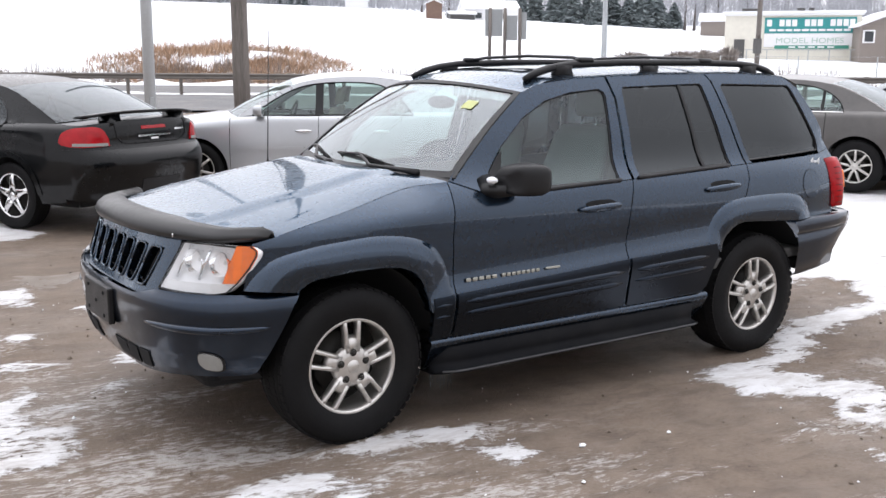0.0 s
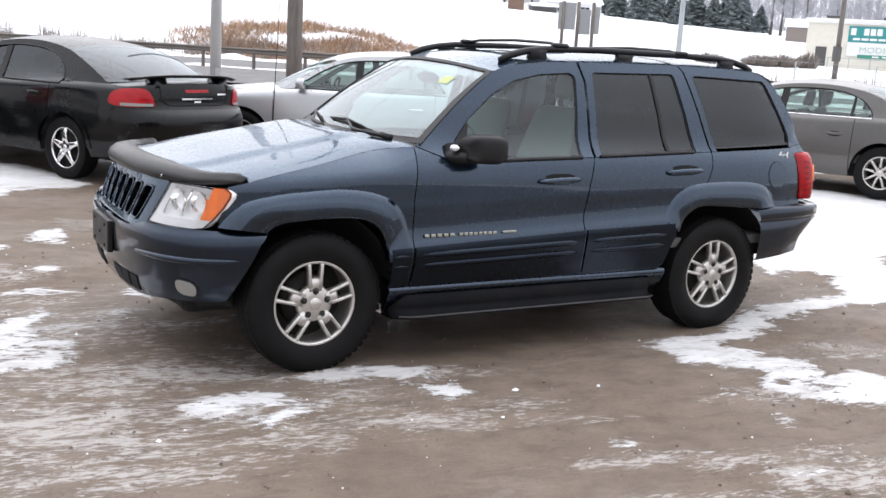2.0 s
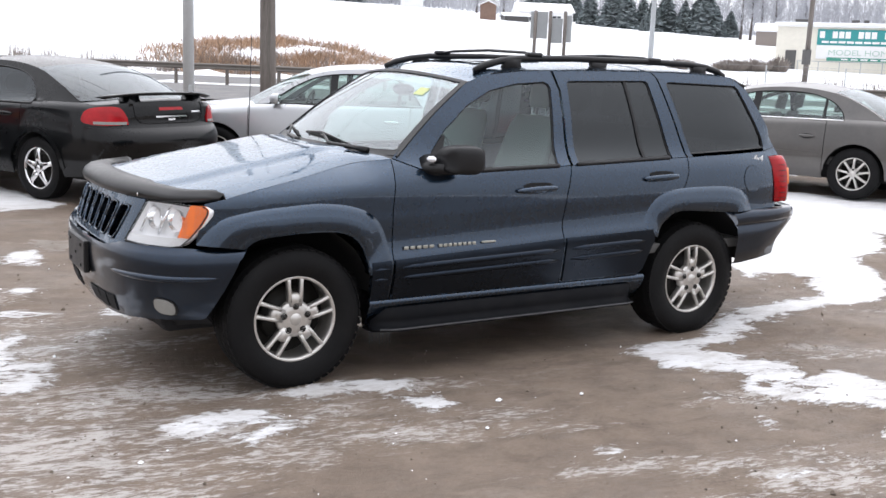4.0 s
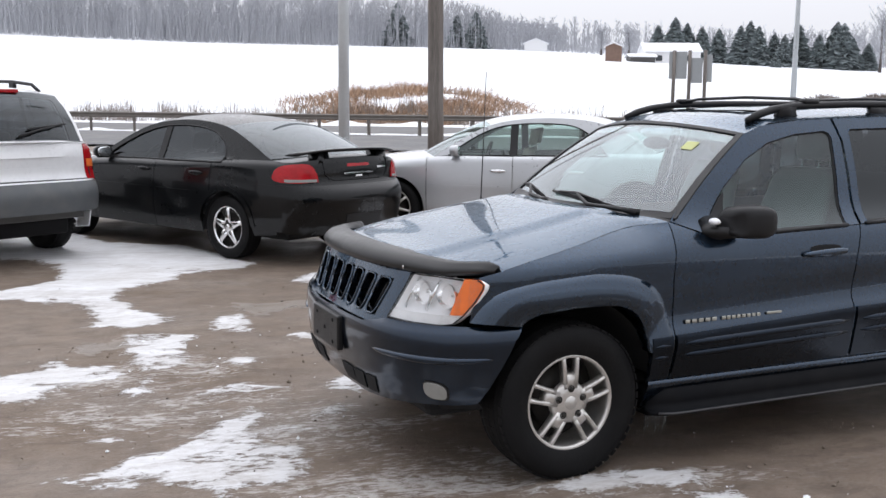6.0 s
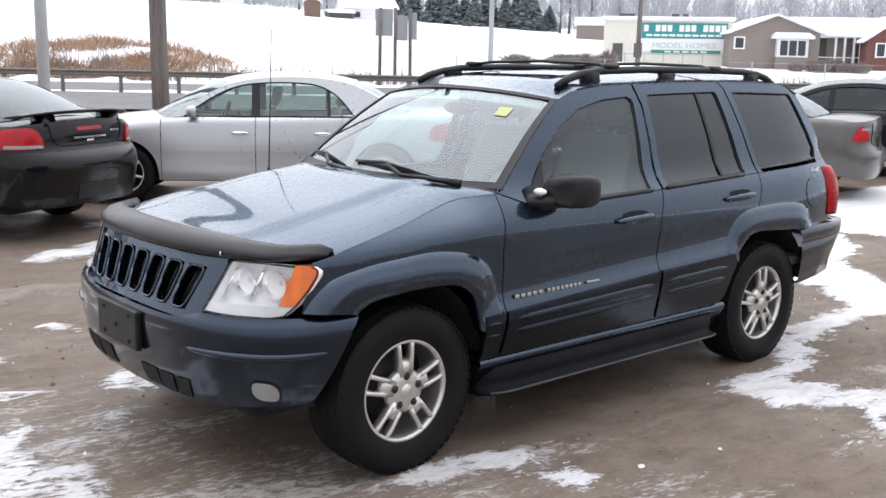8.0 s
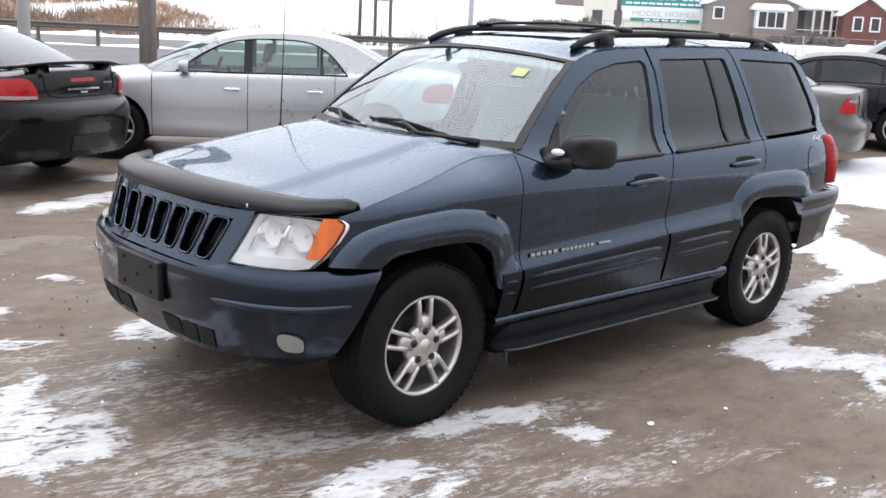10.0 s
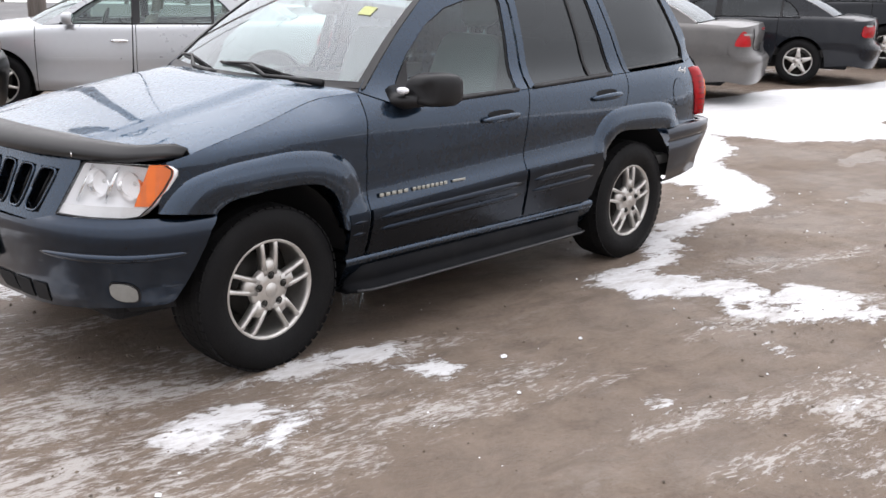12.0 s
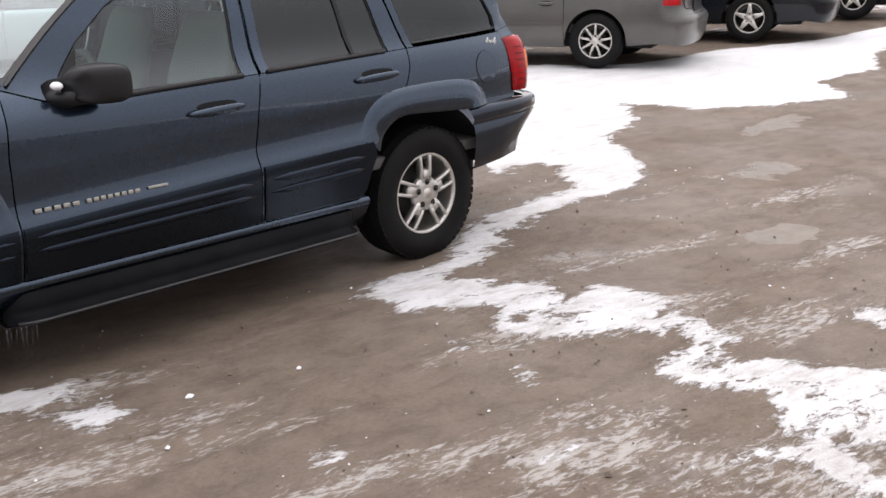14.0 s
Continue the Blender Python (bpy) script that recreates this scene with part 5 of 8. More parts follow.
    # ribbed lower cladding, in the blue darkened for the shade low on the doors
    for nm, host, shape, ribs in (
        ("fender_cladding", wagon, [(0.400, 0.42), (0.500, 0.42), (0.500, 0.630), (0.388, 0.625), (0.390, 0.55)], (0.40, 0.485)),
        ("door_cladding", door, [(0.522, 0.42), (1.612, 0.423), (1.603, 0.58), (1.603, 0.682), (0.522, 0.632)], (0.56, 1.585)),
        ("door_cladding", rdoor, [(1.638, 0.423), (2.20, 0.43), (2.243, 0.455), (2.275, 0.56), (2.298, 0.63), (2.275, 0.70), (1.626, 0.684), (1.626, 0.58)], (1.66, 2.22)),
    ):
        panel(nm, shape, off(0.009), SHADED_CLADDING, host, out, 0.12, 0.03, 0.012)
        for zr0, grow in ((0.587, 0.028), (0.532, 0.024)):
            rings = []
            for k in range(13):
                t = k / 12
                x = ribs[0] + (ribs[1] - ribs[0]) * t
                z = zr0 + grow * (x - 0.5)
                fat = min(1.0, 6 * min(t, 1 - t) * (ribs[1] - ribs[0]) / 0.5 + 0.12)
                rings.append([(x, s * (jw(x, z) + 0.007 + 0.015 * fat * max(-0.3, math.cos(a))), z + 0.017 * fat * math.sin(a)) for a in np.linspace(0, 2 * math.pi, 13)[:-1]])
            loft("rib", rings, SHADED_CLADDING, host)
    # sill and running board
    n = 20
    rings = [[(0.40 + 1.87 * k / n, s * (jw(1, 0.4) + b), z) for z, b in ((0.425, -0.03), (0.412, 0.012), (0.392, 0.016), (0.375, 0.006), (0.33, -0.02), (0.26, -0.06), (0.25, -0.2))] for k in range(n + 1)]
    loft("sill", rings, BLUE, wagon, closed=False, caps=False)
    rings = []
    for x, inn in ((0.43, 0.05), (0.50, 0.02), (0.58, 0.0), (1.2, 0.0), (1.9, 0.0), (2.14, 0.0), (2.18, 0.03), (2.20, 0.08)):
        y1 = 0.925 - inn
        rings.append([(x, s * y, z) for y, z in ((0.74, 0.236), (y1 - 0.03, 0.238), (y1 - 0.010, 0.246), (y1 - 0.006, 0.256), (y1 - 0.012, 0.264), (y1 - 0.042, 0.270), (y1 - 0.044, 0.30), (y1 - 0.036, 0.366), (y1 - 0.10, 0.372), (0.74, 0.372))])
    board = loft("running_board", rings, SKIRT, wagon)
    # added light tube that draws the sky's glint along the board's lip
    tube("board_lip_highlight", [(0.46, s * 0.892, 0.258), (0.52, s * 0.916, 0.258), (0.58, s * 0.922, 0.258), (1.2, s * 0.922, 0.258), (2.13, s * 0.922, 0.258), (2.17, s * 0.905, 0.258)], 0.0055, LIP_HIGHLIGHT, wagon, n=8)
    # handles, mirror, side lettering
    for hx, hz, host in ((1.285, 0.975, door), (2.215, 1.018, rdoor)):
        h = thing_part("door_handle", host)
        # flat near-black oval on the paint, drawing the shade behind the grip
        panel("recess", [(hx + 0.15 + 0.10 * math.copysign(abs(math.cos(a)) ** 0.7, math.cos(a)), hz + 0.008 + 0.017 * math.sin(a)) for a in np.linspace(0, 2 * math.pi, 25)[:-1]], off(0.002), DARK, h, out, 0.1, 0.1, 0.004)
        rings = []
        for k in range(15):
            t = k / 14
            x = hx + 0.285 * t
            swell = math.sin(math.pi * t) ** 0.45 if 0 < t < 1 else 0.0
            b, hh = 0.006 + 0.030 * swell, 0.006 + 0.014 * swell
            rings.append([(x, s * (jw(x, hz) + b + 0.012 * math.cos(a)), hz - 0.010 + 0.012 * (t - 0.5) + hh * math.sin(a)) for a in np.linspace(0, 2 * math.pi, 11)[:-1]])
        loft("grip", rings, BLUE, h)
    mir = thing_part("door_mirror", door)
    rings = []
    for x, cy, cz, hy, hz in ((0.765, 0.92, 1.132, 0.042, 0.035), (0.775, 0.94, 1.137, 0.066, 0.056), (0.80, 0.952, 1.142, 0.083, 0.071), (0.86, 0.960, 1.144, 0.090, 0.076), (0.90, 0.962, 1.144, 0.090, 0.076), (0.925, 0.962, 1.144, 0.084, 0.069)):
        rings.append([(x + 0.05 * (0.5 + 0.5 * math.cos(a)) - 0.01, s * (cy + hy * math.copysign(abs(math.cos(a)) ** 0.5, math.cos(a))), cz + hz * math.copysign(abs(math.sin(a)) ** 0.5, math.sin(a))) for a in np.linspace(0, 2 * math.pi, 33)[:-1]])
    loft("housing", rings, PLASTIC, mir, caps=True)
    loft("mirror_glass", [[(p[0] + 0.002, 0.962 * s + (p[1] - 0.962 * s) * q, 1.144 + (p[2] - 1.144) * q) for p in rings[-1]] for q in (0.92, 0.9)], MIRROR, mir)
    rings = []
    for y, x0, x1, z0, z1 in ((0.79, 0.70, 0.85, 1.045, 1.16), (0.83, 0.71, 0.86, 1.045, 1.125), (0.93, 0.755, 0.89, 1.066, 1.125)):
        rings.append([(x0 + (x1 - x0) * (0.5 + 0.5 * math.cos(a)), s * y, (z0 + z1) / 2 + (z1 - z0) / 2 * math.sin(a)) for a in np.linspace(0, 2 * math.pi, 17)[:-1]])
    loft("mirror_foot", rings, PLASTIC, mir)
    panel("sail_panel", [(0.735, 1.07), (0.845, 1.07), (0.895, 1.262), (0.86, 1.235), (0.79, 1.155)], off(0.004), PLASTIC, mir, out, 0.1, 0.1, 0.02)
    lathe_cap = bmesh.new()
    bmesh.ops.create_uvsphere(lathe_cap, u_segments=12, v_segments=8, radius=1, matrix=Matrix.Translation((0.738, s * 0.885, 1.142)) @ Matrix.Diagonal((0.022, 0.036, 0.016, 1)))
    link("snow_dab", lathe_cap, SNOW, mir, "small lump of snow")


def ring_strip(name, pts, w, fn, mat, parent, out):
    """A seal that follows the outline pts, w wide inward."""
    c = Vector((sum(p[0] for p in pts) / len(pts), sum(p[1] for p in pts) / len(pts)))
    bm = bmesh.new()
    fine = []
    for a, b in zip(pts, pts[1:] + pts[:1]):
        steps = max(1, int(math.dist(a, b) / 0.06))
        fine += [(a[0] + (b[0] - a[0]) * k / steps, a[1] + (b[1] - a[1]) * k / steps) for k in range(steps)]
    pts = fine
    n = len(pts)
    outer, inner = [], []
    for k in range(n):
        a, b, d = Vector(pts[k - 1]), Vector(pts[k]), Vector(pts[(k + 1) % n])
        e1, e2 = (b - a).normalized(), (d - b).normalized()
        n1, n2 = Vector((-e1.y, e1.x)), Vector((-e2.y, e2.x))
        nn = (n1 + n2).normalized()
        if nn.dot(c - b) < 0:
            nn = -nn
        q = b + nn * w / max(0.5, abs(nn.dot(n1)))
        outer.append(bm.verts.new(fn(b.x, b.y)))
        inner.append(bm.verts.new(fn(q.x, q.y)))
    deep = [bm.verts.new(v.co - Vector(out) * 0.012) for v in inner]
    for k in range(n):
        j = (k + 1) % n
        bm.faces.new((outer[k], outer[j], inner[j], inner[k]))
        bm.faces.new((inner[k], inner[j], deep[j], deep[k]))
    return link(name, bm, mat, parent)


def bar(name, pts, r, s, off, mat, parent):
    path = []
    for (x0, z0), (x1, z1) in zip(pts, pts[1:]):
        for k in range(5):
            x, z = x0 + (x1 - x0) * k / 5, z0 + (z1 - z0) * k / 5
            path.append((x, s * (jw(x, z) + off), z))
    path.append((pts[-1][0], s * (jw(*pts[-1]) + off), pts[-1][1]))
    return tube(name, path, r, mat, parent, n=8)


for s in (-1, 1):
    sides(s)

# hood, windscreen, roof


def hood_at(u, v):
    x0 = -0.745 + 0.29 * abs(v) ** 2.6
    x1 = 0.375 + 0.175 * v * v
    x = x0 + (x1 - x0) * u
    ze = hood_edge(x)
    half = jw(max(x, -0.455), ze) + 0.0005
    a = abs(v)
    z = ze + 0.036 * (1 - a**2.4) + 0.026 * (1 - a**9) + 0.016 * (1 - smoothstep(0.58 - 0.10 * (1 - u), 0.68 - 0.10 * (1 - u), a))
    z -= 0.03 * max(0, 0.12 - u) / 0.12 + 0.022 * smoothstep(0.88, 1.0, u) * (1 - a**4)
    return (x, v * half, z)


panel("hood", [(0, -1), (1, -1), (1, 1), (0, 1)], hood_at, BLUE, wagon, (0, 0, 1), 0.03, 0.04, 0.005)


def jscreen(v, w):
    q = 1 - v * v
    x = (0.590 - 0.155 * q) * (1 - w) + (1.092 - 0.105 * q) * w
    z = (1.148 - 0.012 * q) * (1 - w) + (1.536 + 0.05 * q) * w + 0.022 * math.sin(math.pi * w)
    return (x, v * (0.795 * (1 - w) + 0.645 * w), z)


panel("windscreen", [(-1, 0), (1, 0), (1, 1), (-1, 1)], jscreen, SCREEN, wagon, (-1, 0, 1), 0.1, 0.1, 0.0)
for nm, pts in (("screen_band", [(-1, 0.965), (1, 0.965), (1, 1.0), (-1, 1.0)]), ("screen_band", [(-1, 0), (1, 0), (1, 0.05), (-1, 0.05)]), ("screen_band", [(-1, 0.05), (-0.945, 0.05), (-0.955, 0.965), (-1, 0.965)]), ("screen_band", [(0.945, 0.05), (1, 0.05), (1, 0.965), (0.955, 0.965)])):
    panel(nm, pts, lambda v, w: tuple(Vector(jscreen(v, w)) + Vector((-0.004, 0, 0.005))), PLASTIC, wagon, (-1, 0, 1), 0.1, 0.1, 0.008)
panel("shade_band", [(-0.955, 0.86), (0.955, 0.86), (0.955, 0.965), (-0.955, 0.965)], lambda v, w: tuple(Vector(jscreen(v, w)) + Vector((0.003, 0, -0.004))), SHADEBAND, wagon, (-1, 0, 1), 0.1, 0.1, 0.0, "violet shade band of the windscreen")
panel("sticker", [(-0.735, 0.70), (-0.63, 0.70), (-0.64, 0.80), (-0.745, 0.80)], lambda v, w: tuple(Vector(jscreen(v, w)) + Vector((-0.003, 0, 0.0035))), STICKER, wagon, (-1, 0, 1), 0.1, 0.1, 0.0, "yellow-green price sticker")
roof_c = curve([0.95, 1.3, 1.8, 2.4, 3.0, 3.3], [1.580, 1.640, 1.672, 1.676, 1.655, 1.600])
roof_e = curve([1.083, 1.2, 1.45, 1.7, 2.44, 3.0, 3.12, 3.25], [1.536, 1.578, 1.605, 1.614, 1.628, 1.620, 1.612, 1.555])


def roof_at(u, v):
    x0, x1 = 1.092 - 0.105 * (1 - v * v), 3.235 + 0.03 * (1 - v * v)
    x = x0 + (x1 - x0) * u
    e = roof_e(max(x, 1.09))
    if x < 1.25:
        e += (jscreen(v, 1)[2] - 0 - (roof_e(1.092))) * 0
    z = e + (max(roof_c(x), e) - e) * (1 - abs(v) ** 3.2)
    if u < 0.08:
        z = z * (u / 0.08) + (jscreen(v, 1)[2] + 0.004) * (1 - u / 0.08)
    return (x, v * jw(min(x, 2.9), e), z)


panel("roof", [(0, -1), (1, -1), (1, 1), (0, 1)], roof_at, BLUE, wagon, (0, 0, 1), 0.04, 0.08, 0.02)


def cowl_at(u, v):
    a, b = Vector(hood_at(0.985, v)) + Vector((0, 0, -0.010)), Vector(jscreen(v * 0.985, 0.055)) + Vector((-0.004, 0, 0.006))
    return tuple(a.lerp(b, u) - Vector((0, 0, 0.012 * math.sin(math.pi * u))))


panel("cowl_grille", [(0, -1), (1, -1), (1, 1), (0, 1)], cowl_at, PLASTIC, wagon, (0, 0, 1), 0.2, 0.08, 0.01)
for y_tip, y_end, y_pivot in ((0.18, -0.40, -0.60), (0.72, 0.24, 0.12)):
    wp = thing_part("wiper", wagon)
    on = lambda y, w, up=0.016: Vector(jscreen(y / 0.79, w)) + Vector((-up * 0.6, 0, up))
    tip, end = on(y_tip, 0.115, 0.010), on(y_end, 0.055, 0.010)
    tube("blade", [tip, tip.lerp(end, 0.5), end], [0.008, 0.012, 0.009], PLASTIC, wp, n=6)
    tube("bridge", [tip.lerp(end, 0.12) + Vector((-0.006, 0, 0.008)), tip.lerp(end, 0.45) + Vector((-0.014, 0, 0.024)), tip.lerp(end, 0.85) + Vector((-0.006, 0, 0.008))], [0.006, 0.009, 0.006], PLASTIC, wp, n=6)
    pivot = on(y_pivot, -0.01, 0.026)
    tube("arm", [pivot, on(y_pivot * 0.6 + y_end * 0.4, 0.0, 0.030), on(y_end * 0.75 + y_tip * 0.25, 0.015, 0.030), tip.lerp(end, 0.45) + Vector((-0.014, 0, 0.026))], [0.020, 0.014, 0.010, 0.007], PLASTIC, wp, n=6)
tube("antenna", [(0.36, 0.79, 1.10), (0.362, 0.79, 1.13), (0.372, 0.79, 1.42), (0.386, 0.79, 1.86)], [0.012, 0.004, 0.0028, 0.002], PLASTIC, wagon, n=6)

# nose: grille, lamps, deflector, bumper
nose_x = curve([0, 0.30, 0.42, 0.54, 0.66, 0.76, 0.83, 0.876], [-0.790, -0.782, -0.770, -0.742, -0.685, -0.605, -0.53, -0.455])


def nose_at(y, z, off=0.0):
    return (nose_x(abs(y)) + (z - 0.735) * (0.36 - 0.28 * smoothstep(0.55, 0.87, abs(y))) - off, y, z)


grille = thing_part("grille", wagon)
for lo, hi, zz in ((-0.575, 0.575, (0.902, 0.948)), (-0.51, 0.51, (0.700, 0.732))):
    panel("grille_frame", [(lo, zz[0]), (hi, zz[0]), (hi, zz[1]), (lo, zz[1])], nose_at, BLUE, grille, (-1, 0, 0), 0.06, 0.03, 0.03)
for k in range(8):
    c = (k - 3.5) / 3.5
    pw = 0.0165 if 0 < k < 7 else 0.034
    yt, yb = 0.50 * c, 0.435 * c
    if k in (0, 7):
        yt, yb = yt * 1.03, yb * 1.04
    if k in (0, 7):
        e = 1 if k else -1
        panel("grille_cheek", [(e * 0.428, 0.728), (e * 0.522, 0.728), (e * 0.530, 0.745), (e * 0.582, 0.905), (e * 0.488, 0.905)], nose_at, BLUE, grille, (-1, 0, 0), 0.05, 0.05, 0.045)
        continue
    panel("grille_bar", [(yb - pw, 0.732), (yb + pw, 0.732), (yt + pw, 0.902), (yt - pw, 0.902)], nose_at, BLUE, grille, (-1, 0, 0), 0.05, 0.05, 0.045)
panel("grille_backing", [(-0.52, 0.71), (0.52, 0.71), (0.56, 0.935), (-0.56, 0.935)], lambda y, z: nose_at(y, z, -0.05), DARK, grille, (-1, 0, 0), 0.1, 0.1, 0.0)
for k in range(7):
    for j in (-1, 0, 1):
        ct, cb = (0.50 * (k - 3) / 3.5 + j * 0.024), (0.435 * (k - 3) / 3.5 + j * 0.021)
        tube("mesh_rib", [nose_at(cb, 0.742, -0.03), nose_at(ct, 0.882, -0.03)], 0.005, PLASTIC, grille, n=5)

for k in range(7):
    ct, cb = 0.50 * (k - 3) / 3.5, 0.435 * (k - 3) / 3.5
    loop = []
    for a in np.linspace(0, 2 * math.pi, 33):
        hx = math.copysign(abs(math.cos(a)) ** 0.45, math.cos(a))
        hz = math.copysign(abs(math.sin(a)) ** 0.45, math.sin(a))
        t = 0.5 + 0.5 * hz
        loop.append(nose_at((cb + (ct - cb) * t) + (0.0455 + 0.0095 * t) * hx, 0.734 + 0.166 * t, 0.001))
    tube("slot_rim", loop, 0.006, BLUE, grille, n=6)


def lamps(s):
    lamp = thing_part("headlamp", wagon)
    shape = [(0.528, 0.742), (0.66, 0.736), (0.77, 0.736), (0.812, 0.746), (0.838, 0.785), (0.862, 0.845), (0.877, 0.90), (0.878, 0.922), (0.866, 0.938), (0.72, 0.945), (0.60, 0.942), (0.588, 0.932)]
    fn = lambda y, z: nose_at(s * y, z, 0.0)
    centre = (0.705, 0.842)
    rings = [[nose_at(s * (centre[0] + (y - centre[0]) * k), centre[1] + (z - centre[1]) * k, d) for y, z in shape] for k, d in ((0.99, 0.002), (0.965, -0.02), (0.92, -0.045), (0.55, -0.055), (0.05, -0.055))]
    loft("reflector", rings, REFLECTOR, lamp, closed=True, caps=False)
    for y0 in (0.595, 0.703, 0.806):
        tube("reflector_edge", [nose_at(s * (y0 - 0.02), 0.79, -0.03), nose_at(s * y0, 0.86, -0.022), nose_at(s * (y0 + 0.012), 0.925, -0.03)], 0.007, BOWL, lamp, n=6)
    for cy, cz, r in ((0.648, 0.865, 0.054), (0.758, 0.862, 0.056)):
        p = Vector(nose_at(s * cy, cz, -0.035))
        bm = bmesh.new()
        d = Vector((-1, s * 0.35, 0)).normalized()
        sd = Vector((-d.y, d.x, 0))
        rows = []
        for q, dep in ((1.0, 0.0), (0.97, -0.012), (0.75, -0.05), (0.35, -0.075), (0.02, -0.08)):
            rows.append([bm.verts.new(p + d * (dep + 0.02) + (sd * math.cos(a) + Vector((0, 0, 1)) * math.sin(a)) * r * q) for a in np.linspace(0, 2 * math.pi, 25)[:-1]])
        for a, b in zip(rows, rows[1:]):
            for k in range(24):
                bm.faces.new((a[k], a[(k + 1) % 24], b[(k + 1) % 24], b[k]))
        link("bowl", bm, BOWL, lamp)
        bm = bmesh.new()
        bmesh.ops.create_uvsphere(bm, u_segments=12, v_segments=8, radius=0.009, matrix=Matrix.Translation(p - d * 0.02))
        link("bulb", bm, CLEAR_LENS, lamp)
    panel("side_marker", [(0.796, 0.786), (0.8385, 0.786), (0.8625, 0.845), (0.8775, 0.90), (0.8785, 0.922), (0.8665, 0.938), (0.830, 0.941)], lambda y, z: nose_at(s * y, z, 0.005), AMBER, lamp, (-1, 0, 0), 0.008, 0.03, 0.02, "amber side marker")
    panel("lower_strip", [(0.532, 0.745), (0.77, 0.740), (0.808, 0.749), (0.834, 0.782), (0.545, 0.782)], lambda y, z: nose_at(s * y, z, -0.002), CLEAR_LENS, lamp, (-1, 0, 0), 0.05, 0.03, 0.0, "pale ribbed strip")
    panel("lens", shape, lambda y, z: nose_at(s * y, z, 0.006), LAMPGLASS, lamp, (-1, 0, 0), 0.03, 0.04, 0.0)
    ring_strip("lamp_seal", shape, 0.0045, lambda y, z: nose_at(s * y, z, 0.007), PLASTIC, lamp, (-1, 0, 0))


lamps(-1)
lamps(1)
rings = []
for k in range(49):
    v = -1 + 2 * k / 48
    f, h, g = (Vector(hood_at(u * (1 - 0.72 * abs(v) ** 5), v)) for u in (0.0, 0.10, 0.05))
    low = 0.938 + 0.012 * (1 - v * v)
    top = low + 0.036 + 0.030 * (1 - v * v)
    ring = [Vector(p) for p in ((f.x - 0.012, f.y, low), (f.x - 0.030, f.y, low + 0.004), (f.x - 0.037, f.y, low + 0.025), (f.x - 0.024, f.y, top - 0.008), (f.x + 0.004, f.y, top + 0.012), (g.x, g.y, max(g.z + 0.020, top + 0.020)), (h.x, h.y, h.z + 0.020), (h.x + 0.004, h.y, h.z + 0.004), (g.x, g.y, top - 0.004), (f.x - 0.002, f.y, low + 0.03))]
    back = 0.085 * smoothstep(0.84, 1.0, abs(v))
    ring = [p + Vector((back, 0.02 * back * v, 0.16 * back)) for p in ring]
    mid = sum(ring, Vector()) / len(ring)
    fade = max(0.0, (abs(v) - 0.955) / 0.045)
    shrink = max(0.55, math.sqrt(max(0.0, 1 - fade**2.4)))
    rings.append([tuple(mid + (p - mid) * shrink) for p in ring])
loft("bug_deflector", rings, SMOKE, wagon, "smoked plastic hood deflector")
bm = bmesh.new()
p = Vector(hood_at(0.0, -0.66))
p.z = 0.968
add_box(bm, p + Vector((-0.040, -0.0, 0.0)), (0.006, 0.055, 0.014), 0.002, Matrix.Rotation(radians(-22), 4, "Z"))
link("badge", bm, CHROME, wagon, "small chrome badge")

bump_xq = curve([0, 1, 2, 3, 4, 5, 6, 7, 8], [-0.838, -0.826, -0.795, -0.745, -0.675, -0.595, -0.48, -0.33, -0.235])
bump_s = [(0.0, 0), (0.30, 1), (0.50, 2), (0.65, 3), (0.76, 4), (0.83, 5), (0.872, 6), (0.890, 7), (0.897, 8)]
bump_y = curve([q for _, q in bump_s], [y for y, _ in bump_s])


def bumper_at(q, z):
    """q runs from -7 to 7 round the bumper."""
    y = bump_y(abs(q))
    x = bump_xq(abs(q))
    push = np.interp(z, [0.28, 0.36, 0.42, 0.48, 0.55, 0.61, 0.66, 0.695, 0.715, 0.735], [-0.11, -0.05, -0.022, -0.006, 0.004, 0.010, 0.012, 0.008, -0.002, -0.024])
    n = Vector((-1, 0)) if y < 0.3 else Vector((-(0.9 - y) * 2.2, 0.75)).normalized()
    return (x + n.x * push, math.copysign(y + (n.y * push if y >= 0.3 else 0), q) if q else 0.0, z)


low = lambda q: 0.358 + 0.036 * smoothstep(0.8, 4.6, abs(q))
qs = list(np.linspace(-7, 7, 29))
edge_top = lambda q: 0.742 - 0.034 * (1 - smoothstep(1.7, 2.2, abs(q))) - 0.012 * smoothstep(5, 7, abs(q))
ends = [(6.18, 0.40), (6.50, 0.485), (6.88, 0.59), (7.22, 0.673), (7.6, 0.718)]
low_q = [q for q in qs if abs(q) <= 6.0]
top_q = list(np.linspace(7.75, -7.75, 33))
panel("front_bumper", [(q, low(q)) for q in low_q] + ends + [(q, edge_top(q)) for q in top_q] + [(-q, z) for q, z in ends[::-1]], bumper_at, BUMPER_PAINT, wagon, (-1, 0, 0), 0.35, 0.014, 0.04)
# valance set back and near-black, shadow under the bumper put into its colour
panel("shaded_valance", [(q, 0.30 + 0.05 * smoothstep(2, 5, abs(q))) for q in np.linspace(-5.5, 5.5, 23)] + [(q, low(q) + 0.01) for q in np.linspace(5.5, -5.5, 23)], lambda q, z: (bumper_at(q, 0.42)[0] + 0.10 + (0.40 - z) * 0.9, bumper_at(q, 0.42)[1] * 0.93, z), DARK, wagon, (-1, 0, 0), 0.4, 0.05, 0.03)
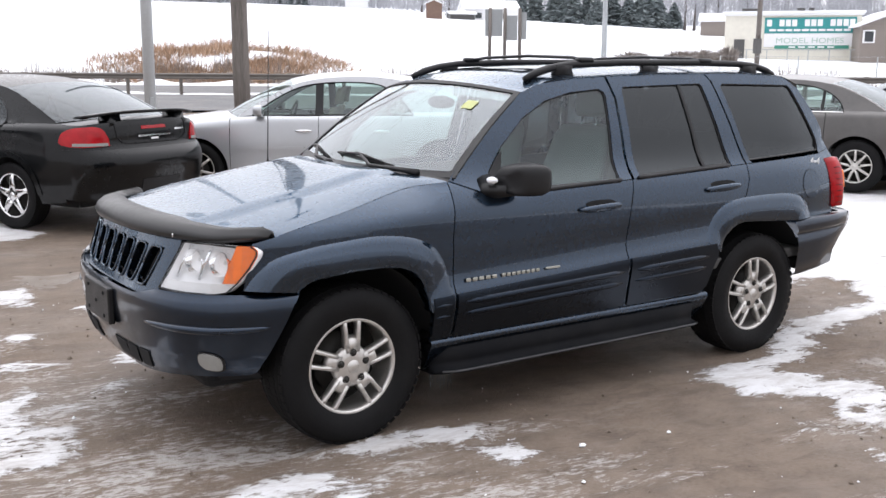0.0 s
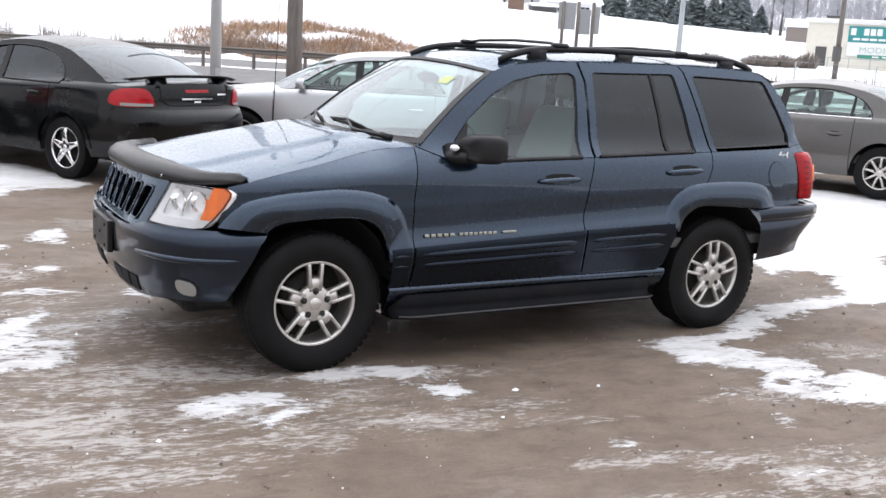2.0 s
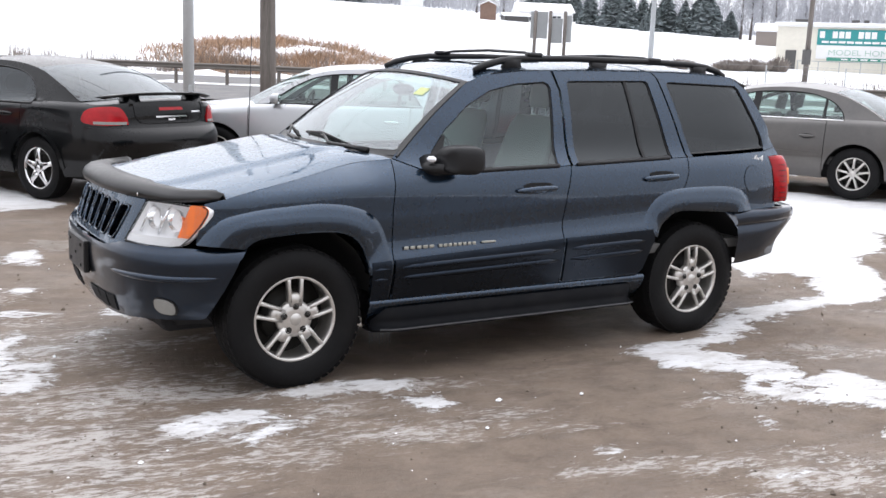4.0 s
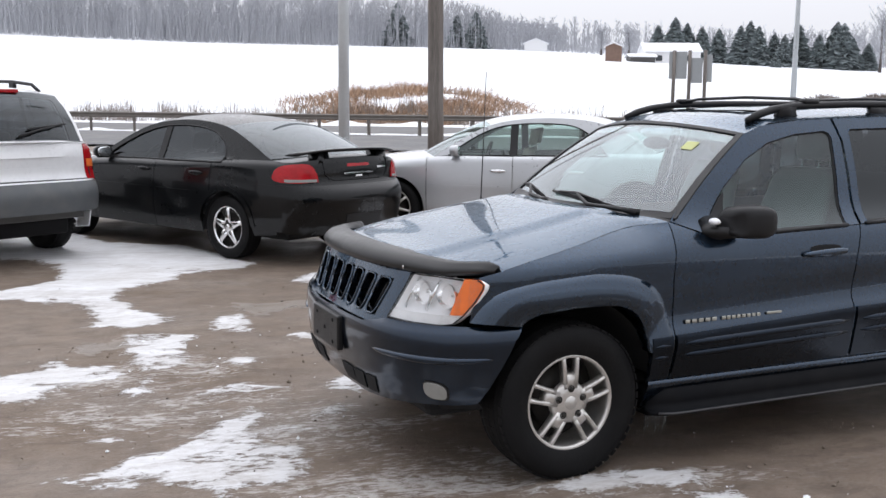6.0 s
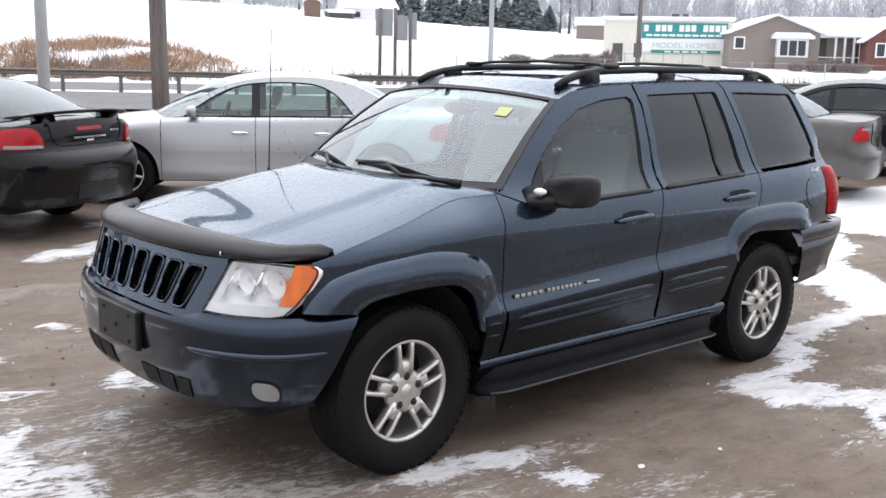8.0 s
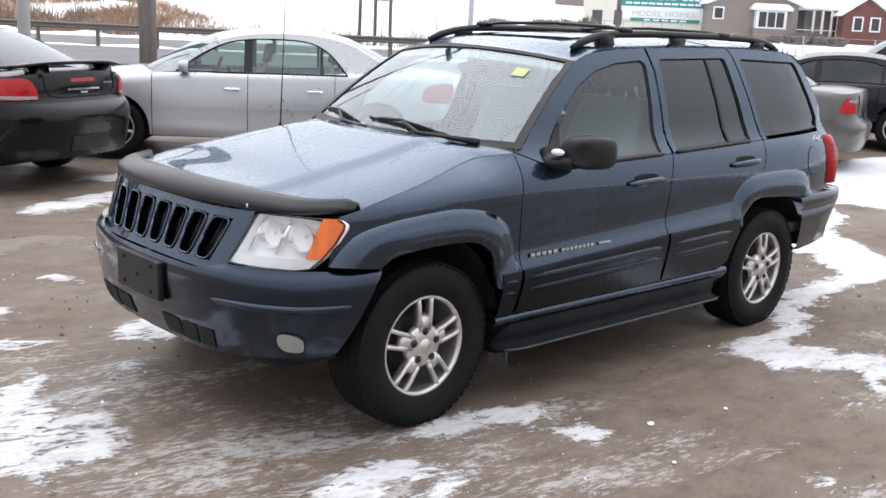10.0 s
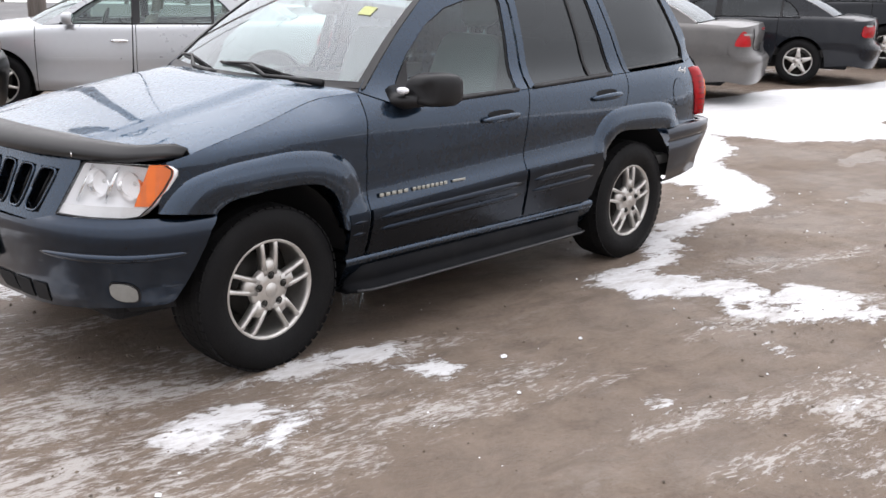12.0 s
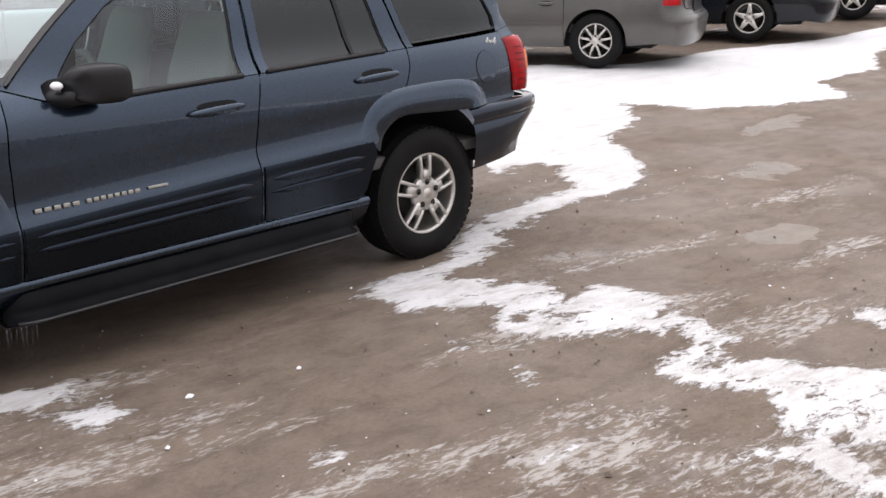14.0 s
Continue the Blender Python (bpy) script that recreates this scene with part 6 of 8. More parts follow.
for s in (-1, 1):
    fog = thing_part("fog_lamp", wagon)
    oval = [(s * (4.62 + 0.50 * math.copysign(abs(math.cos(a)) ** 0.7, math.cos(a)) - 0.08 * math.sin(a)), 0.462 + 0.036 * math.copysign(abs(math.sin(a)) ** 0.7, math.sin(a)) - 0.010 * math.cos(a)) for a in np.linspace(0, 2 * math.pi, 25)[:-1]]
    panel("bezel", [(s * 4.62 + (q - s * 4.62) * 1.12, 0.462 + (z - 0.462) * 1.16) for q, z in oval], lambda q, z: tuple(Vector(bumper_at(q, z)) + Vector((-0.006, 0.003 * (1 if q > 0 else -1), 0))), PLASTIC, fog, (-1, 0, 0), 0.3, 0.02, 0.006)
    panel("lens", oval, lambda q, z: tuple(Vector(bumper_at(q, z)) + Vector((-0.012, 0.006 * (1 if q > 0 else -1), 0))), FOG_LENS, fog, (-1, 0, 0), 0.3, 0.02, 0.01)
    for k in range(3):
        q = s * (0.7 + 0.55 * k)
        # dark sheets laid on the bumper, the shade of its slots as colour
        panel("bumper_slot_shade", [(q - 0.23, 0.385), (q + 0.21, 0.385), (q + 0.25, 0.462), (q - 0.19, 0.462)], lambda q2, z: tuple(Vector(bumper_at(q2, z)) + Vector((-0.006, 0, 0))), DARK, wagon, (-1, 0, 0), 0.2, 0.02, 0.005)
for s in (-1, 1):
    rings = []
    for k in range(25):
        t = k / 24
        q = s * (1.9 + 4.6 * t)
        fat = math.sin(math.pi * min(1, max(0, t))) ** 0.35 if 0 < k < 24 else 0.05
        p = Vector(bumper_at(q, 0.598))
        nn = Vector((-math.cos(min(1.0, abs(q) / 7.2) * 1.45), s * math.sin(min(1.0, abs(q) / 7.2) * 1.45), 0))
        rings.append([tuple(p + nn * (0.016 * fat * math.cos(a)) + Vector((0, 0, 0.017 * fat * math.sin(a)))) for a in np.linspace(0, 2 * math.pi, 13)[:-1]])
    loft("bumper_rib", rings, BUMPER_PAINT, wagon)
plate = thing_part("plate_bracket", wagon)
box("backing", (-0.852, 0.0, 0.602), (0.03, 0.38, 0.165), PLASTIC, plate, bevel=0.008)
for y, z in ((-0.12, 0.655), (0.12, 0.655), (-0.12, 0.55), (0.12, 0.55), (0.0, 0.60)):
    bm = bmesh.new()
    add_box(bm, (-0.869, y, z), (0.006, 0.016, 0.016), 0.003)
    link("bolt", bm, DARK, plate)

# tail
tail_plan = lambda v: 3.545 - 0.05 * v * v - 0.10 * abs(v) ** 8


def rear_at(v, z):
    x = tail_plan(v) - max(0, z - 1.12) * 0.64
    return (x, v * (jw(3.3, z) - 0.02), z)


gate = panel("tailgate", [(-0.99, 0.72), (0.99, 0.72), (0.99, 1.15), (-0.99, 1.15)], rear_at, BLUE, wagon, (1, 0, 0), 0.1, 0.08)
panel("rear_glass", [(-0.90, 1.16), (0.90, 1.16), (0.88, 1.56), (-0.88, 1.56)], rear_at, PRIVACY, gate, (1, 0, 0), 0.2, 0.1, 0.0)
panel("gate_frame", [(-0.99, 1.154), (0.99, 1.154), (0.98, 1.615), (-0.98, 1.615), (-0.88, 1.56), (0.88, 1.56), (0.90, 1.16), (-0.90, 1.16), (-0.95, 1.40)][:4] + [(-0.99, 1.575), (0.93, 1.575), (0.93, 1.17), (-0.92, 1.17), (-0.92, 1.56), (-0.99, 1.56)], rear_at, BLUE, gate, (1, 0, 0), 0.1, 0.1, 0.02)
for s in (-1, 1):
    tl = thing_part("tail_lamp", wagon)
    rings = []
    for z in np.linspace(0.815, 1.112, 13):
        yo, x0 = jw(3.40, z), 3.412 - 0.13 * (z - 0.815)
        back = 3.578 - 0.9 * max(0, abs(z - 0.95) - 0.10) ** 1.4
        rings.append([(x0, s * (yo + 0.010), z), (back - 0.06, s * (yo + 0.004), z), (back - 0.022, s * (yo - 0.018), z), (back, s * (yo - 0.06), z), (back - 0.004, s * (yo - 0.17), z), (back - 0.07, s * (yo - 0.17), z), (x0, s * (yo - 0.06), z)])
    loft("lens", rings, RED_LENS, tl)
    rings = []
    for z in np.linspace(0.93, 1.035, 5):
        yo = jw(3.40, z)
        rings.append([(3.530, s * (yo + 0.003), z), (3.560, s * (yo - 0.014), z), (3.585, s * (yo - 0.06), z), (3.58, s * (yo - 0.12), z), (3.53, s * (yo - 0.12), z), (3.51, s * (yo - 0.03), z)])
    loft("turn_lens", rings, AMBER, tl, "amber turn segment")
    for k in range(7):
        z = 0.84 + 0.036 * k
        tube("lens_rib", [(3.44, s * (jw(3.4, z) + 0.0085), z), (3.505, s * (jw(3.4, z) + 0.006), z)], 0.0022, DARK, tl, n=5)
REAR_PLAN = [(2.97, 0.908), (3.10, 0.907), (3.25, 0.904), (3.40, 0.896), (3.52, 0.875), (3.60, 0.84), (3.65, 0.78), (3.69, 0.68), (3.72, 0.5), (3.74, 0.25), (3.745, 0.0)]
rings = []
for k in range(-10, 11):
    x, y = REAR_PLAN[10 - abs(k)]
    side = 1 - smoothstep(3.36, 3.64, x)
    low = np.interp(x, [2.97, 3.03, 3.17, 3.36, 3.50, 3.66], [0.424, 0.424, 0.433, 0.462, 0.49, 0.50])
    row = []
    for f, step in ((0.0, -0.05), (0.02, 0.0), (0.25, 0.0), (0.50, 0.0), (0.70, 0.0), (0.735, -0.010), (0.755, 0.004), (0.80, 0.010), (0.92, 0.008), (0.975, 0.0), (1.0, -0.016), (1.0, -0.10)):
        z = low + (0.778 - low) * f
        px = x - (1 - side) * (1.0 * max(0.0, 0.68 - z) - step) if x > 2.98 else float(np.interp(z, [0.42, 0.59, 0.70, 0.778], [3.03, 3.035, 3.012, 2.968]))
        py = max(0.0, y - side * (0.10 * max(0.0, 0.62 - z) - step) - (1 - side) * 0.25 * max(0.0, 0.68 - z) * (y / 0.9))
        row.append((px, math.copysign(py, k) if k else 0.0, z))
    rings.append(row)
loft("rear_bumper", rings, BUMPER_PAINT, wagon, closed=False, caps=False)

# roof rails with cross bars
for s in (-1, 1):
    rail = thing_part("roof_rail", wagon)
    path = [(1.20, 0.535, 1.592), (1.28, 0.53, 1.625), (1.38, 0.525, 1.650), (1.52, 0.522, 1.668), (1.9, 0.52, 1.680), (2.5, 0.52, 1.682), (2.85, 0.52, 1.676), (3.0, 0.522, 1.664), (3.10, 0.526, 1.640), (3.17, 0.53, 1.612)]
    tube("bar", [(x, s * y, z + 0.008) for x, y, z in path], [0.016, 0.021] + [0.020] * 6 + [0.021, 0.016], PLASTIC, rail, n=10)
    for x in (1.46, 2.10, 2.94):
        loft("foot", [[(x + a * 0.075 * k, s * (0.525 + b * 0.018), z) for a, b in ((-1, -1), (1, -1), (1, 1), (-1, 1))] for z, k in ((1.59, 1.0), (1.65, 0.7), (1.672, 0.8))], PLASTIC, rail)
for cx in (1.62, 2.55):
    cb = thing_part("roof_cross_bar", wagon)
    tube("bar", [(cx, -0.52, 1.698), (cx + 0.02, -0.40, 1.714), (cx + 0.03, 0, 1.724), (cx + 0.02, 0.40, 1.714), (cx, 0.52, 1.698)], 0.013, PLASTIC, cb, n=8, squash=0.7)
    for s in (-1, 1):
        box("clamp", (cx, s * 0.52, 1.700), (0.11, 0.05, 0.03), PLASTIC, cb, bevel=0.014, smooth=True)
panel("sunroof", [(1.32, -0.36), (1.78, -0.36), (1.78, 0.36), (1.32, 0.36)], lambda x, y: (x, y, roof_at((x - 1.0) / 2.25, y / 0.62)[2] + 0.006), DARKGLASS, wagon, (0, 0, 1), 0.12, 0.1, 0.006)

# running gear and cabin
for ax, cz, nm in ((0.0, 0.355, "front_wheel"), (2.691, 0.35, "rear_wheel")):
    for s in (-1, 1):
        wheel(nm, wagon, ax, s * 0.762, cz, s, 0.360, 0.225, 0.216, 5, "double")
        r = FA[2] if ax == 0 else RA[2]
        arch_liner(wagon, ax + (0.02 if ax else -0.02), 0.36, 0.475, s * 0.845, s * 0.52)
box("underbody", (1.35, 0, 0.40), (3.9, 1.30, 0.22), DARK, wagon, bevel=0.04)
box("chassis_pan", (1.33, 0, 0.33), (1.7, 1.6, 0.16), DARK, wagon, bevel=0.03)
tube("axle", [(0, -0.66, 0.35), (0, 0.66, 0.35)], 0.05, DARK, wagon)
tube("axle", [(2.691, -0.66, 0.35), (2.691, 0.66, 0.35)], 0.05, DARK, wagon)
box("cabin_floor", (1.95, 0, 0.56), (2.9, 1.68, 0.06), TRIM, wagon)
box("firewall", (0.50, 0, 0.80), (0.06, 1.66, 0.5), DARK, wagon)
box("dashboard", (0.78, 0, 1.0), (0.46, 1.54, 0.2), TRIM, wagon, bevel=0.07, smooth=True)
for y in (-0.37, 0.37):
    seat(wagon, 1.52, y, 0.62, LEATHER, 0.60)
for y in (-0.42, 0.0, 0.42):
    seat(wagon, 2.42, y, 0.64, LEATHER, 0.52)
tube("steering_wheel", [(1.02 + 0.08 * math.sin(a), -0.37 + 0.19 * math.cos(a), 1.04 + 0.17 * math.sin(a)) for a in np.linspace(0, 2 * math.pi, 29)], 0.016, TRIM, wagon, n=6)
box("steering_hub", (1.01, -0.37, 1.03), (0.06, 0.14, 0.1), TRIM, wagon, bevel=0.02)
loft("rear_view_mirror", [[(1.02 + dx, 0.0 + 0.12 * k * math.cos(a), 1.47 + 0.035 * k * math.sin(a)) for a in np.linspace(0, 2 * math.pi, 17)[:-1]] for dx, k in ((0, 0.7), (0.015, 1), (0.035, 1))], PLASTIC, wagon)
panel("headliner", [(0.06, -0.96), (0.98, -0.96), (0.98, 0.96), (0.06, 0.96)], lambda u, v: (roof_at(u, v)[0], roof_at(u, v)[1], roof_at(u, v)[2] - 0.03), LEATHER, wagon, (0, 0, -1), 0.15, 0.2, 0.0)
for s in (-1, 1):
    panel("inner_door_trim", [(0.60, 0.6), (2.15, 0.6), (2.25, 0.85), (2.42, 0.97), (2.55, 1.0), (2.55, 1.07), (0.60, 1.03)], lambda x, z, s=s: (x, s * (jw(x, z) - 0.07), z), TRIM, wagon, (0, -s, 0), 0.3, 0.2, 0.01)
    for k in range(7):
        x, n2 = 0.43 + 0.02 * k + 0.008 * random.random(), 0.05 + 0.07 * random.random()
        tube("icicle", [(x, s * (0.80 + 0.05 * random.random()), 0.25), (x, s * 0.82, 0.25 - n2)], [0.006, 0.0015], ICE, wagon, n=5)


def lettering(name, text, m, size, mat, parent, depth=0.002):
    cu = bpy.data.curves.new(name, "FONT")
    cu.body, cu.size, cu.extrude = text, size, depth
    ob = new(name, cu)
    ob.parent = parent
    ob.matrix_basis = m
    cu.materials.append(mat)
    return ob


PALE = material("pale_letters", (0.42, 0.42, 0.38), rough=0.35, metal=0.5)
bm = bmesh.new()
add_box(bm, (1.10, -(jw(1.1, 0.69) + 0.007), 0.692), (0.09, 0.006, 0.012), 0.002)
link("trim_badge", bm, PALE, wagon)
# the model name is a maker's mark: plain raised bars
for k, (a, b) in enumerate([(0.575, 0.765), (0.785, 1.025)]):
    n = 5 if k == 0 else 8
    for j in range(n):
        x0 = a + (b - a) * j / n
        bm = bmesh.new()
        add_box(bm, (x0 + (b - a) / n * 0.45, -(jw(0.8, 0.69) + 0.009), 0.686 + 0.006 * (x0 - 0.575)), ((b - a) / n * 0.72, 0.004, 0.017), 0.003)
        link("badge_bar", bm, PALE, wagon)

# ---- other parked cars ----
STRIP = lambda q0, q1, z0, z1: [(q0, z0), (q1, z0), (q1, z1), (q0, z1)]
BLACK_SPEC = dict(
    wb=2.74, fo=1.0, ro=1.10, hw=0.895, r=0.325, paint=BLACK_PAINT, hood_z=0.72, tail_z=1.02, d0=0.50, d1=1.60, d2=2.50,
    rail=[(0.45, 0.92), (0.85, 1.15), (1.25, 1.315), (1.65, 1.385), (2.1, 1.395), (2.55, 1.335), (2.95, 1.19), (3.28, 1.03)],
    dlo=[(0.62, 0.95), (0.95, 1.135), (1.3, 1.27), (1.65, 1.33), (2.1, 1.33), (2.42, 1.265), (2.60, 1.13), (2.63, 0.985)],
    screen_top=1.25, rear_top=2.52, rim=0.215, spokes=5, style="star", hub=CHROME, glass=DARKGLASS, rear_glass=DARKGLASS, screen_edge=DARKGLASS, arch_trim=BLACK_PAINT, bumper_z=0.80, plate_low=True, handle_z=0.86, mould=0.66, low_z=0.30, taper=0.13,
    lamp_shape=[(0.38, 0.835), (0.70, 0.825), (1.0, 0.84), (1.03, 0.91), (0.95, 0.985), (0.66, 1.01), (0.48, 0.995), (0.40, 0.91)], reverse_shape=STRIP(0.40, 0.86, 0.835, 0.862), seam=0.30, badges=((0.16, 0.28, 0.945), (-0.10, 0.10, 0.90), (-0.012, 0.012, 0.87)))
black_car = car("black_sedan", at_axles(-0.70, 9.36, 0.64, 6.97), BLACK_SPEC, "glossy black four-door sedan with boot spoiler and star alloys")
SILVER_SPEC = dict(
    wb=2.88, fo=0.92, ro=1.03, hw=0.9, r=0.33, paint=SILVER_PAINT, hood_z=0.78, tail_z=1.0, d0=0.41, d1=1.44, d2=2.40,
    rail=[(0.48, 0.945), (0.80, 1.15), (1.10, 1.305), (1.42, 1.385), (1.85, 1.415), (2.25, 1.395), (2.56, 1.325), (2.86, 1.17), (3.10, 1.02)],
    dlo=[(0.66, 0.965), (0.92, 1.15), (1.18, 1.28), (1.45, 1.335), (1.82, 1.35), (2.12, 1.325), (2.32, 1.23), (2.46, 1.09), (2.54, 0.985)],
    screen_top=1.15, rear_top=2.52, rim=0.215, spokes=7, style="bar", glass=SEDANGLASS, seat=TAN, handle=CHROME, recess=SILVER_PAINT, mould=0.60, sill=0.26, vent=2.24, handle_z=0.79, seat_h=0.52,
    lamp_shape=[(0.45, 0.72), (1.0, 0.72), (1.1, 0.78), (1.0, 0.92), (0.5, 0.92)], reverse_shape=STRIP(0.5, 0.9, 0.74, 0.77))
silver_car = car("silver_sedan", at_axles(2.60, 8.29, 4.99, 6.68), SILVER_SPEC, "silver four-door sedan with tan seats, beside the black sedan")
GREY_SPEC = dict(
    wb=2.91, fo=0.9, ro=1.12, hw=0.93, r=0.325, paint=GREY_PAINT, hood_z=0.75, tail_z=0.97, d0=0.55, d1=1.55, d2=2.52,
    rail=[(0.58, 0.93), (1.0, 1.16), (1.35, 1.30), (1.75, 1.36), (2.2, 1.36), (2.6, 1.295), (2.95, 1.15), (3.2, 1.0)],
    dlo=[(0.76, 0.955), (1.05, 1.125), (1.4, 1.26), (1.75, 1.305), (2.2, 1.30), (2.5, 1.22), (2.66, 1.10), (2.72, 0.98)],
    screen_top=1.35, rear_top=2.52, rim=0.205, spokes=9, style="bar", glass=SEDANGLASS, mould=0.54, vent=2.44, belt_trim=CHROME,
    lamp_shape=[(0.50, 0.74), (0.76, 0.74), (0.90, 0.755), (0.86, 0.85), (0.74, 0.93), (0.60, 0.86)], reverse_shape=STRIP(0.54, 0.74, 0.875, 0.90), seam=0.42)
grey_car = car("grey_sedan", at_axles(8.79, 6.67, 9.88, 3.97), GREY_SPEC, "taupe grey four-door sedan with snow on its deck")
DARK_SPEC = dict(
    GREY_SPEC, wb=2.76, fo=0.95, ro=1.15, hw=0.92, r=0.33, paint=NAVY_PAINT, tail_z=0.95, d0=0.52, d1=1.52, d2=2.42, spokes=5, style="star", glass=DARKGLASS, belt_trim=PLASTIC, rim=0.21,
    lamp_shape=[(0.42, 0.72), (0.74, 0.72), (0.84, 0.76), (0.82, 0.86), (0.74, 0.89), (0.46, 0.89)])
black2 = car("dark_sedan", at_axles(12.24, 6.37, 13.27, 3.81), DARK_SPEC, "dark four-door sedan with five-spoke alloys")
WHITE_SPEC = dict(
    wb=2.62, fo=0.85, ro=0.92, hw=0.91, r=0.36, paint=WHITE_PAINT, hood_z=0.98, tail_z=1.16, d0=0.45, d1=1.45, d2=2.35,
    rail=[(0.40, 1.08), (0.75, 1.38), (1.05, 1.58), (1.45, 1.665), (2.2, 1.69), (2.9, 1.67), (3.12, 1.60), (3.28, 1.38), (3.36, 1.17)],
    dlo=[(0.60, 1.11), (0.88, 1.36), (1.15, 1.54), (1.5, 1.60), (2.2, 1.62), (2.86, 1.60), (2.98, 1.53), (3.06, 1.36), (3.10, 1.15)],
    screen_top=1.12, rear_top=3.06, rim=0.2, spokes=5, style="star", glass=DARKGLASS, rear_glass=DARKGLASS, bumper_paint=CLAD_GREY, arch_trim=CLAD_GREY, vent=2.36, bumper_z=0.80, sill=0.38, low_z=0.50, rails=True, tumble=0.24, corner=0.26, plan=3.6, taper=0.05, rear_bow=0.14, shoulder=0.05,
    lamp_shape=[(0.52, 0.82), (0.95, 0.81), (1.05, 0.84), (1.06, 1.13), (0.95, 1.16), (0.55, 1.15)], reverse_shape=STRIP(0.54, 0.95, 0.94, 1.02), reverse_mat=AMBER, plate_mat=WHITE_PAINT)
DARK_SUV_SPEC = dict(WHITE_SPEC, paint=NAVY_PAINT, bumper_paint=NAVY_PAINT, arch_trim=None)
car("dark_suv", at_axles(16.02, 6.37, 17.0, 3.94), DARK_SUV_SPEC, "dark sport utility vehicle with roof rails at the row's end")
suv = car("white_suv", at_axles(-3.74, 9.84, -2.46, 7.59), WHITE_SPEC, "white sport utility vehicle with grey bumpers and roof rails")

# the black sedan's boot spoiler
sp = thing_part("boot_spoiler", black_car)
rings = []
for k in range(25):
    v = -1 + 2 * k / 24
    x = 3.70 - 0.16 * v * v
    z = 1.125 - 0.045 * abs(v) ** 3
    rings.append([(x - 0.11, v * 0.72, z + 0.004), (x - 0.06, v * 0.72, z + 0.022), (x + 0.02, v * 0.72, z + 0.032), (x + 0.09, v * 0.72, z + 0.034), (x + 0.10, v * 0.72, z + 0.022), (x + 0.03, v * 0.72, z - 0.002)])
loft("blade", rings, BLACK_PAINT, sp)
for s in (-1, 1):
    loft("foot", [[(3.62 + a * 0.10 * k, s * 0.44 + b * 0.09 * k, z) for a, b in ((-1, -1), (1, -1), (1, 1), (-1, 1))] for z, k in ((1.02, 1.0), (1.06, 0.8), (1.125, 0.7))], BLACK_PAINT, sp)

# ---- poles, guard rail, sign boards ----


def ground_z(x, y):
    return height(x, y)


def spot(az, d, t=(-2.2, -3.4)):
    return (t[0] + d * math.sin(radians(az)), t[1] + d * math.cos(radians(az)))


x, y = 3.78, 10.08
pole = thing("utility_pole", Matrix.Translation((x, y, ground_z(x, y))), "weathered brown wooden utility pole behind the silver sedan", "utility pole")
tube("shaft", [(0.02, 0, -0.2), (0.0, 0, 1.5), (-0.02, 0, 4.5), (0.0, 0, 9.5)], [0.128, 0.118, 0.112, 0.09], WOOD, pole, n=14)
bm = bmesh.new()
for off, zt in ((-0.9, 8.9), (0.0, 9.3), (0.9, 8.9), (0.1, 6.6)):
    for s in (-1, 1):
        pts = []
        for k in range(13):
            q = k / 12
            p = along(off, s * 42 * q)
            pts.append((p.x, p.y, zt - 1.1 * math.sin(math.pi * q)))
        add_tube(bm, pts, 0.012, 5)
link("wire", bm, TRIM, pole, "overhead power wires")
box("cross_arm", (0, 0, 8.75), (0.12, 2.2, 0.14), WOOD, pole, turn=Matrix.Rotation(-math.atan2(ROAD_N.x, ROAD_N.y), 4, "Z"))
x, y = 4.76, 17.2
lamp_post = thing("street_lamp", Matrix.Translation((x, y, ground_z(x, y))), "galvanised steel street lamp pole beside the road", "street lamp")
tube("shaft", [(0, 0, 0), (0, 0, 4), (0, 0, 9)], [0.122, 0.112, 0.08], PALE_STEEL, lamp_post, n=14)
box("base_plate", (0, 0, 0.02), (0.5, 0.5, 0.05), GALV, lamp_post, bevel=0.01)
box("hand_hole_cover", (0.0, -0.12, 0.6), (0.10, 0.02, 0.26), GALV, lamp_post, bevel=0.008)

rail_t = thing("guard_rail", Matrix(), "weathered steel guard rail on posts along the highway", "guard rail")
bm = bmesh.new()
rows = []
for k in range(80):
    sx = -70 + 1.8 * k
    p = along(RAIL_D, sx)
    z = height(p.x, p.y) + 0.70
    rows.append([bm.verts.new((p.x - ROAD_N.x * o, p.y - ROAD_N.y * o, z + dz)) for o, dz in ((0.0, -0.11), (0.06, -0.08), (0.06, -0.045), (0.0, 0.0), (0.06, 0.045), (0.06, 0.08), (0.0, 0.11), (-0.02, 0.11), (-0.02, -0.11))])
for a, b in zip(rows, rows[1:]):
    for k in range(9):
        bm.faces.new((a[k], a[(k + 1) % 9], b[(k + 1) % 9], b[k]))
link("beam", bm, RUSTY, rail_t)
for k in range(66):
    p = along(RAIL_D + 0.10, -68 + 2.05 * k)
    box("post", (p.x, p.y, height(p.x, p.y) + 0.38), (0.10, 0.12, 0.9), RUSTY, rail_t, bevel=0.0)

# ---- distance: woods, conifers, houses, signs ----


def stuff(name, verts, faces, mat, label, category):
    me = bpy.data.meshes.new(name)
    me.from_pydata(verts, [], faces)
    me.materials.append(mat)
    return tagged(new(name, me), label, category, kind="stuff")


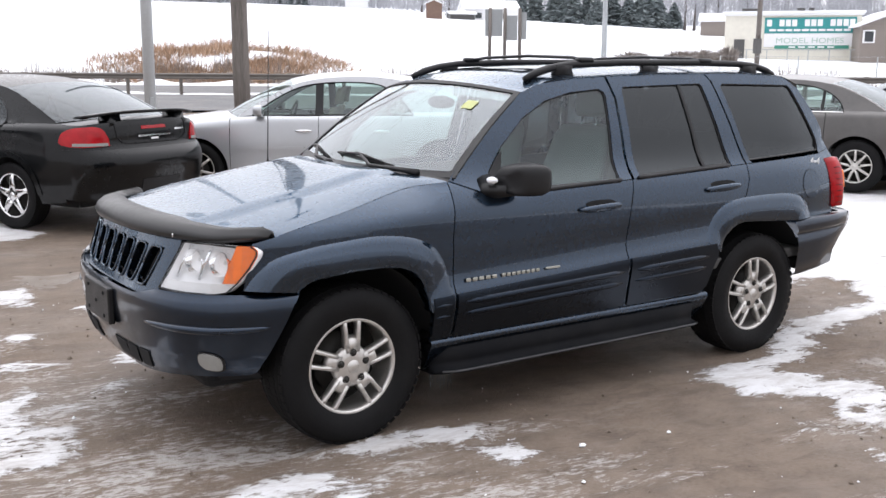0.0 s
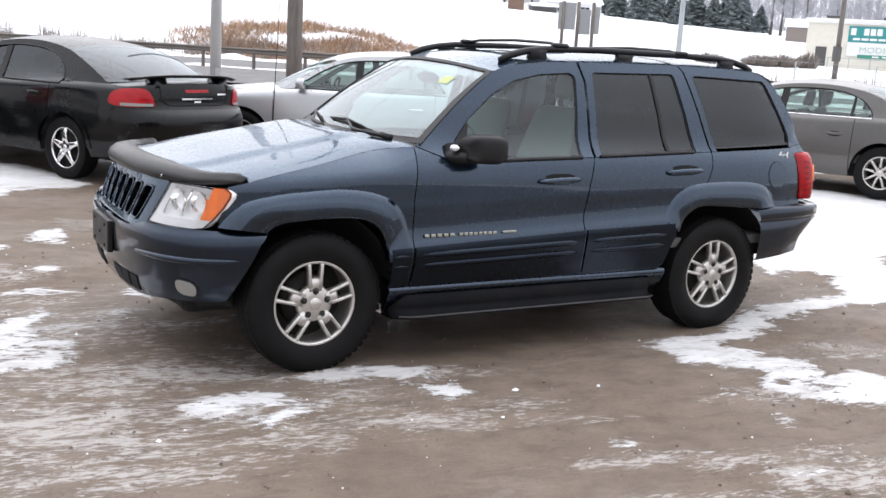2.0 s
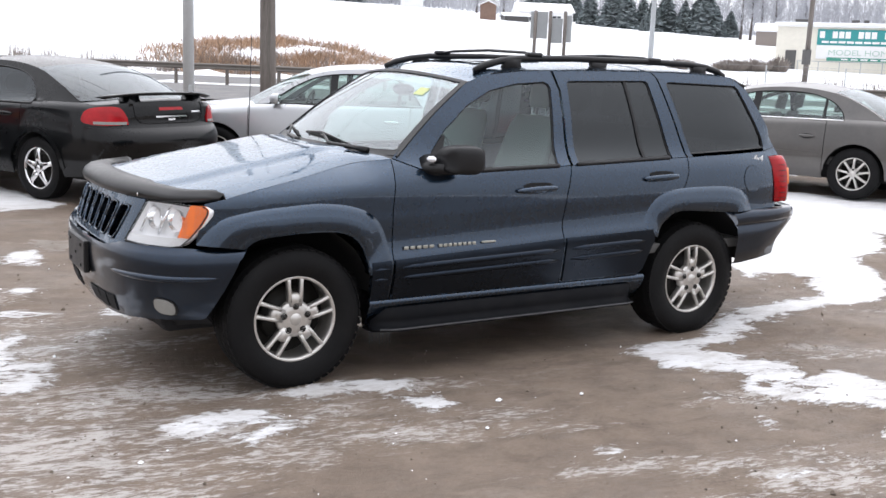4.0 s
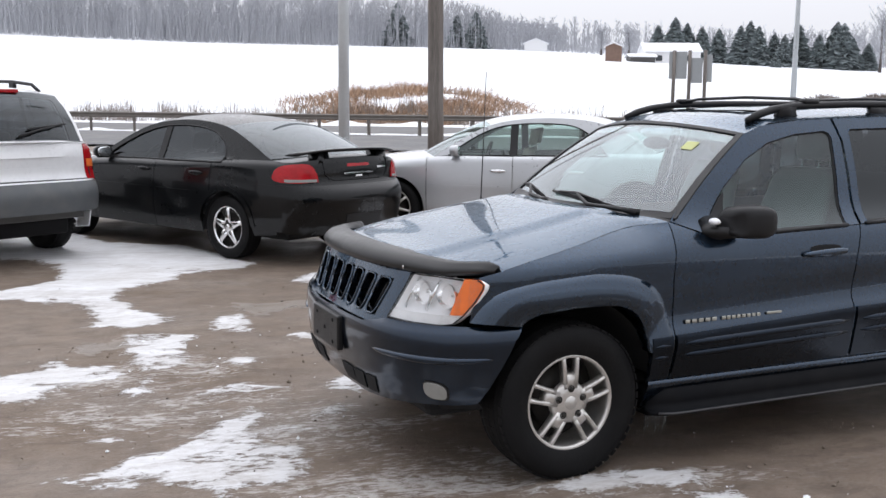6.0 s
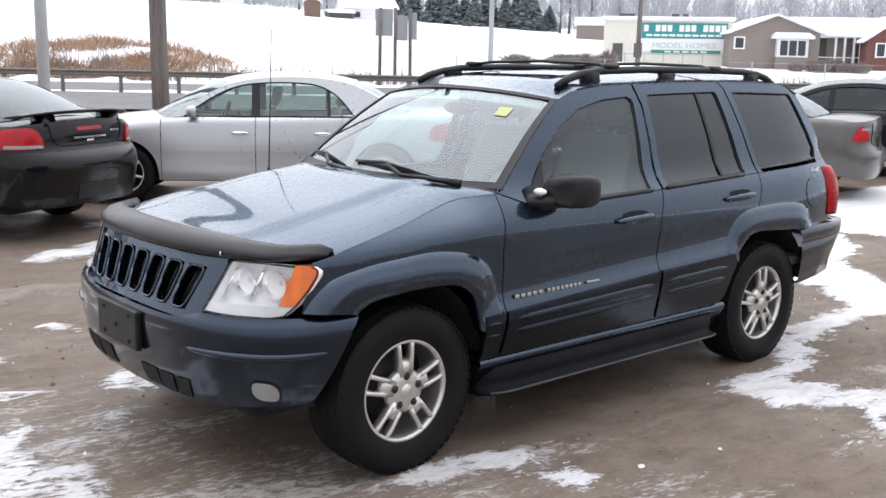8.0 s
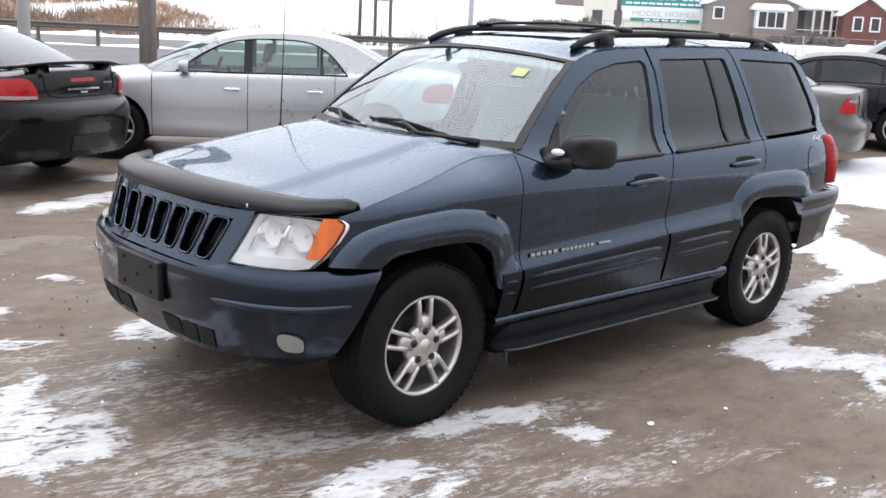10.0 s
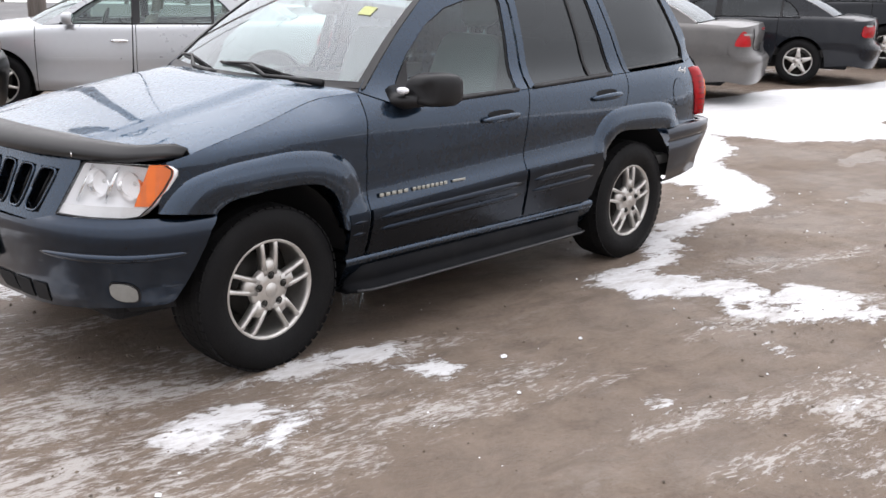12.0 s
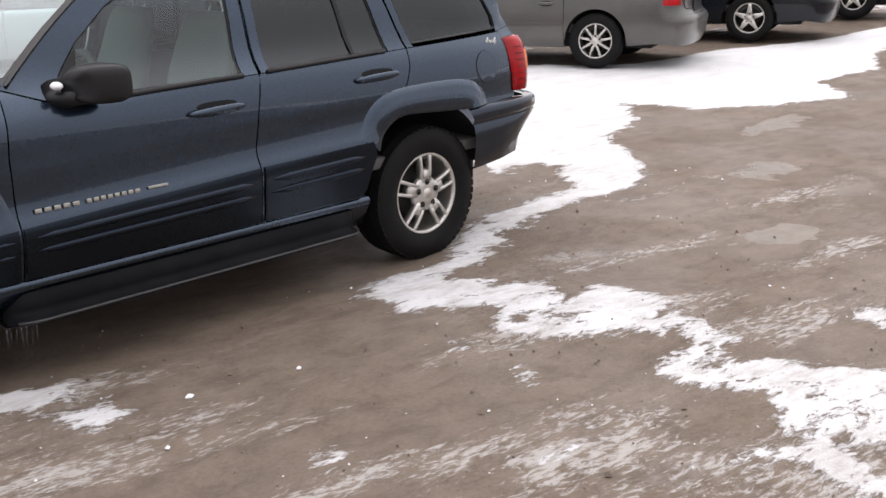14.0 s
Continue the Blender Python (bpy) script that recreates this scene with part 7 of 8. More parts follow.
def twig(verts, faces, p, q, r0, r1):
    p, q = Vector(p), Vector(q)
    d = (q - p).normalized()
    s = d.cross((0.3, 0.2, 1)).normalized()
    u = s.cross(d)
    n = len(verts)
    for c, r in ((p, r0), (q, r1)):
        for k in range(3):
            a = 2.094 * k
            verts.append(tuple(c + (s * math.cos(a) + u * math.sin(a)) * r))
    for k in range(3):
        j = (k + 1) % 3
        faces.append((n + k, n + j, n + 3 + j, n + 3 + k))


def bare_tree(verts, faces, x, y, h, rng, thick=1.0):
    """A leafless tree: a leaning trunk, limbs that climb, twigs at their ends."""
    z = height(x, y) - 0.3
    top = Vector((x + rng.uniform(-0.4, 0.4), y + rng.uniform(-0.4, 0.4), z + h))
    base = Vector((x, y, z))
    twig(verts, faces, base, base.lerp(top, 0.5), 0.11 * thick, 0.08 * thick)
    twig(verts, faces, base.lerp(top, 0.5), top, 0.08 * thick, 0.025)
    for k in range(rng.randint(9, 13)):
        t = rng.uniform(0.22, 0.95)
        a = rng.uniform(0, 6.28)
        ln = h * rng.uniform(0.14, 0.30) * (1.15 - t * 0.5)
        p = base.lerp(top, t)
        q = p + Vector((math.cos(a) * ln * 0.55, math.sin(a) * ln * 0.55, ln * rng.uniform(0.6, 1.0)))
        twig(verts, faces, p, q, 0.06 * thick, 0.025)
        for _ in range(3):
            w = p.lerp(q, rng.uniform(0.4, 1.0))
            b = rng.uniform(0, 6.28)
            twig(verts, faces, w, w + Vector((math.cos(b) * 0.5, math.sin(b) * 0.5, rng.uniform(0.3, 1.0))) * h * 0.11, 0.045, 0.02)


def woods():
    rng = random.Random(5)
    verts, faces = [], []
    for k in range(1500):
        az = rng.uniform(-14, 31)
        r = rng.uniform(228, 275)
        h = rng.uniform(8.6, 12.2) * (1.0 - 0.45 * smoothstep(23, 30, az))
        bare_tree(verts, faces, *spot(az, r), h, rng)
    stuff("bare_woods", verts, faces, HAZY_TWIG, "grey leafless woods along the hilltop", "woods")
    verts, faces = [], []
    for k in range(1150):
        az = rng.uniform(28, 44) if k % 5 == 0 else rng.uniform(44, 84)
        r = rng.uniform(232, 285)
        h = rng.uniform(5.0, 8.0) * (1 + 0.45 * smoothstep(44, 50, az))
        bare_tree(verts, faces, *spot(az, r), h, rng)
    stuff("bare_woods", verts, faces, HAZY_TWIG, "thin leafless trees behind the houses", "woods")
    # darker brush at the foot of the woods
    verts, faces = [], []
    for k in range(15000):
        az = rng.uniform(-14, 60) if k % 3 else rng.uniform(-14, 28)
        x, y = spot(az, rng.uniform(226, 282))
        z = height(x, y)
        hh = rng.uniform(2.0, 7.5) * (1 - 0.6 * smoothstep(26, 34, az))
        twig(verts, faces, (x, y, z - 0.2), (x + rng.uniform(-0.8, 0.8), y + rng.uniform(-0.8, 0.8), z + hh), 0.075, 0.03)
    stuff("brush", verts, faces, HAZY_TWIG, "grey brush at the foot of the woods", "brush")


woods()


def conifer(x, y, h, seed):
    rng = random.Random(seed)
    t = thing("conifer", Matrix.Translation((x, y, height(x, y) - 0.1)), "conifer standing on the snowy hillside, its green paled by haze", "tree", "conifers on the hill")
    tube("trunk", [(0, 0, 0), (0, 0, h * 0.5), (0, 0, h * 0.97)], [0.16, 0.1, 0.02], BARK, t, n=6)
    verts, faces = [], []
    n = int(70 + h * 9)
    for k in range(n):
        q = (k + rng.random()) / n
        z = h * (0.06 + 0.93 * q)
        ln = (h * 0.44) * (1 - q) ** 0.7 * rng.uniform(0.65, 1.15) + 0.12
        for _ in range(3):
            a = rng.uniform(0, 6.283)
            d = Vector((math.cos(a), math.sin(a), 0))
            s = Vector((-d.y, d.x, 0))
            tip = d * ln + Vector((0, 0, z - ln * rng.uniform(0.15, 0.5)))
            w = ln * rng.uniform(0.22, 0.4)
            m0 = d * ln * 0.55 + Vector((0, 0, z - ln * 0.12))
            b = len(verts)
            for p in (Vector((0, 0, z)), m0 + s * w, tip, m0 - s * w, m0 - Vector((0, 0, w * 0.8))):
                verts.append(tuple(p))
            faces += [(b, b + 1, b + 2), (b, b + 2, b + 3), (b, b + 4, b + 1), (b + 4, b + 2, b + 1), (b, b + 3, b + 4), (b + 3, b + 2, b + 4)]
    me = bpy.data.meshes.new("crown")
    me.from_pydata(verts, [], faces)
    me.materials.append(HAZY_NEEDLE)
    c = new("crown", me)
    c.parent = t


shape = random.Random(11)
for az, r, h in ((39.3, 205, 7.2), (40.2, 200, 8.2), (40.9, 203, 8.8), (41.5, 198, 8.0), (42.1, 205, 6.0), (42.9, 196, 7.2), (43.6, 200, 7.6), (44.3, 198, 8.6), (45.0, 202, 8.0), (45.5, 197, 8.8), (46.2, 200, 8.4), (46.8, 203, 7.0), (42.4, 190, 3.2), (36.3, 226, 8.0), (37.0, 224, 8.6), (37.6, 226, 8.2), (38.4, 225, 7.4), (25.0, 232, 9.0), (25.8, 230, 7.6), (21.5, 233, 10.0)):
    conifer(*spot(az + shape.uniform(-0.25, 0.25), r), h * shape.uniform(0.72, 1.12), int(az * 10))

# a few large bare trees that stand clear
for k, (az, r, h) in enumerate(((47.4, 188, 12.0), (47.9, 190, 13.5), (48.4, 192, 12.5), (49.1, 196, 11.0), (50.6, 200, 9.5), (34.5, 215, 7.5), (33.0, 220, 7.0), (59.5, 180, 10), (63.5, 170, 9), (66.5, 175, 10))):
    rg = random.Random(40 + k)
    x, y = spot(az, r)
    t = thing("bare_tree", Matrix.Translation((x, y, height(x, y) - 0.2)), "tall leafless grey tree on the snowy hillside", "tree", "bare trees on the hill")
    tube("trunk", [(0, 0, 0), (0.1, 0, h * 0.35), (0.0, 0.1, h * 0.7)], [0.3, 0.2, 0.08], BARK, t, n=7)
    verts, faces = [], []
    for i in range(60):
        q = rg.uniform(0.2, 0.72)
        p = Vector((0.1 * q, 0, h * q))
        a = rg.uniform(0, 6.28)
        ln = h * rg.uniform(0.2, 0.36)
        e = p + Vector((math.cos(a) * ln * 0.6, math.sin(a) * ln * 0.6, ln * rg.uniform(0.5, 0.9)))
        twig(verts, faces, p, e, 0.07, 0.03)
        for _ in range(7):
            w = p.lerp(e, rg.uniform(0.35, 1))
            b = rg.uniform(0, 6.28)
            twig(verts, faces, w, w + Vector((math.cos(b) * 0.55, math.sin(b) * 0.55, rg.uniform(0.2, 0.9))) * h * 0.1, 0.03, 0.012)
    me = bpy.data.meshes.new("crown")
    me.from_pydata(verts, [], faces)
    me.materials.append(HAZY_TWIG)
    c = new("crown", me)
    c.parent = t


def reeds():
    rng = random.Random(8)
    verts, faces = [], []
    for k in range(330):
        az = rng.choice((rng.gauss(19.6, 1.5), rng.gauss(24.0, 2.4), rng.uniform(15.5, 30.0)))
        d = 47.8 + 12.0 * rng.random() ** 1.5
        lo, hi = 40.0, 110.0
        for _ in range(20):
            r = (lo + hi) / 2
            lo, hi = (r, hi) if across(*spot(az, r)) < d else (lo, r)
        cx, cy = spot(az, r)
        # bare snow shows between the clumps
        if noise.noise((cx * 0.22, cy * 0.22, 7)) < 0.02:
            continue
        tall = rng.uniform(0.2, 0.75) * (1 - 0.5 * smoothstep(26, 30, az))
        for _ in range(30):
            x, y = cx + rng.gauss(0, 0.5), cy + rng.gauss(0, 0.5)
            z = height(x, y)
            twig(verts, faces, (x, y, z - 0.05), (x + rng.gauss(0, 0.25), y + rng.gauss(0, 0.25), z + tall * rng.uniform(0.5, 1.1)), 0.024, 0.007)
    stuff("dry_reeds", verts, faces, REED, "tan dry reeds and grass on the snowy bank", "reeds")
    verts, faces = [], []
    for k in range(420):
        p = along(rng.uniform(46.5, 50.0), rng.uniform(-60, 70))
        bush = rng.uniform(0.4, 1.25)
        for _ in range(20):
            x, y = p.x + rng.gauss(0, 0.3), p.y + rng.gauss(0, 0.3)
            z = height(x, y)
            twig(verts, faces, (x, y, z - 0.05), (x + rng.gauss(0, 0.12), y + rng.gauss(0, 0.12), z + bush * rng.uniform(0.4, 1.0)), 0.018, 0.006)
    stuff("dry_weeds", verts, faces, WEED, "grey dry weeds along the far road edge", "weeds")


reeds()


def shrub(az, r, w, h, seed):
    """A leafless garden bush: many thin stems that fan out from its foot."""
    rg = random.Random(seed)
    x, y = spot(az, r)
    verts, faces = [], []
    for k in range(int(150 * w)):
        a, q = rg.uniform(0, 6.283), rg.random() ** 0.6
        foot = (0.35 * w * q * math.cos(a), 0.35 * w * q * math.sin(a), -0.1)
        tip = Vector((w * 0.6 * q * math.cos(a), w * 0.6 * q * math.sin(a), h * rg.uniform(0.45, 1.0) * (1 - 0.45 * q * q)))
        twig(verts, faces, foot, tip, 0.03, 0.012)
        twig(verts, faces, Vector(foot).lerp(tip, 0.6), tip + Vector((rg.gauss(0, 0.2), rg.gauss(0, 0.2), rg.uniform(-0.1, 0.2))), 0.022, 0.01)
    me = bpy.data.meshes.new("shrub")
    me.from_pydata(verts, [], faces)
    me.materials.append(WEED)
    ob = new("shrub", me)
    ob.matrix_basis = Matrix.Translation((x, y, height(x, y)))
    return tagged(ob, "leafless brown shrub standing in the snow", "shrub", "shrubs before the houses")


for k, (az, r, w, h) in enumerate(((44.9, 74, 2.2, 0.7), (47.5, 76, 2.4, 0.8), (48.6, 77, 2.4, 0.9), (49.9, 78, 1.5, 1.2), (59.8, 79, 1.0, 0.7), (60.9, 79, 1.8, 1.0), (61.7, 80, 2.0, 1.1), (62.8, 80, 1.8, 0.8))):
    shrub(az, r, w, h, 70 + k)

# snow thrown up along the road edges and at the back of the lot


def snowbank(d0, s0, s1, w, h, seed):
    rng = random.Random(seed)
    bm = bmesh.new()
    rows = []
    n = int((s1 - s0) / 0.6)
    for k in range(n + 1):
        s = s0 + (s1 - s0) * k / n
        hh = h * (0.35 + 0.9 * abs(noise.noise((s * 0.5, seed, 0)))) * min(1, k / 3, (n - k) / 3) + 0.01
        row = []
        for j in range(9):
            q = -1 + j / 4
            p = along(d0 + q * w + 0.3 * noise.noise((s * 0.8, q, seed)), s)
            row.append(bm.verts.new((p.x, p.y, height(p.x, p.y) - 0.04 + hh * (1 - q * q) + 0.10 * h * noise.noise((s * 2, q * 3, seed)))))
        rows.append(row)
    for a, b in zip(rows, rows[1:]):
        for j in range(8):
            bm.faces.new((a[j], a[j + 1], b[j + 1], b[j]))
    return tagged(link("snowbank", bm, SNOW), "low ridge of ploughed snow beside the road", "snowbank", "ploughed snow")


snowbank(46.4, -70, 75, 0.9, 0.5, 3)
snowbank(33.0, -50, 60, 0.5, 0.25, 4)
snowbank(21.8, -2, 60, 1.0, 0.55, 6)

# sign boards seen from behind
brd = thing("road_sign", Matrix.Translation((*spot(37.9, 50.5), height(*spot(37.9, 50.5)))), "group of grey highway sign boards seen from behind", "road sign")
turn = Matrix.Rotation(radians(-38), 4, "Z")
for off in (-0.75, 0.0, 0.75):
    tube("post", [turn @ Vector((off, 0, -0.2)), turn @ Vector((off * 0.97, 0, 3.9))], 0.085, WOOD, brd, n=8)
for off, z, w, h in ((-0.55, 3.2, 0.85, 1.3), (0.28, 2.95, 0.66, 1.2), (0.85, 3.05, 0.42, 1.3)):
    box("board", turn @ Vector((off, 0.1, z)), (w, 0.04, h), GALV, brd, bevel=0.01, turn=turn)
x, y = spot(43.33, 62)
pl = thing("street_lamp", Matrix.Translation((x, y, height(x, y))), "thin grey street lamp pole beside the field", "street lamp")
tube("shaft", [(0, 0, 0), (0, 0, 10)], [0.17, 0.10], GALV, pl, n=8)
x, y = spot(51.45, 66)
pl = thing("utility_pole", Matrix.Translation((x, y, height(x, y))), "dark wooden utility pole by the office building", "utility pole")
tube("shaft", [(0, 0, 0), (0.05, 0, 11)], [0.16, 0.12], WOOD, pl, n=8)
box("meter_box", (-0.16, -0.1, 1.5), (0.45, 0.3, 0.9), TRIM, pl)
box("bracket", (0.12, 0, 5.6), (0.35, 0.12, 0.5), TRIM, pl)
for k in range(9):
    p = along(51, 2 + 4.0 * k)
    fp = thing("fence_post", Matrix.Translation((p.x, p.y, height(p.x, p.y))), "thin steel post of a wire fence by the field", "fence post", "wire fence posts")
    tube("post", [(0, 0, -0.1), (0, 0, 1.3)], 0.035, GALV, fp, n=6)
verts, faces = [], []
for zz in (0.5, 0.9, 1.28):
    for k in range(8):
        a, b = along(51, 2 + 4.0 * k), along(51, 6 + 4.0 * k)
        twig(verts, faces, (a.x, a.y, height(a.x, a.y) + zz), (b.x, b.y, height(b.x, b.y) + zz), 0.008, 0.008)
stuff("fence_wire", verts, faces, GALV, "thin wires strung between the fence posts", "fence wire")


def facing(az, d, turn_by=0.0):
    """A pose at that bearing and distance whose -y side looks back at the lot."""
    x, y = spot(az, d)
    return Matrix.Translation((x, y, height(x, y) - 0.05)) @ Matrix.Rotation(radians(-az + turn_by), 4, "Z")


# the office building with its sign
off_b = thing("office_building", facing(53.05, 84) @ Matrix.Scale(0.82, 4, (0, 0, 1)), "cream single-storey office with a flat snowy roof and sign panels", "building")
box("wall", (0, 3, 2.05), (10.0, 6, 4.5), CREAM, off_b, bevel=0.02)
box("roof", (0, 3, 4.42), (10.5, 6.6, 0.26), SNOW, off_b, "flat roof under snow", bevel=0.08)
box("fascia", (0, -0.12, 4.22), (10.3, 0.22, 0.18), WHITE_TRIM, off_b, bevel=0.01)
box("door", (-3.85, -0.02, 1.0), (0.8, 0.08, 1.9), TRIM, off_b, "dark office door")
for px, w in ((-3.3, 1.2), (0.6, 0.6), (1.4, 0.4)):
    box("roof_unit", (px, 3.2, 4.75), (w, 0.9, 0.5), TRIM, off_b, "dark rooftop vent")
sign = thing_part("sign_panel", off_b)
box("upper_board", (1.32, -0.06, 3.22), (6.65, 0.08, 1.45), TEAL, sign, bevel=0.01)
box("lower_board", (1.32, -0.06, 1.85), (6.65, 0.08, 1.25), WHITE_TRIM, sign, bevel=0.01)
box("green_bar", (1.5, -0.11, 1.22), (5.4, 0.03, 0.32), GREEN, sign, bevel=0.005)
for k in range(14):
    if k in (1, 5, 9):
        continue
    box("number_bar", (-1.66 + 0.462 * k, -0.115, 3.45), (0.37, 0.03, 0.62), WHITE_TRIM, sign, "white bar in place of a number", bevel=0.0)
for k in range(10):
    box("text_bar", (-1.4 + 0.6 * k, -0.115, 2.78), (0.5, 0.03, 0.2), WHITE_TRIM, sign, bevel=0.0)
for k in range(5):
    box("text_bar", (0.1 + 0.7 * k, -0.135, 1.22), (0.5, 0.02, 0.14), WHITE_TRIM, sign, bevel=0.0)
word = lettering("model_homes", "MODEL HOMES", Matrix.Translation((-1.15, -0.115, 1.58)) @ Matrix.Rotation(radians(90), 4, "X"), 0.72, PALE_GREEN, sign, 0.01)
for k in range(7):
    box("railing_post", (-3.2 + 1.5 * k, -1.4, 0.45), (0.06, 0.06, 1.0), GALV, off_b, bevel=0)
box("railing", (1.2, -1.4, 0.95), (9.0, 0.05, 0.06), GALV, off_b, bevel=0)


PANE = material("dark_pane", (0.03, 0.035, 0.04), rough=0.08, spec=0.8)


def gable_house(name, m, w, d, wall_h, roof_h, mat, label, gable_front=True):
    h = thing(name, m, label, "house", "houses beyond the lot")
    box("wall", (0, d / 2, wall_h / 2), (w, d, wall_h), mat, h, bevel=0.02)
    bm = bmesh.new()
    if gable_front:
        pts = [(-w / 2, 0, wall_h), (w / 2, 0, wall_h), (0, 0, wall_h + roof_h), (-w / 2, d, wall_h), (w / 2, d, wall_h), (0, d, wall_h + roof_h)]
    else:
        pts = [(-w / 2, 0, wall_h), (-w / 2, d, wall_h), (-w / 2, d / 2, wall_h + roof_h), (w / 2, 0, wall_h), (w / 2, d, wall_h), (w / 2, d / 2, wall_h + roof_h)]
    v = [bm.verts.new(p) for p in pts]
    for f in ((0, 1, 2), (3, 5, 4), (0, 2, 5, 3), (1, 4, 5, 2), (0, 3, 4, 1)):
        bm.faces.new([v[i] for i in f])
    link("gable", bm, mat, h, smooth=False)
    o, t = 0.35, 0.2
    for sgn in (-1, 1):
        bm = bmesh.new()
        if gable_front:
            e = (sgn * (w / 2 + o), wall_h - o * roof_h / (w / 2))
            pr = [(0, wall_h + roof_h + 0.01), e, (e[0], e[1] + t), (0, wall_h + roof_h + t)]
            rows = [[bm.verts.new((px, yy, pz)) for px, pz in pr] for yy in (-o, d + o)]
        else:
            e = (d / 2 + sgn * (d / 2 + o), wall_h - o * roof_h / (d / 2))
            pr = [(d / 2, wall_h + roof_h + 0.01), e, (e[0], e[1] + t), (d / 2, wall_h + roof_h + t)]
            rows = [[bm.verts.new((xx, py, pz)) for py, pz in pr] for xx in (-w / 2 - o, w / 2 + o)]
        for i in range(4):
            bm.faces.new((rows[0][i], rows[0][(i + 1) % 4], rows[1][(i + 1) % 4], rows[1][i]))
        bm.faces.new(rows[0][::-1])
        bm.faces.new(rows[1])
        link("roof", bm, SNOW, h, "roof slope under snow", smooth=False)
    return h




def window(h, x, z, w, hh, n=1):
    win = thing_part("window", h)
    box("frame", (x, -0.04, z), (w + 0.24, 0.12, hh + 0.24), WHITE_TRIM, win, bevel=0.01)
    for k in range(n):
        pw = (w - 0.1 * (n - 1)) / n
        box("pane", (x - w / 2 + pw / 2 + k * (pw + 0.1), -0.10, z), (pw, 0.03, hh), PANE, win, bevel=0.0)


taupe = gable_house("bungalow", facing(58.7, 82, 14) @ Matrix.Scale(0.87, 4, (0, 0, 1)), 6.6, 11, 3.15, 1.45, SIDING, "taupe bungalow with white windows and a snowy roof")
window(taupe, -2.72, 2.25, 0.6, 0.85)
bay = thing_part("bay_window", taupe)
box("bay_wall", (1.15, -0.30, 0.55), (2.5, 0.6, 1.1), SIDING, bay, bevel=0.01)
box("frame", (1.15, -0.32, 1.85), (2.3, 0.62, 1.55), WHITE_TRIM, bay, bevel=0.01)
for k in range(3):
    box("pane", (1.15 + (k - 1) * 0.66, -0.64, 1.85), (0.54, 0.03, 1.25), PANE, bay, bevel=0.0)
loft("bay_roof", [[(1.15 + a * w, y, z) for a, y in ((-1, 0.05), (1, 0.05), (1, -d), (-1, -d))] for z, w, d in ((2.64, 1.55, 0.85), (2.84, 1.55, 0.85), (3.22, 1.25, 0.25))], SNOW, bay, "snow on the bay window", smooth=False)
wing = gable_house("bungalow_wing", facing(62.0, 88, 14) @ Matrix.Scale(0.87, 4, (0, 0, 1)), 9.0, 8, 2.9, 1.75, SIDING, "taupe bungalow wing with a white porch", gable_front=False)
box("door", (-1.6, -0.03, 1.75), (0.9, 0.08, 2.0), TRIM, wing, "dark front door")
for px in (-2.9, -2.3, -0.7, 0.0, 0.7, 1.2):
    box("porch_column", (px, -1.0, 1.4), (0.16, 0.16, 2.8), WHITE_TRIM, wing)
box("porch_rail", (-0.8, -1.0, 1.0), (4.1, 0.08, 0.08), WHITE_TRIM, wing)
box("porch_roof", (-0.8, -0.6, 2.92), (4.6, 1.3, 0.26), SNOW, wing, bevel=0.08)
brick = gable_house("brick_bungalow", facing(64.3, 86, 16) @ Matrix.Scale(0.87, 4, (0, 0, 1)), 3.4, 9, 2.75, 1.35, BRICK_RED, "red brick bungalow with white trim under snow")
window(brick, -0.65, 1.85, 0.55, 1.05, 1)
window(brick, 0.65, 1.85, 0.55, 1.05, 1)
white = gable_house("pale_bungalow", facing(67.2, 90, 14) @ Matrix.Scale(0.87, 4, (0, 0, 1)), 8.6, 9, 3.1, 1.8, WHITE_TRIM, "pale bungalow with a snowy roof and dark windows", gable_front=False)
window(white, -2.6, 2.0, 1.5, 1.2, 2)
window(white, 0.5, 2.0, 1.5, 1.2, 2)
window(white, 3.1, 2.0, 1.0, 1.2, 1)
white = gable_house("pale_bungalow", facing(76.0, 90, 16) @ Matrix.Scale(0.87, 4, (0, 0, 1)), 10.0, 9, 3.0, 1.8, WHITE_TRIM, "pale bungalow with a snowy roof, behind parked cars", gable_front=False)
window(white, -2.6, 2.0, 1.5, 1.2, 2)
window(white, 2.1, 2.0, 1.5, 1.2, 2)
far = gable_house("farmhouse", Matrix.Translation((0, 0, -0.9)) @ facing(36.9, 190, 10), 10.0, 8, 3.0, 1.6, WHITE_TRIM, "white farmhouse on the snowy hill", gable_front=False)
window(far, -2.5, 1.8, 1.2, 1.0)
window(far, 2.0, 1.8, 1.6, 1.0, 2)
garage = gable_house("farm_garage", Matrix.Translation((0, 0, -0.9)) @ facing(35.3, 186, 10), 4.4, 5, 1.9, 0.5, TRIM, "dark low garage beside the farmhouse", gable_front=False)
shed = gable_house("barn_shed", facing(33.7, 180), 2.8, 3, 2.6, 0.6, BARN, "small brown wooden shed in the snowy field")
hh = gable_house("distant_house", facing(29.4, 226), 5.0, 5, 1.7, 1.0, WHITE_TRIM, "small white house at the edge of the woods")
cott = gable_house("cottage", facing(49.8, 150), 8.0, 6, 2.2, 1.0, SIDING, "low grey cottage behind bare trees", gable_front=False)

# ---- small things ----
lettering("drive_badge", "4x4", Matrix.Translation((3.20, -(jw(3.26, 1.10) + 0.004), 1.085)) @ Matrix.Rotation(radians(90), 4, "X") @ Matrix.Rotation(radians(-3), 4, "Z"), 0.06, WHITE_TRIM, wagon, 0.002)
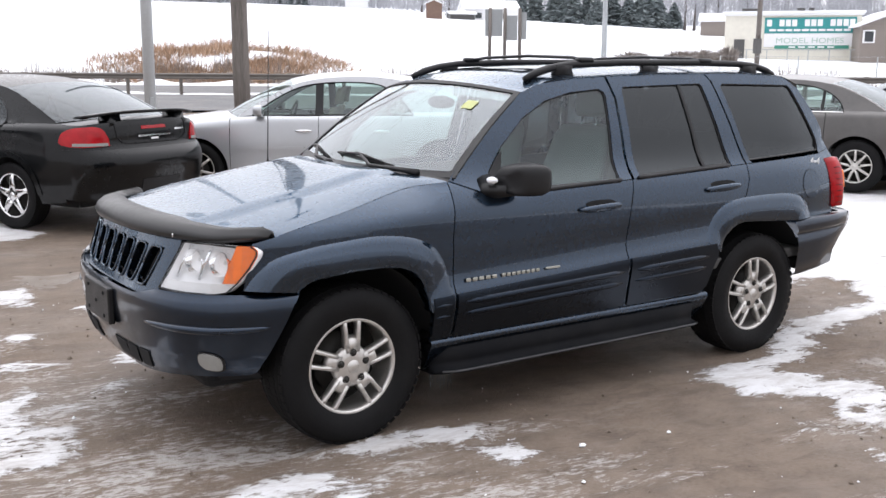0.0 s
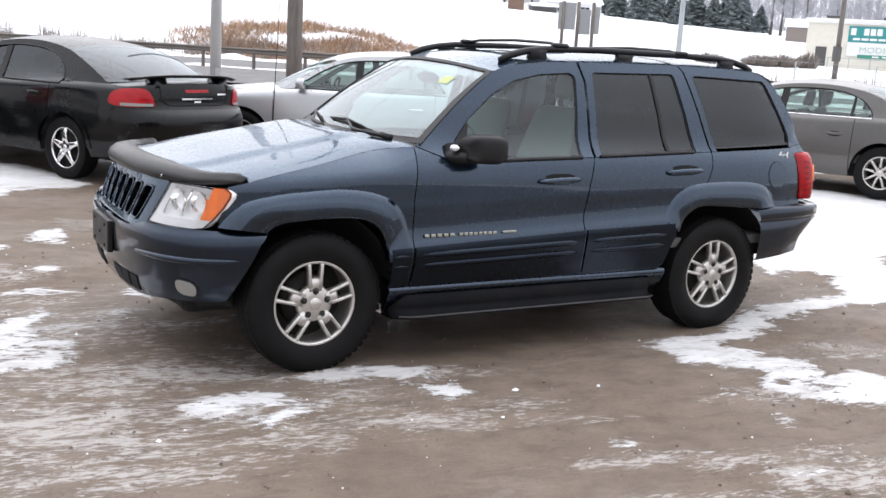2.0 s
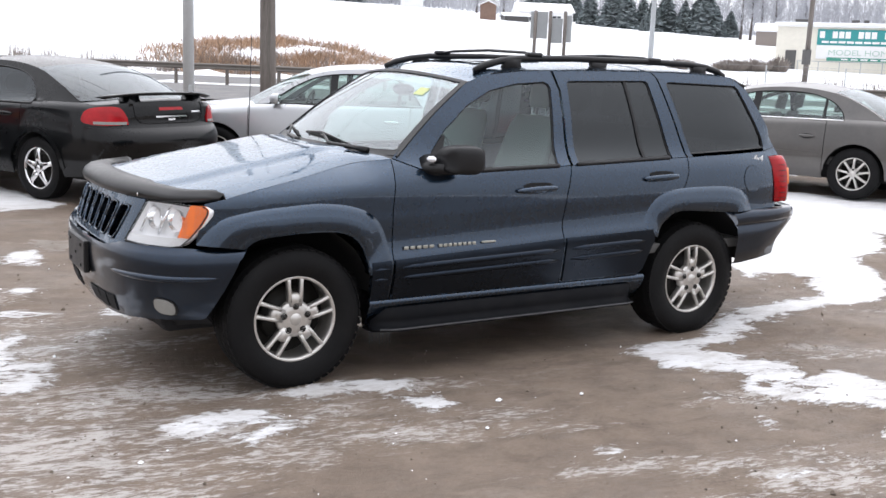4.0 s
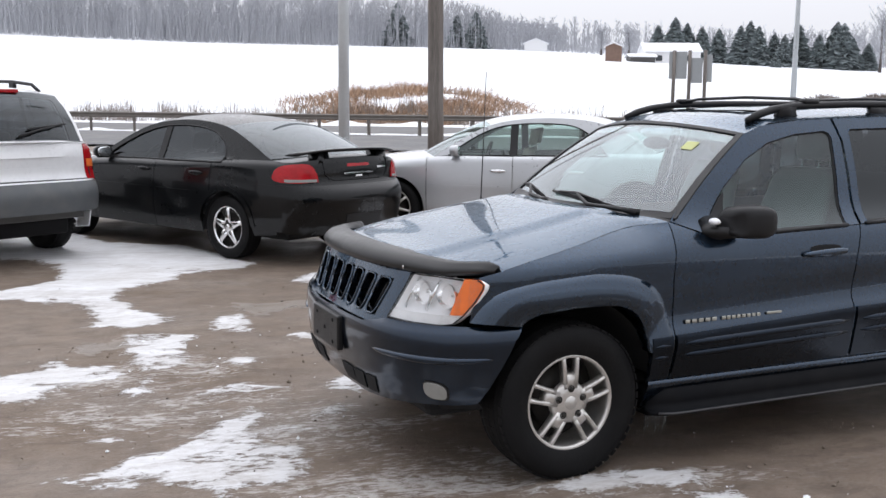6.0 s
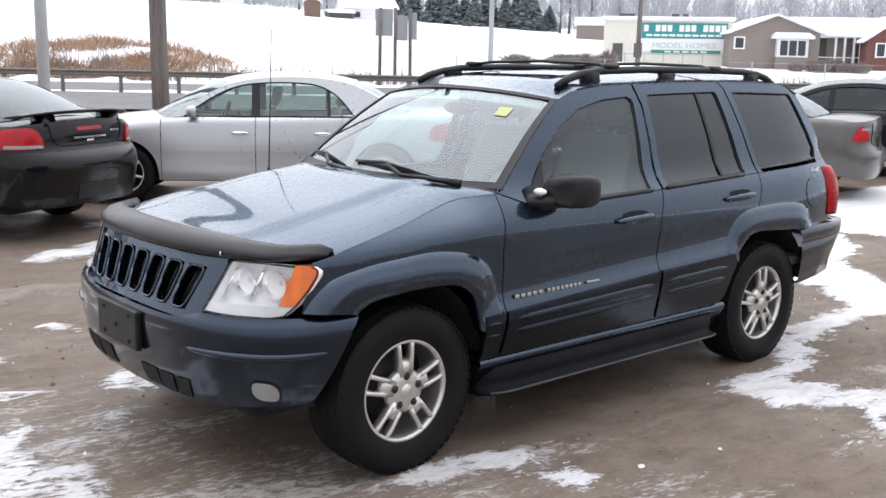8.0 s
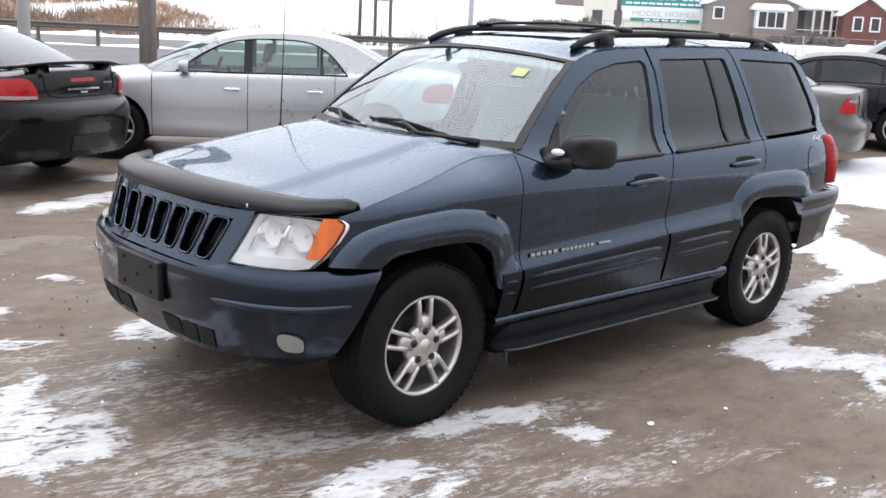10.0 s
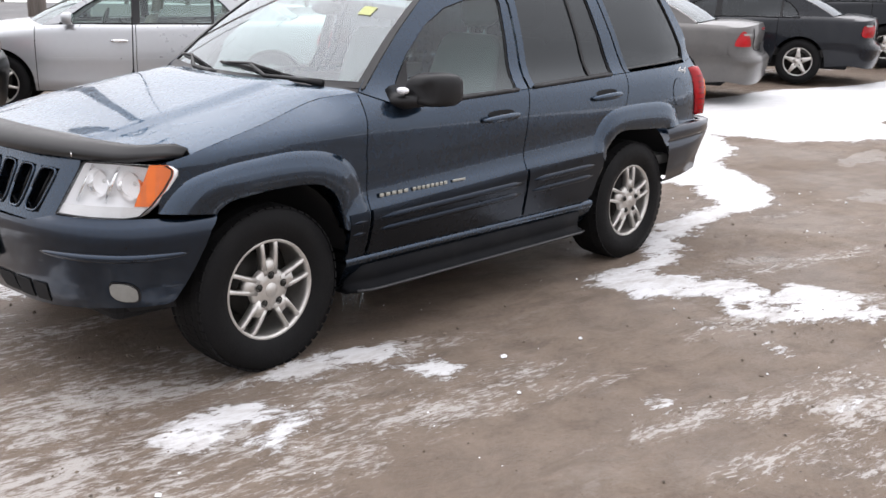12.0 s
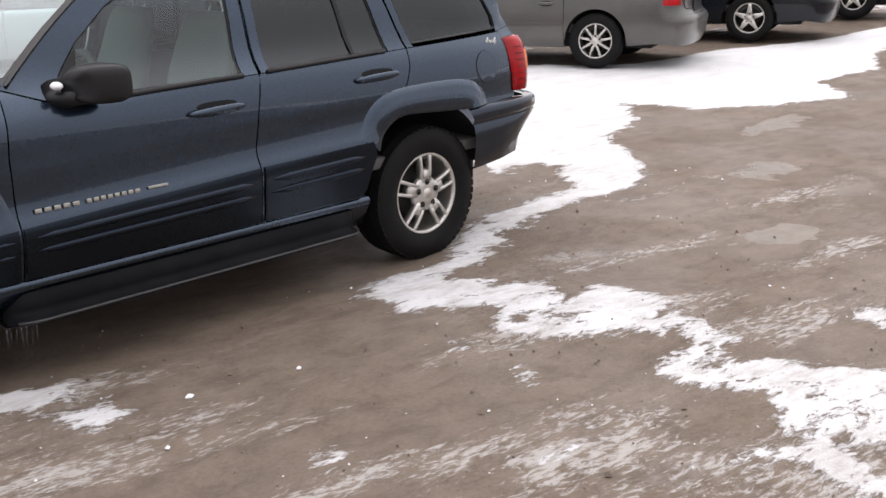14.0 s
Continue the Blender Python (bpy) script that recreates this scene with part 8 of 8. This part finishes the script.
fuel = panel("fuel_flap", arc(3.16, 0.975, 0.085, 0, 360, 28)[:-1], lambda x, z: (x, -(jw(x, z) + 0.003), z), BLUE, wagon, (0, -1, 0), 0.05, 0.05, 0.006)
ring_strip("fuel_flap_gap", arc(3.16, 0.975, 0.0875, 0, 360, 28)[:-1], 0.0022, lambda x, z: (x, -(jw(x, z) + 0.0015), z), DARK, wagon, (0, -1, 0))


def clods():
    """Loose stones and frozen clods on the lot."""
    rg = random.Random(21)
    verts, faces = [], []
    for k in range(3800):
        near = rg.random() < 0.8
        x, y = (rg.uniform(-3.5, 4.5), rg.uniform(-3.2, 3.5)) if near else (rg.uniform(-5, 12), rg.uniform(-4, 6))
        if 0 <= x <= 2.7 and 0.1 < y < 1.7 and rg.random() < 0.5:
            continue
        r = min(0.014, 0.0028 * math.exp(abs(rg.gauss(0, 0.62))))
        z = height(x, y) + 0.012 * noise.noise((x * 1.4, y * 1.4, 0))
        n = len(verts)
        for px, py, pz in ((1, 0, 0), (0, 1, 0), (-1, 0, 0), (0, -1, 0), (0, 0, 0.8), (0, 0, -0.6)):
            q = r * rg.uniform(0.6, 1.3)
            verts.append((x + px * q, y + py * q, z + pz * q))
        faces += [(n, n + 1, n + 4), (n + 1, n + 2, n + 4), (n + 2, n + 3, n + 4), (n + 3, n, n + 4), (n + 1, n, n + 5), (n + 2, n + 1, n + 5), (n + 3, n + 2, n + 5), (n, n + 3, n + 5)]
    stuff("loose_stones", verts, faces, material("clod", (0.17, 0.135, 0.105), rough=0.95, noise_scale=8, amount=0.3, island=0.5), "small brown stones and frozen clods on the mud", "stones")
    verts, faces = [], []
    for k in range(1300):
        x, y = rg.uniform(-3.5, 5.5), rg.uniform(-3.2, 3.5)
        if rg.random() > 0.25 + 2 * snow_cover(x, y):
            continue
        r = min(0.02, 0.003 * math.exp(abs(rg.gauss(0, 0.7))))
        z = height(x, y) + 0.012 * noise.noise((x * 1.4, y * 1.4, 0))
        n = len(verts)
        for px, py, pz in ((1, 0, 0), (0, 1, 0), (-1, 0, 0), (0, -1, 0), (0, 0, 0.7), (0, 0, -0.6)):
            q = r * rg.uniform(0.6, 1.3)
            verts.append((x + px * q, y + py * q, z + pz * q))
        faces += [(n, n + 1, n + 4), (n + 1, n + 2, n + 4), (n + 2, n + 3, n + 4), (n + 3, n, n + 4), (n + 1, n, n + 5), (n + 2, n + 1, n + 5), (n + 3, n + 2, n + 5), (n, n + 3, n + 5)]
    stuff("snow_crumbs", verts, faces, SNOW, "small crumbs of snow scattered on the mud", "snow")


clods()
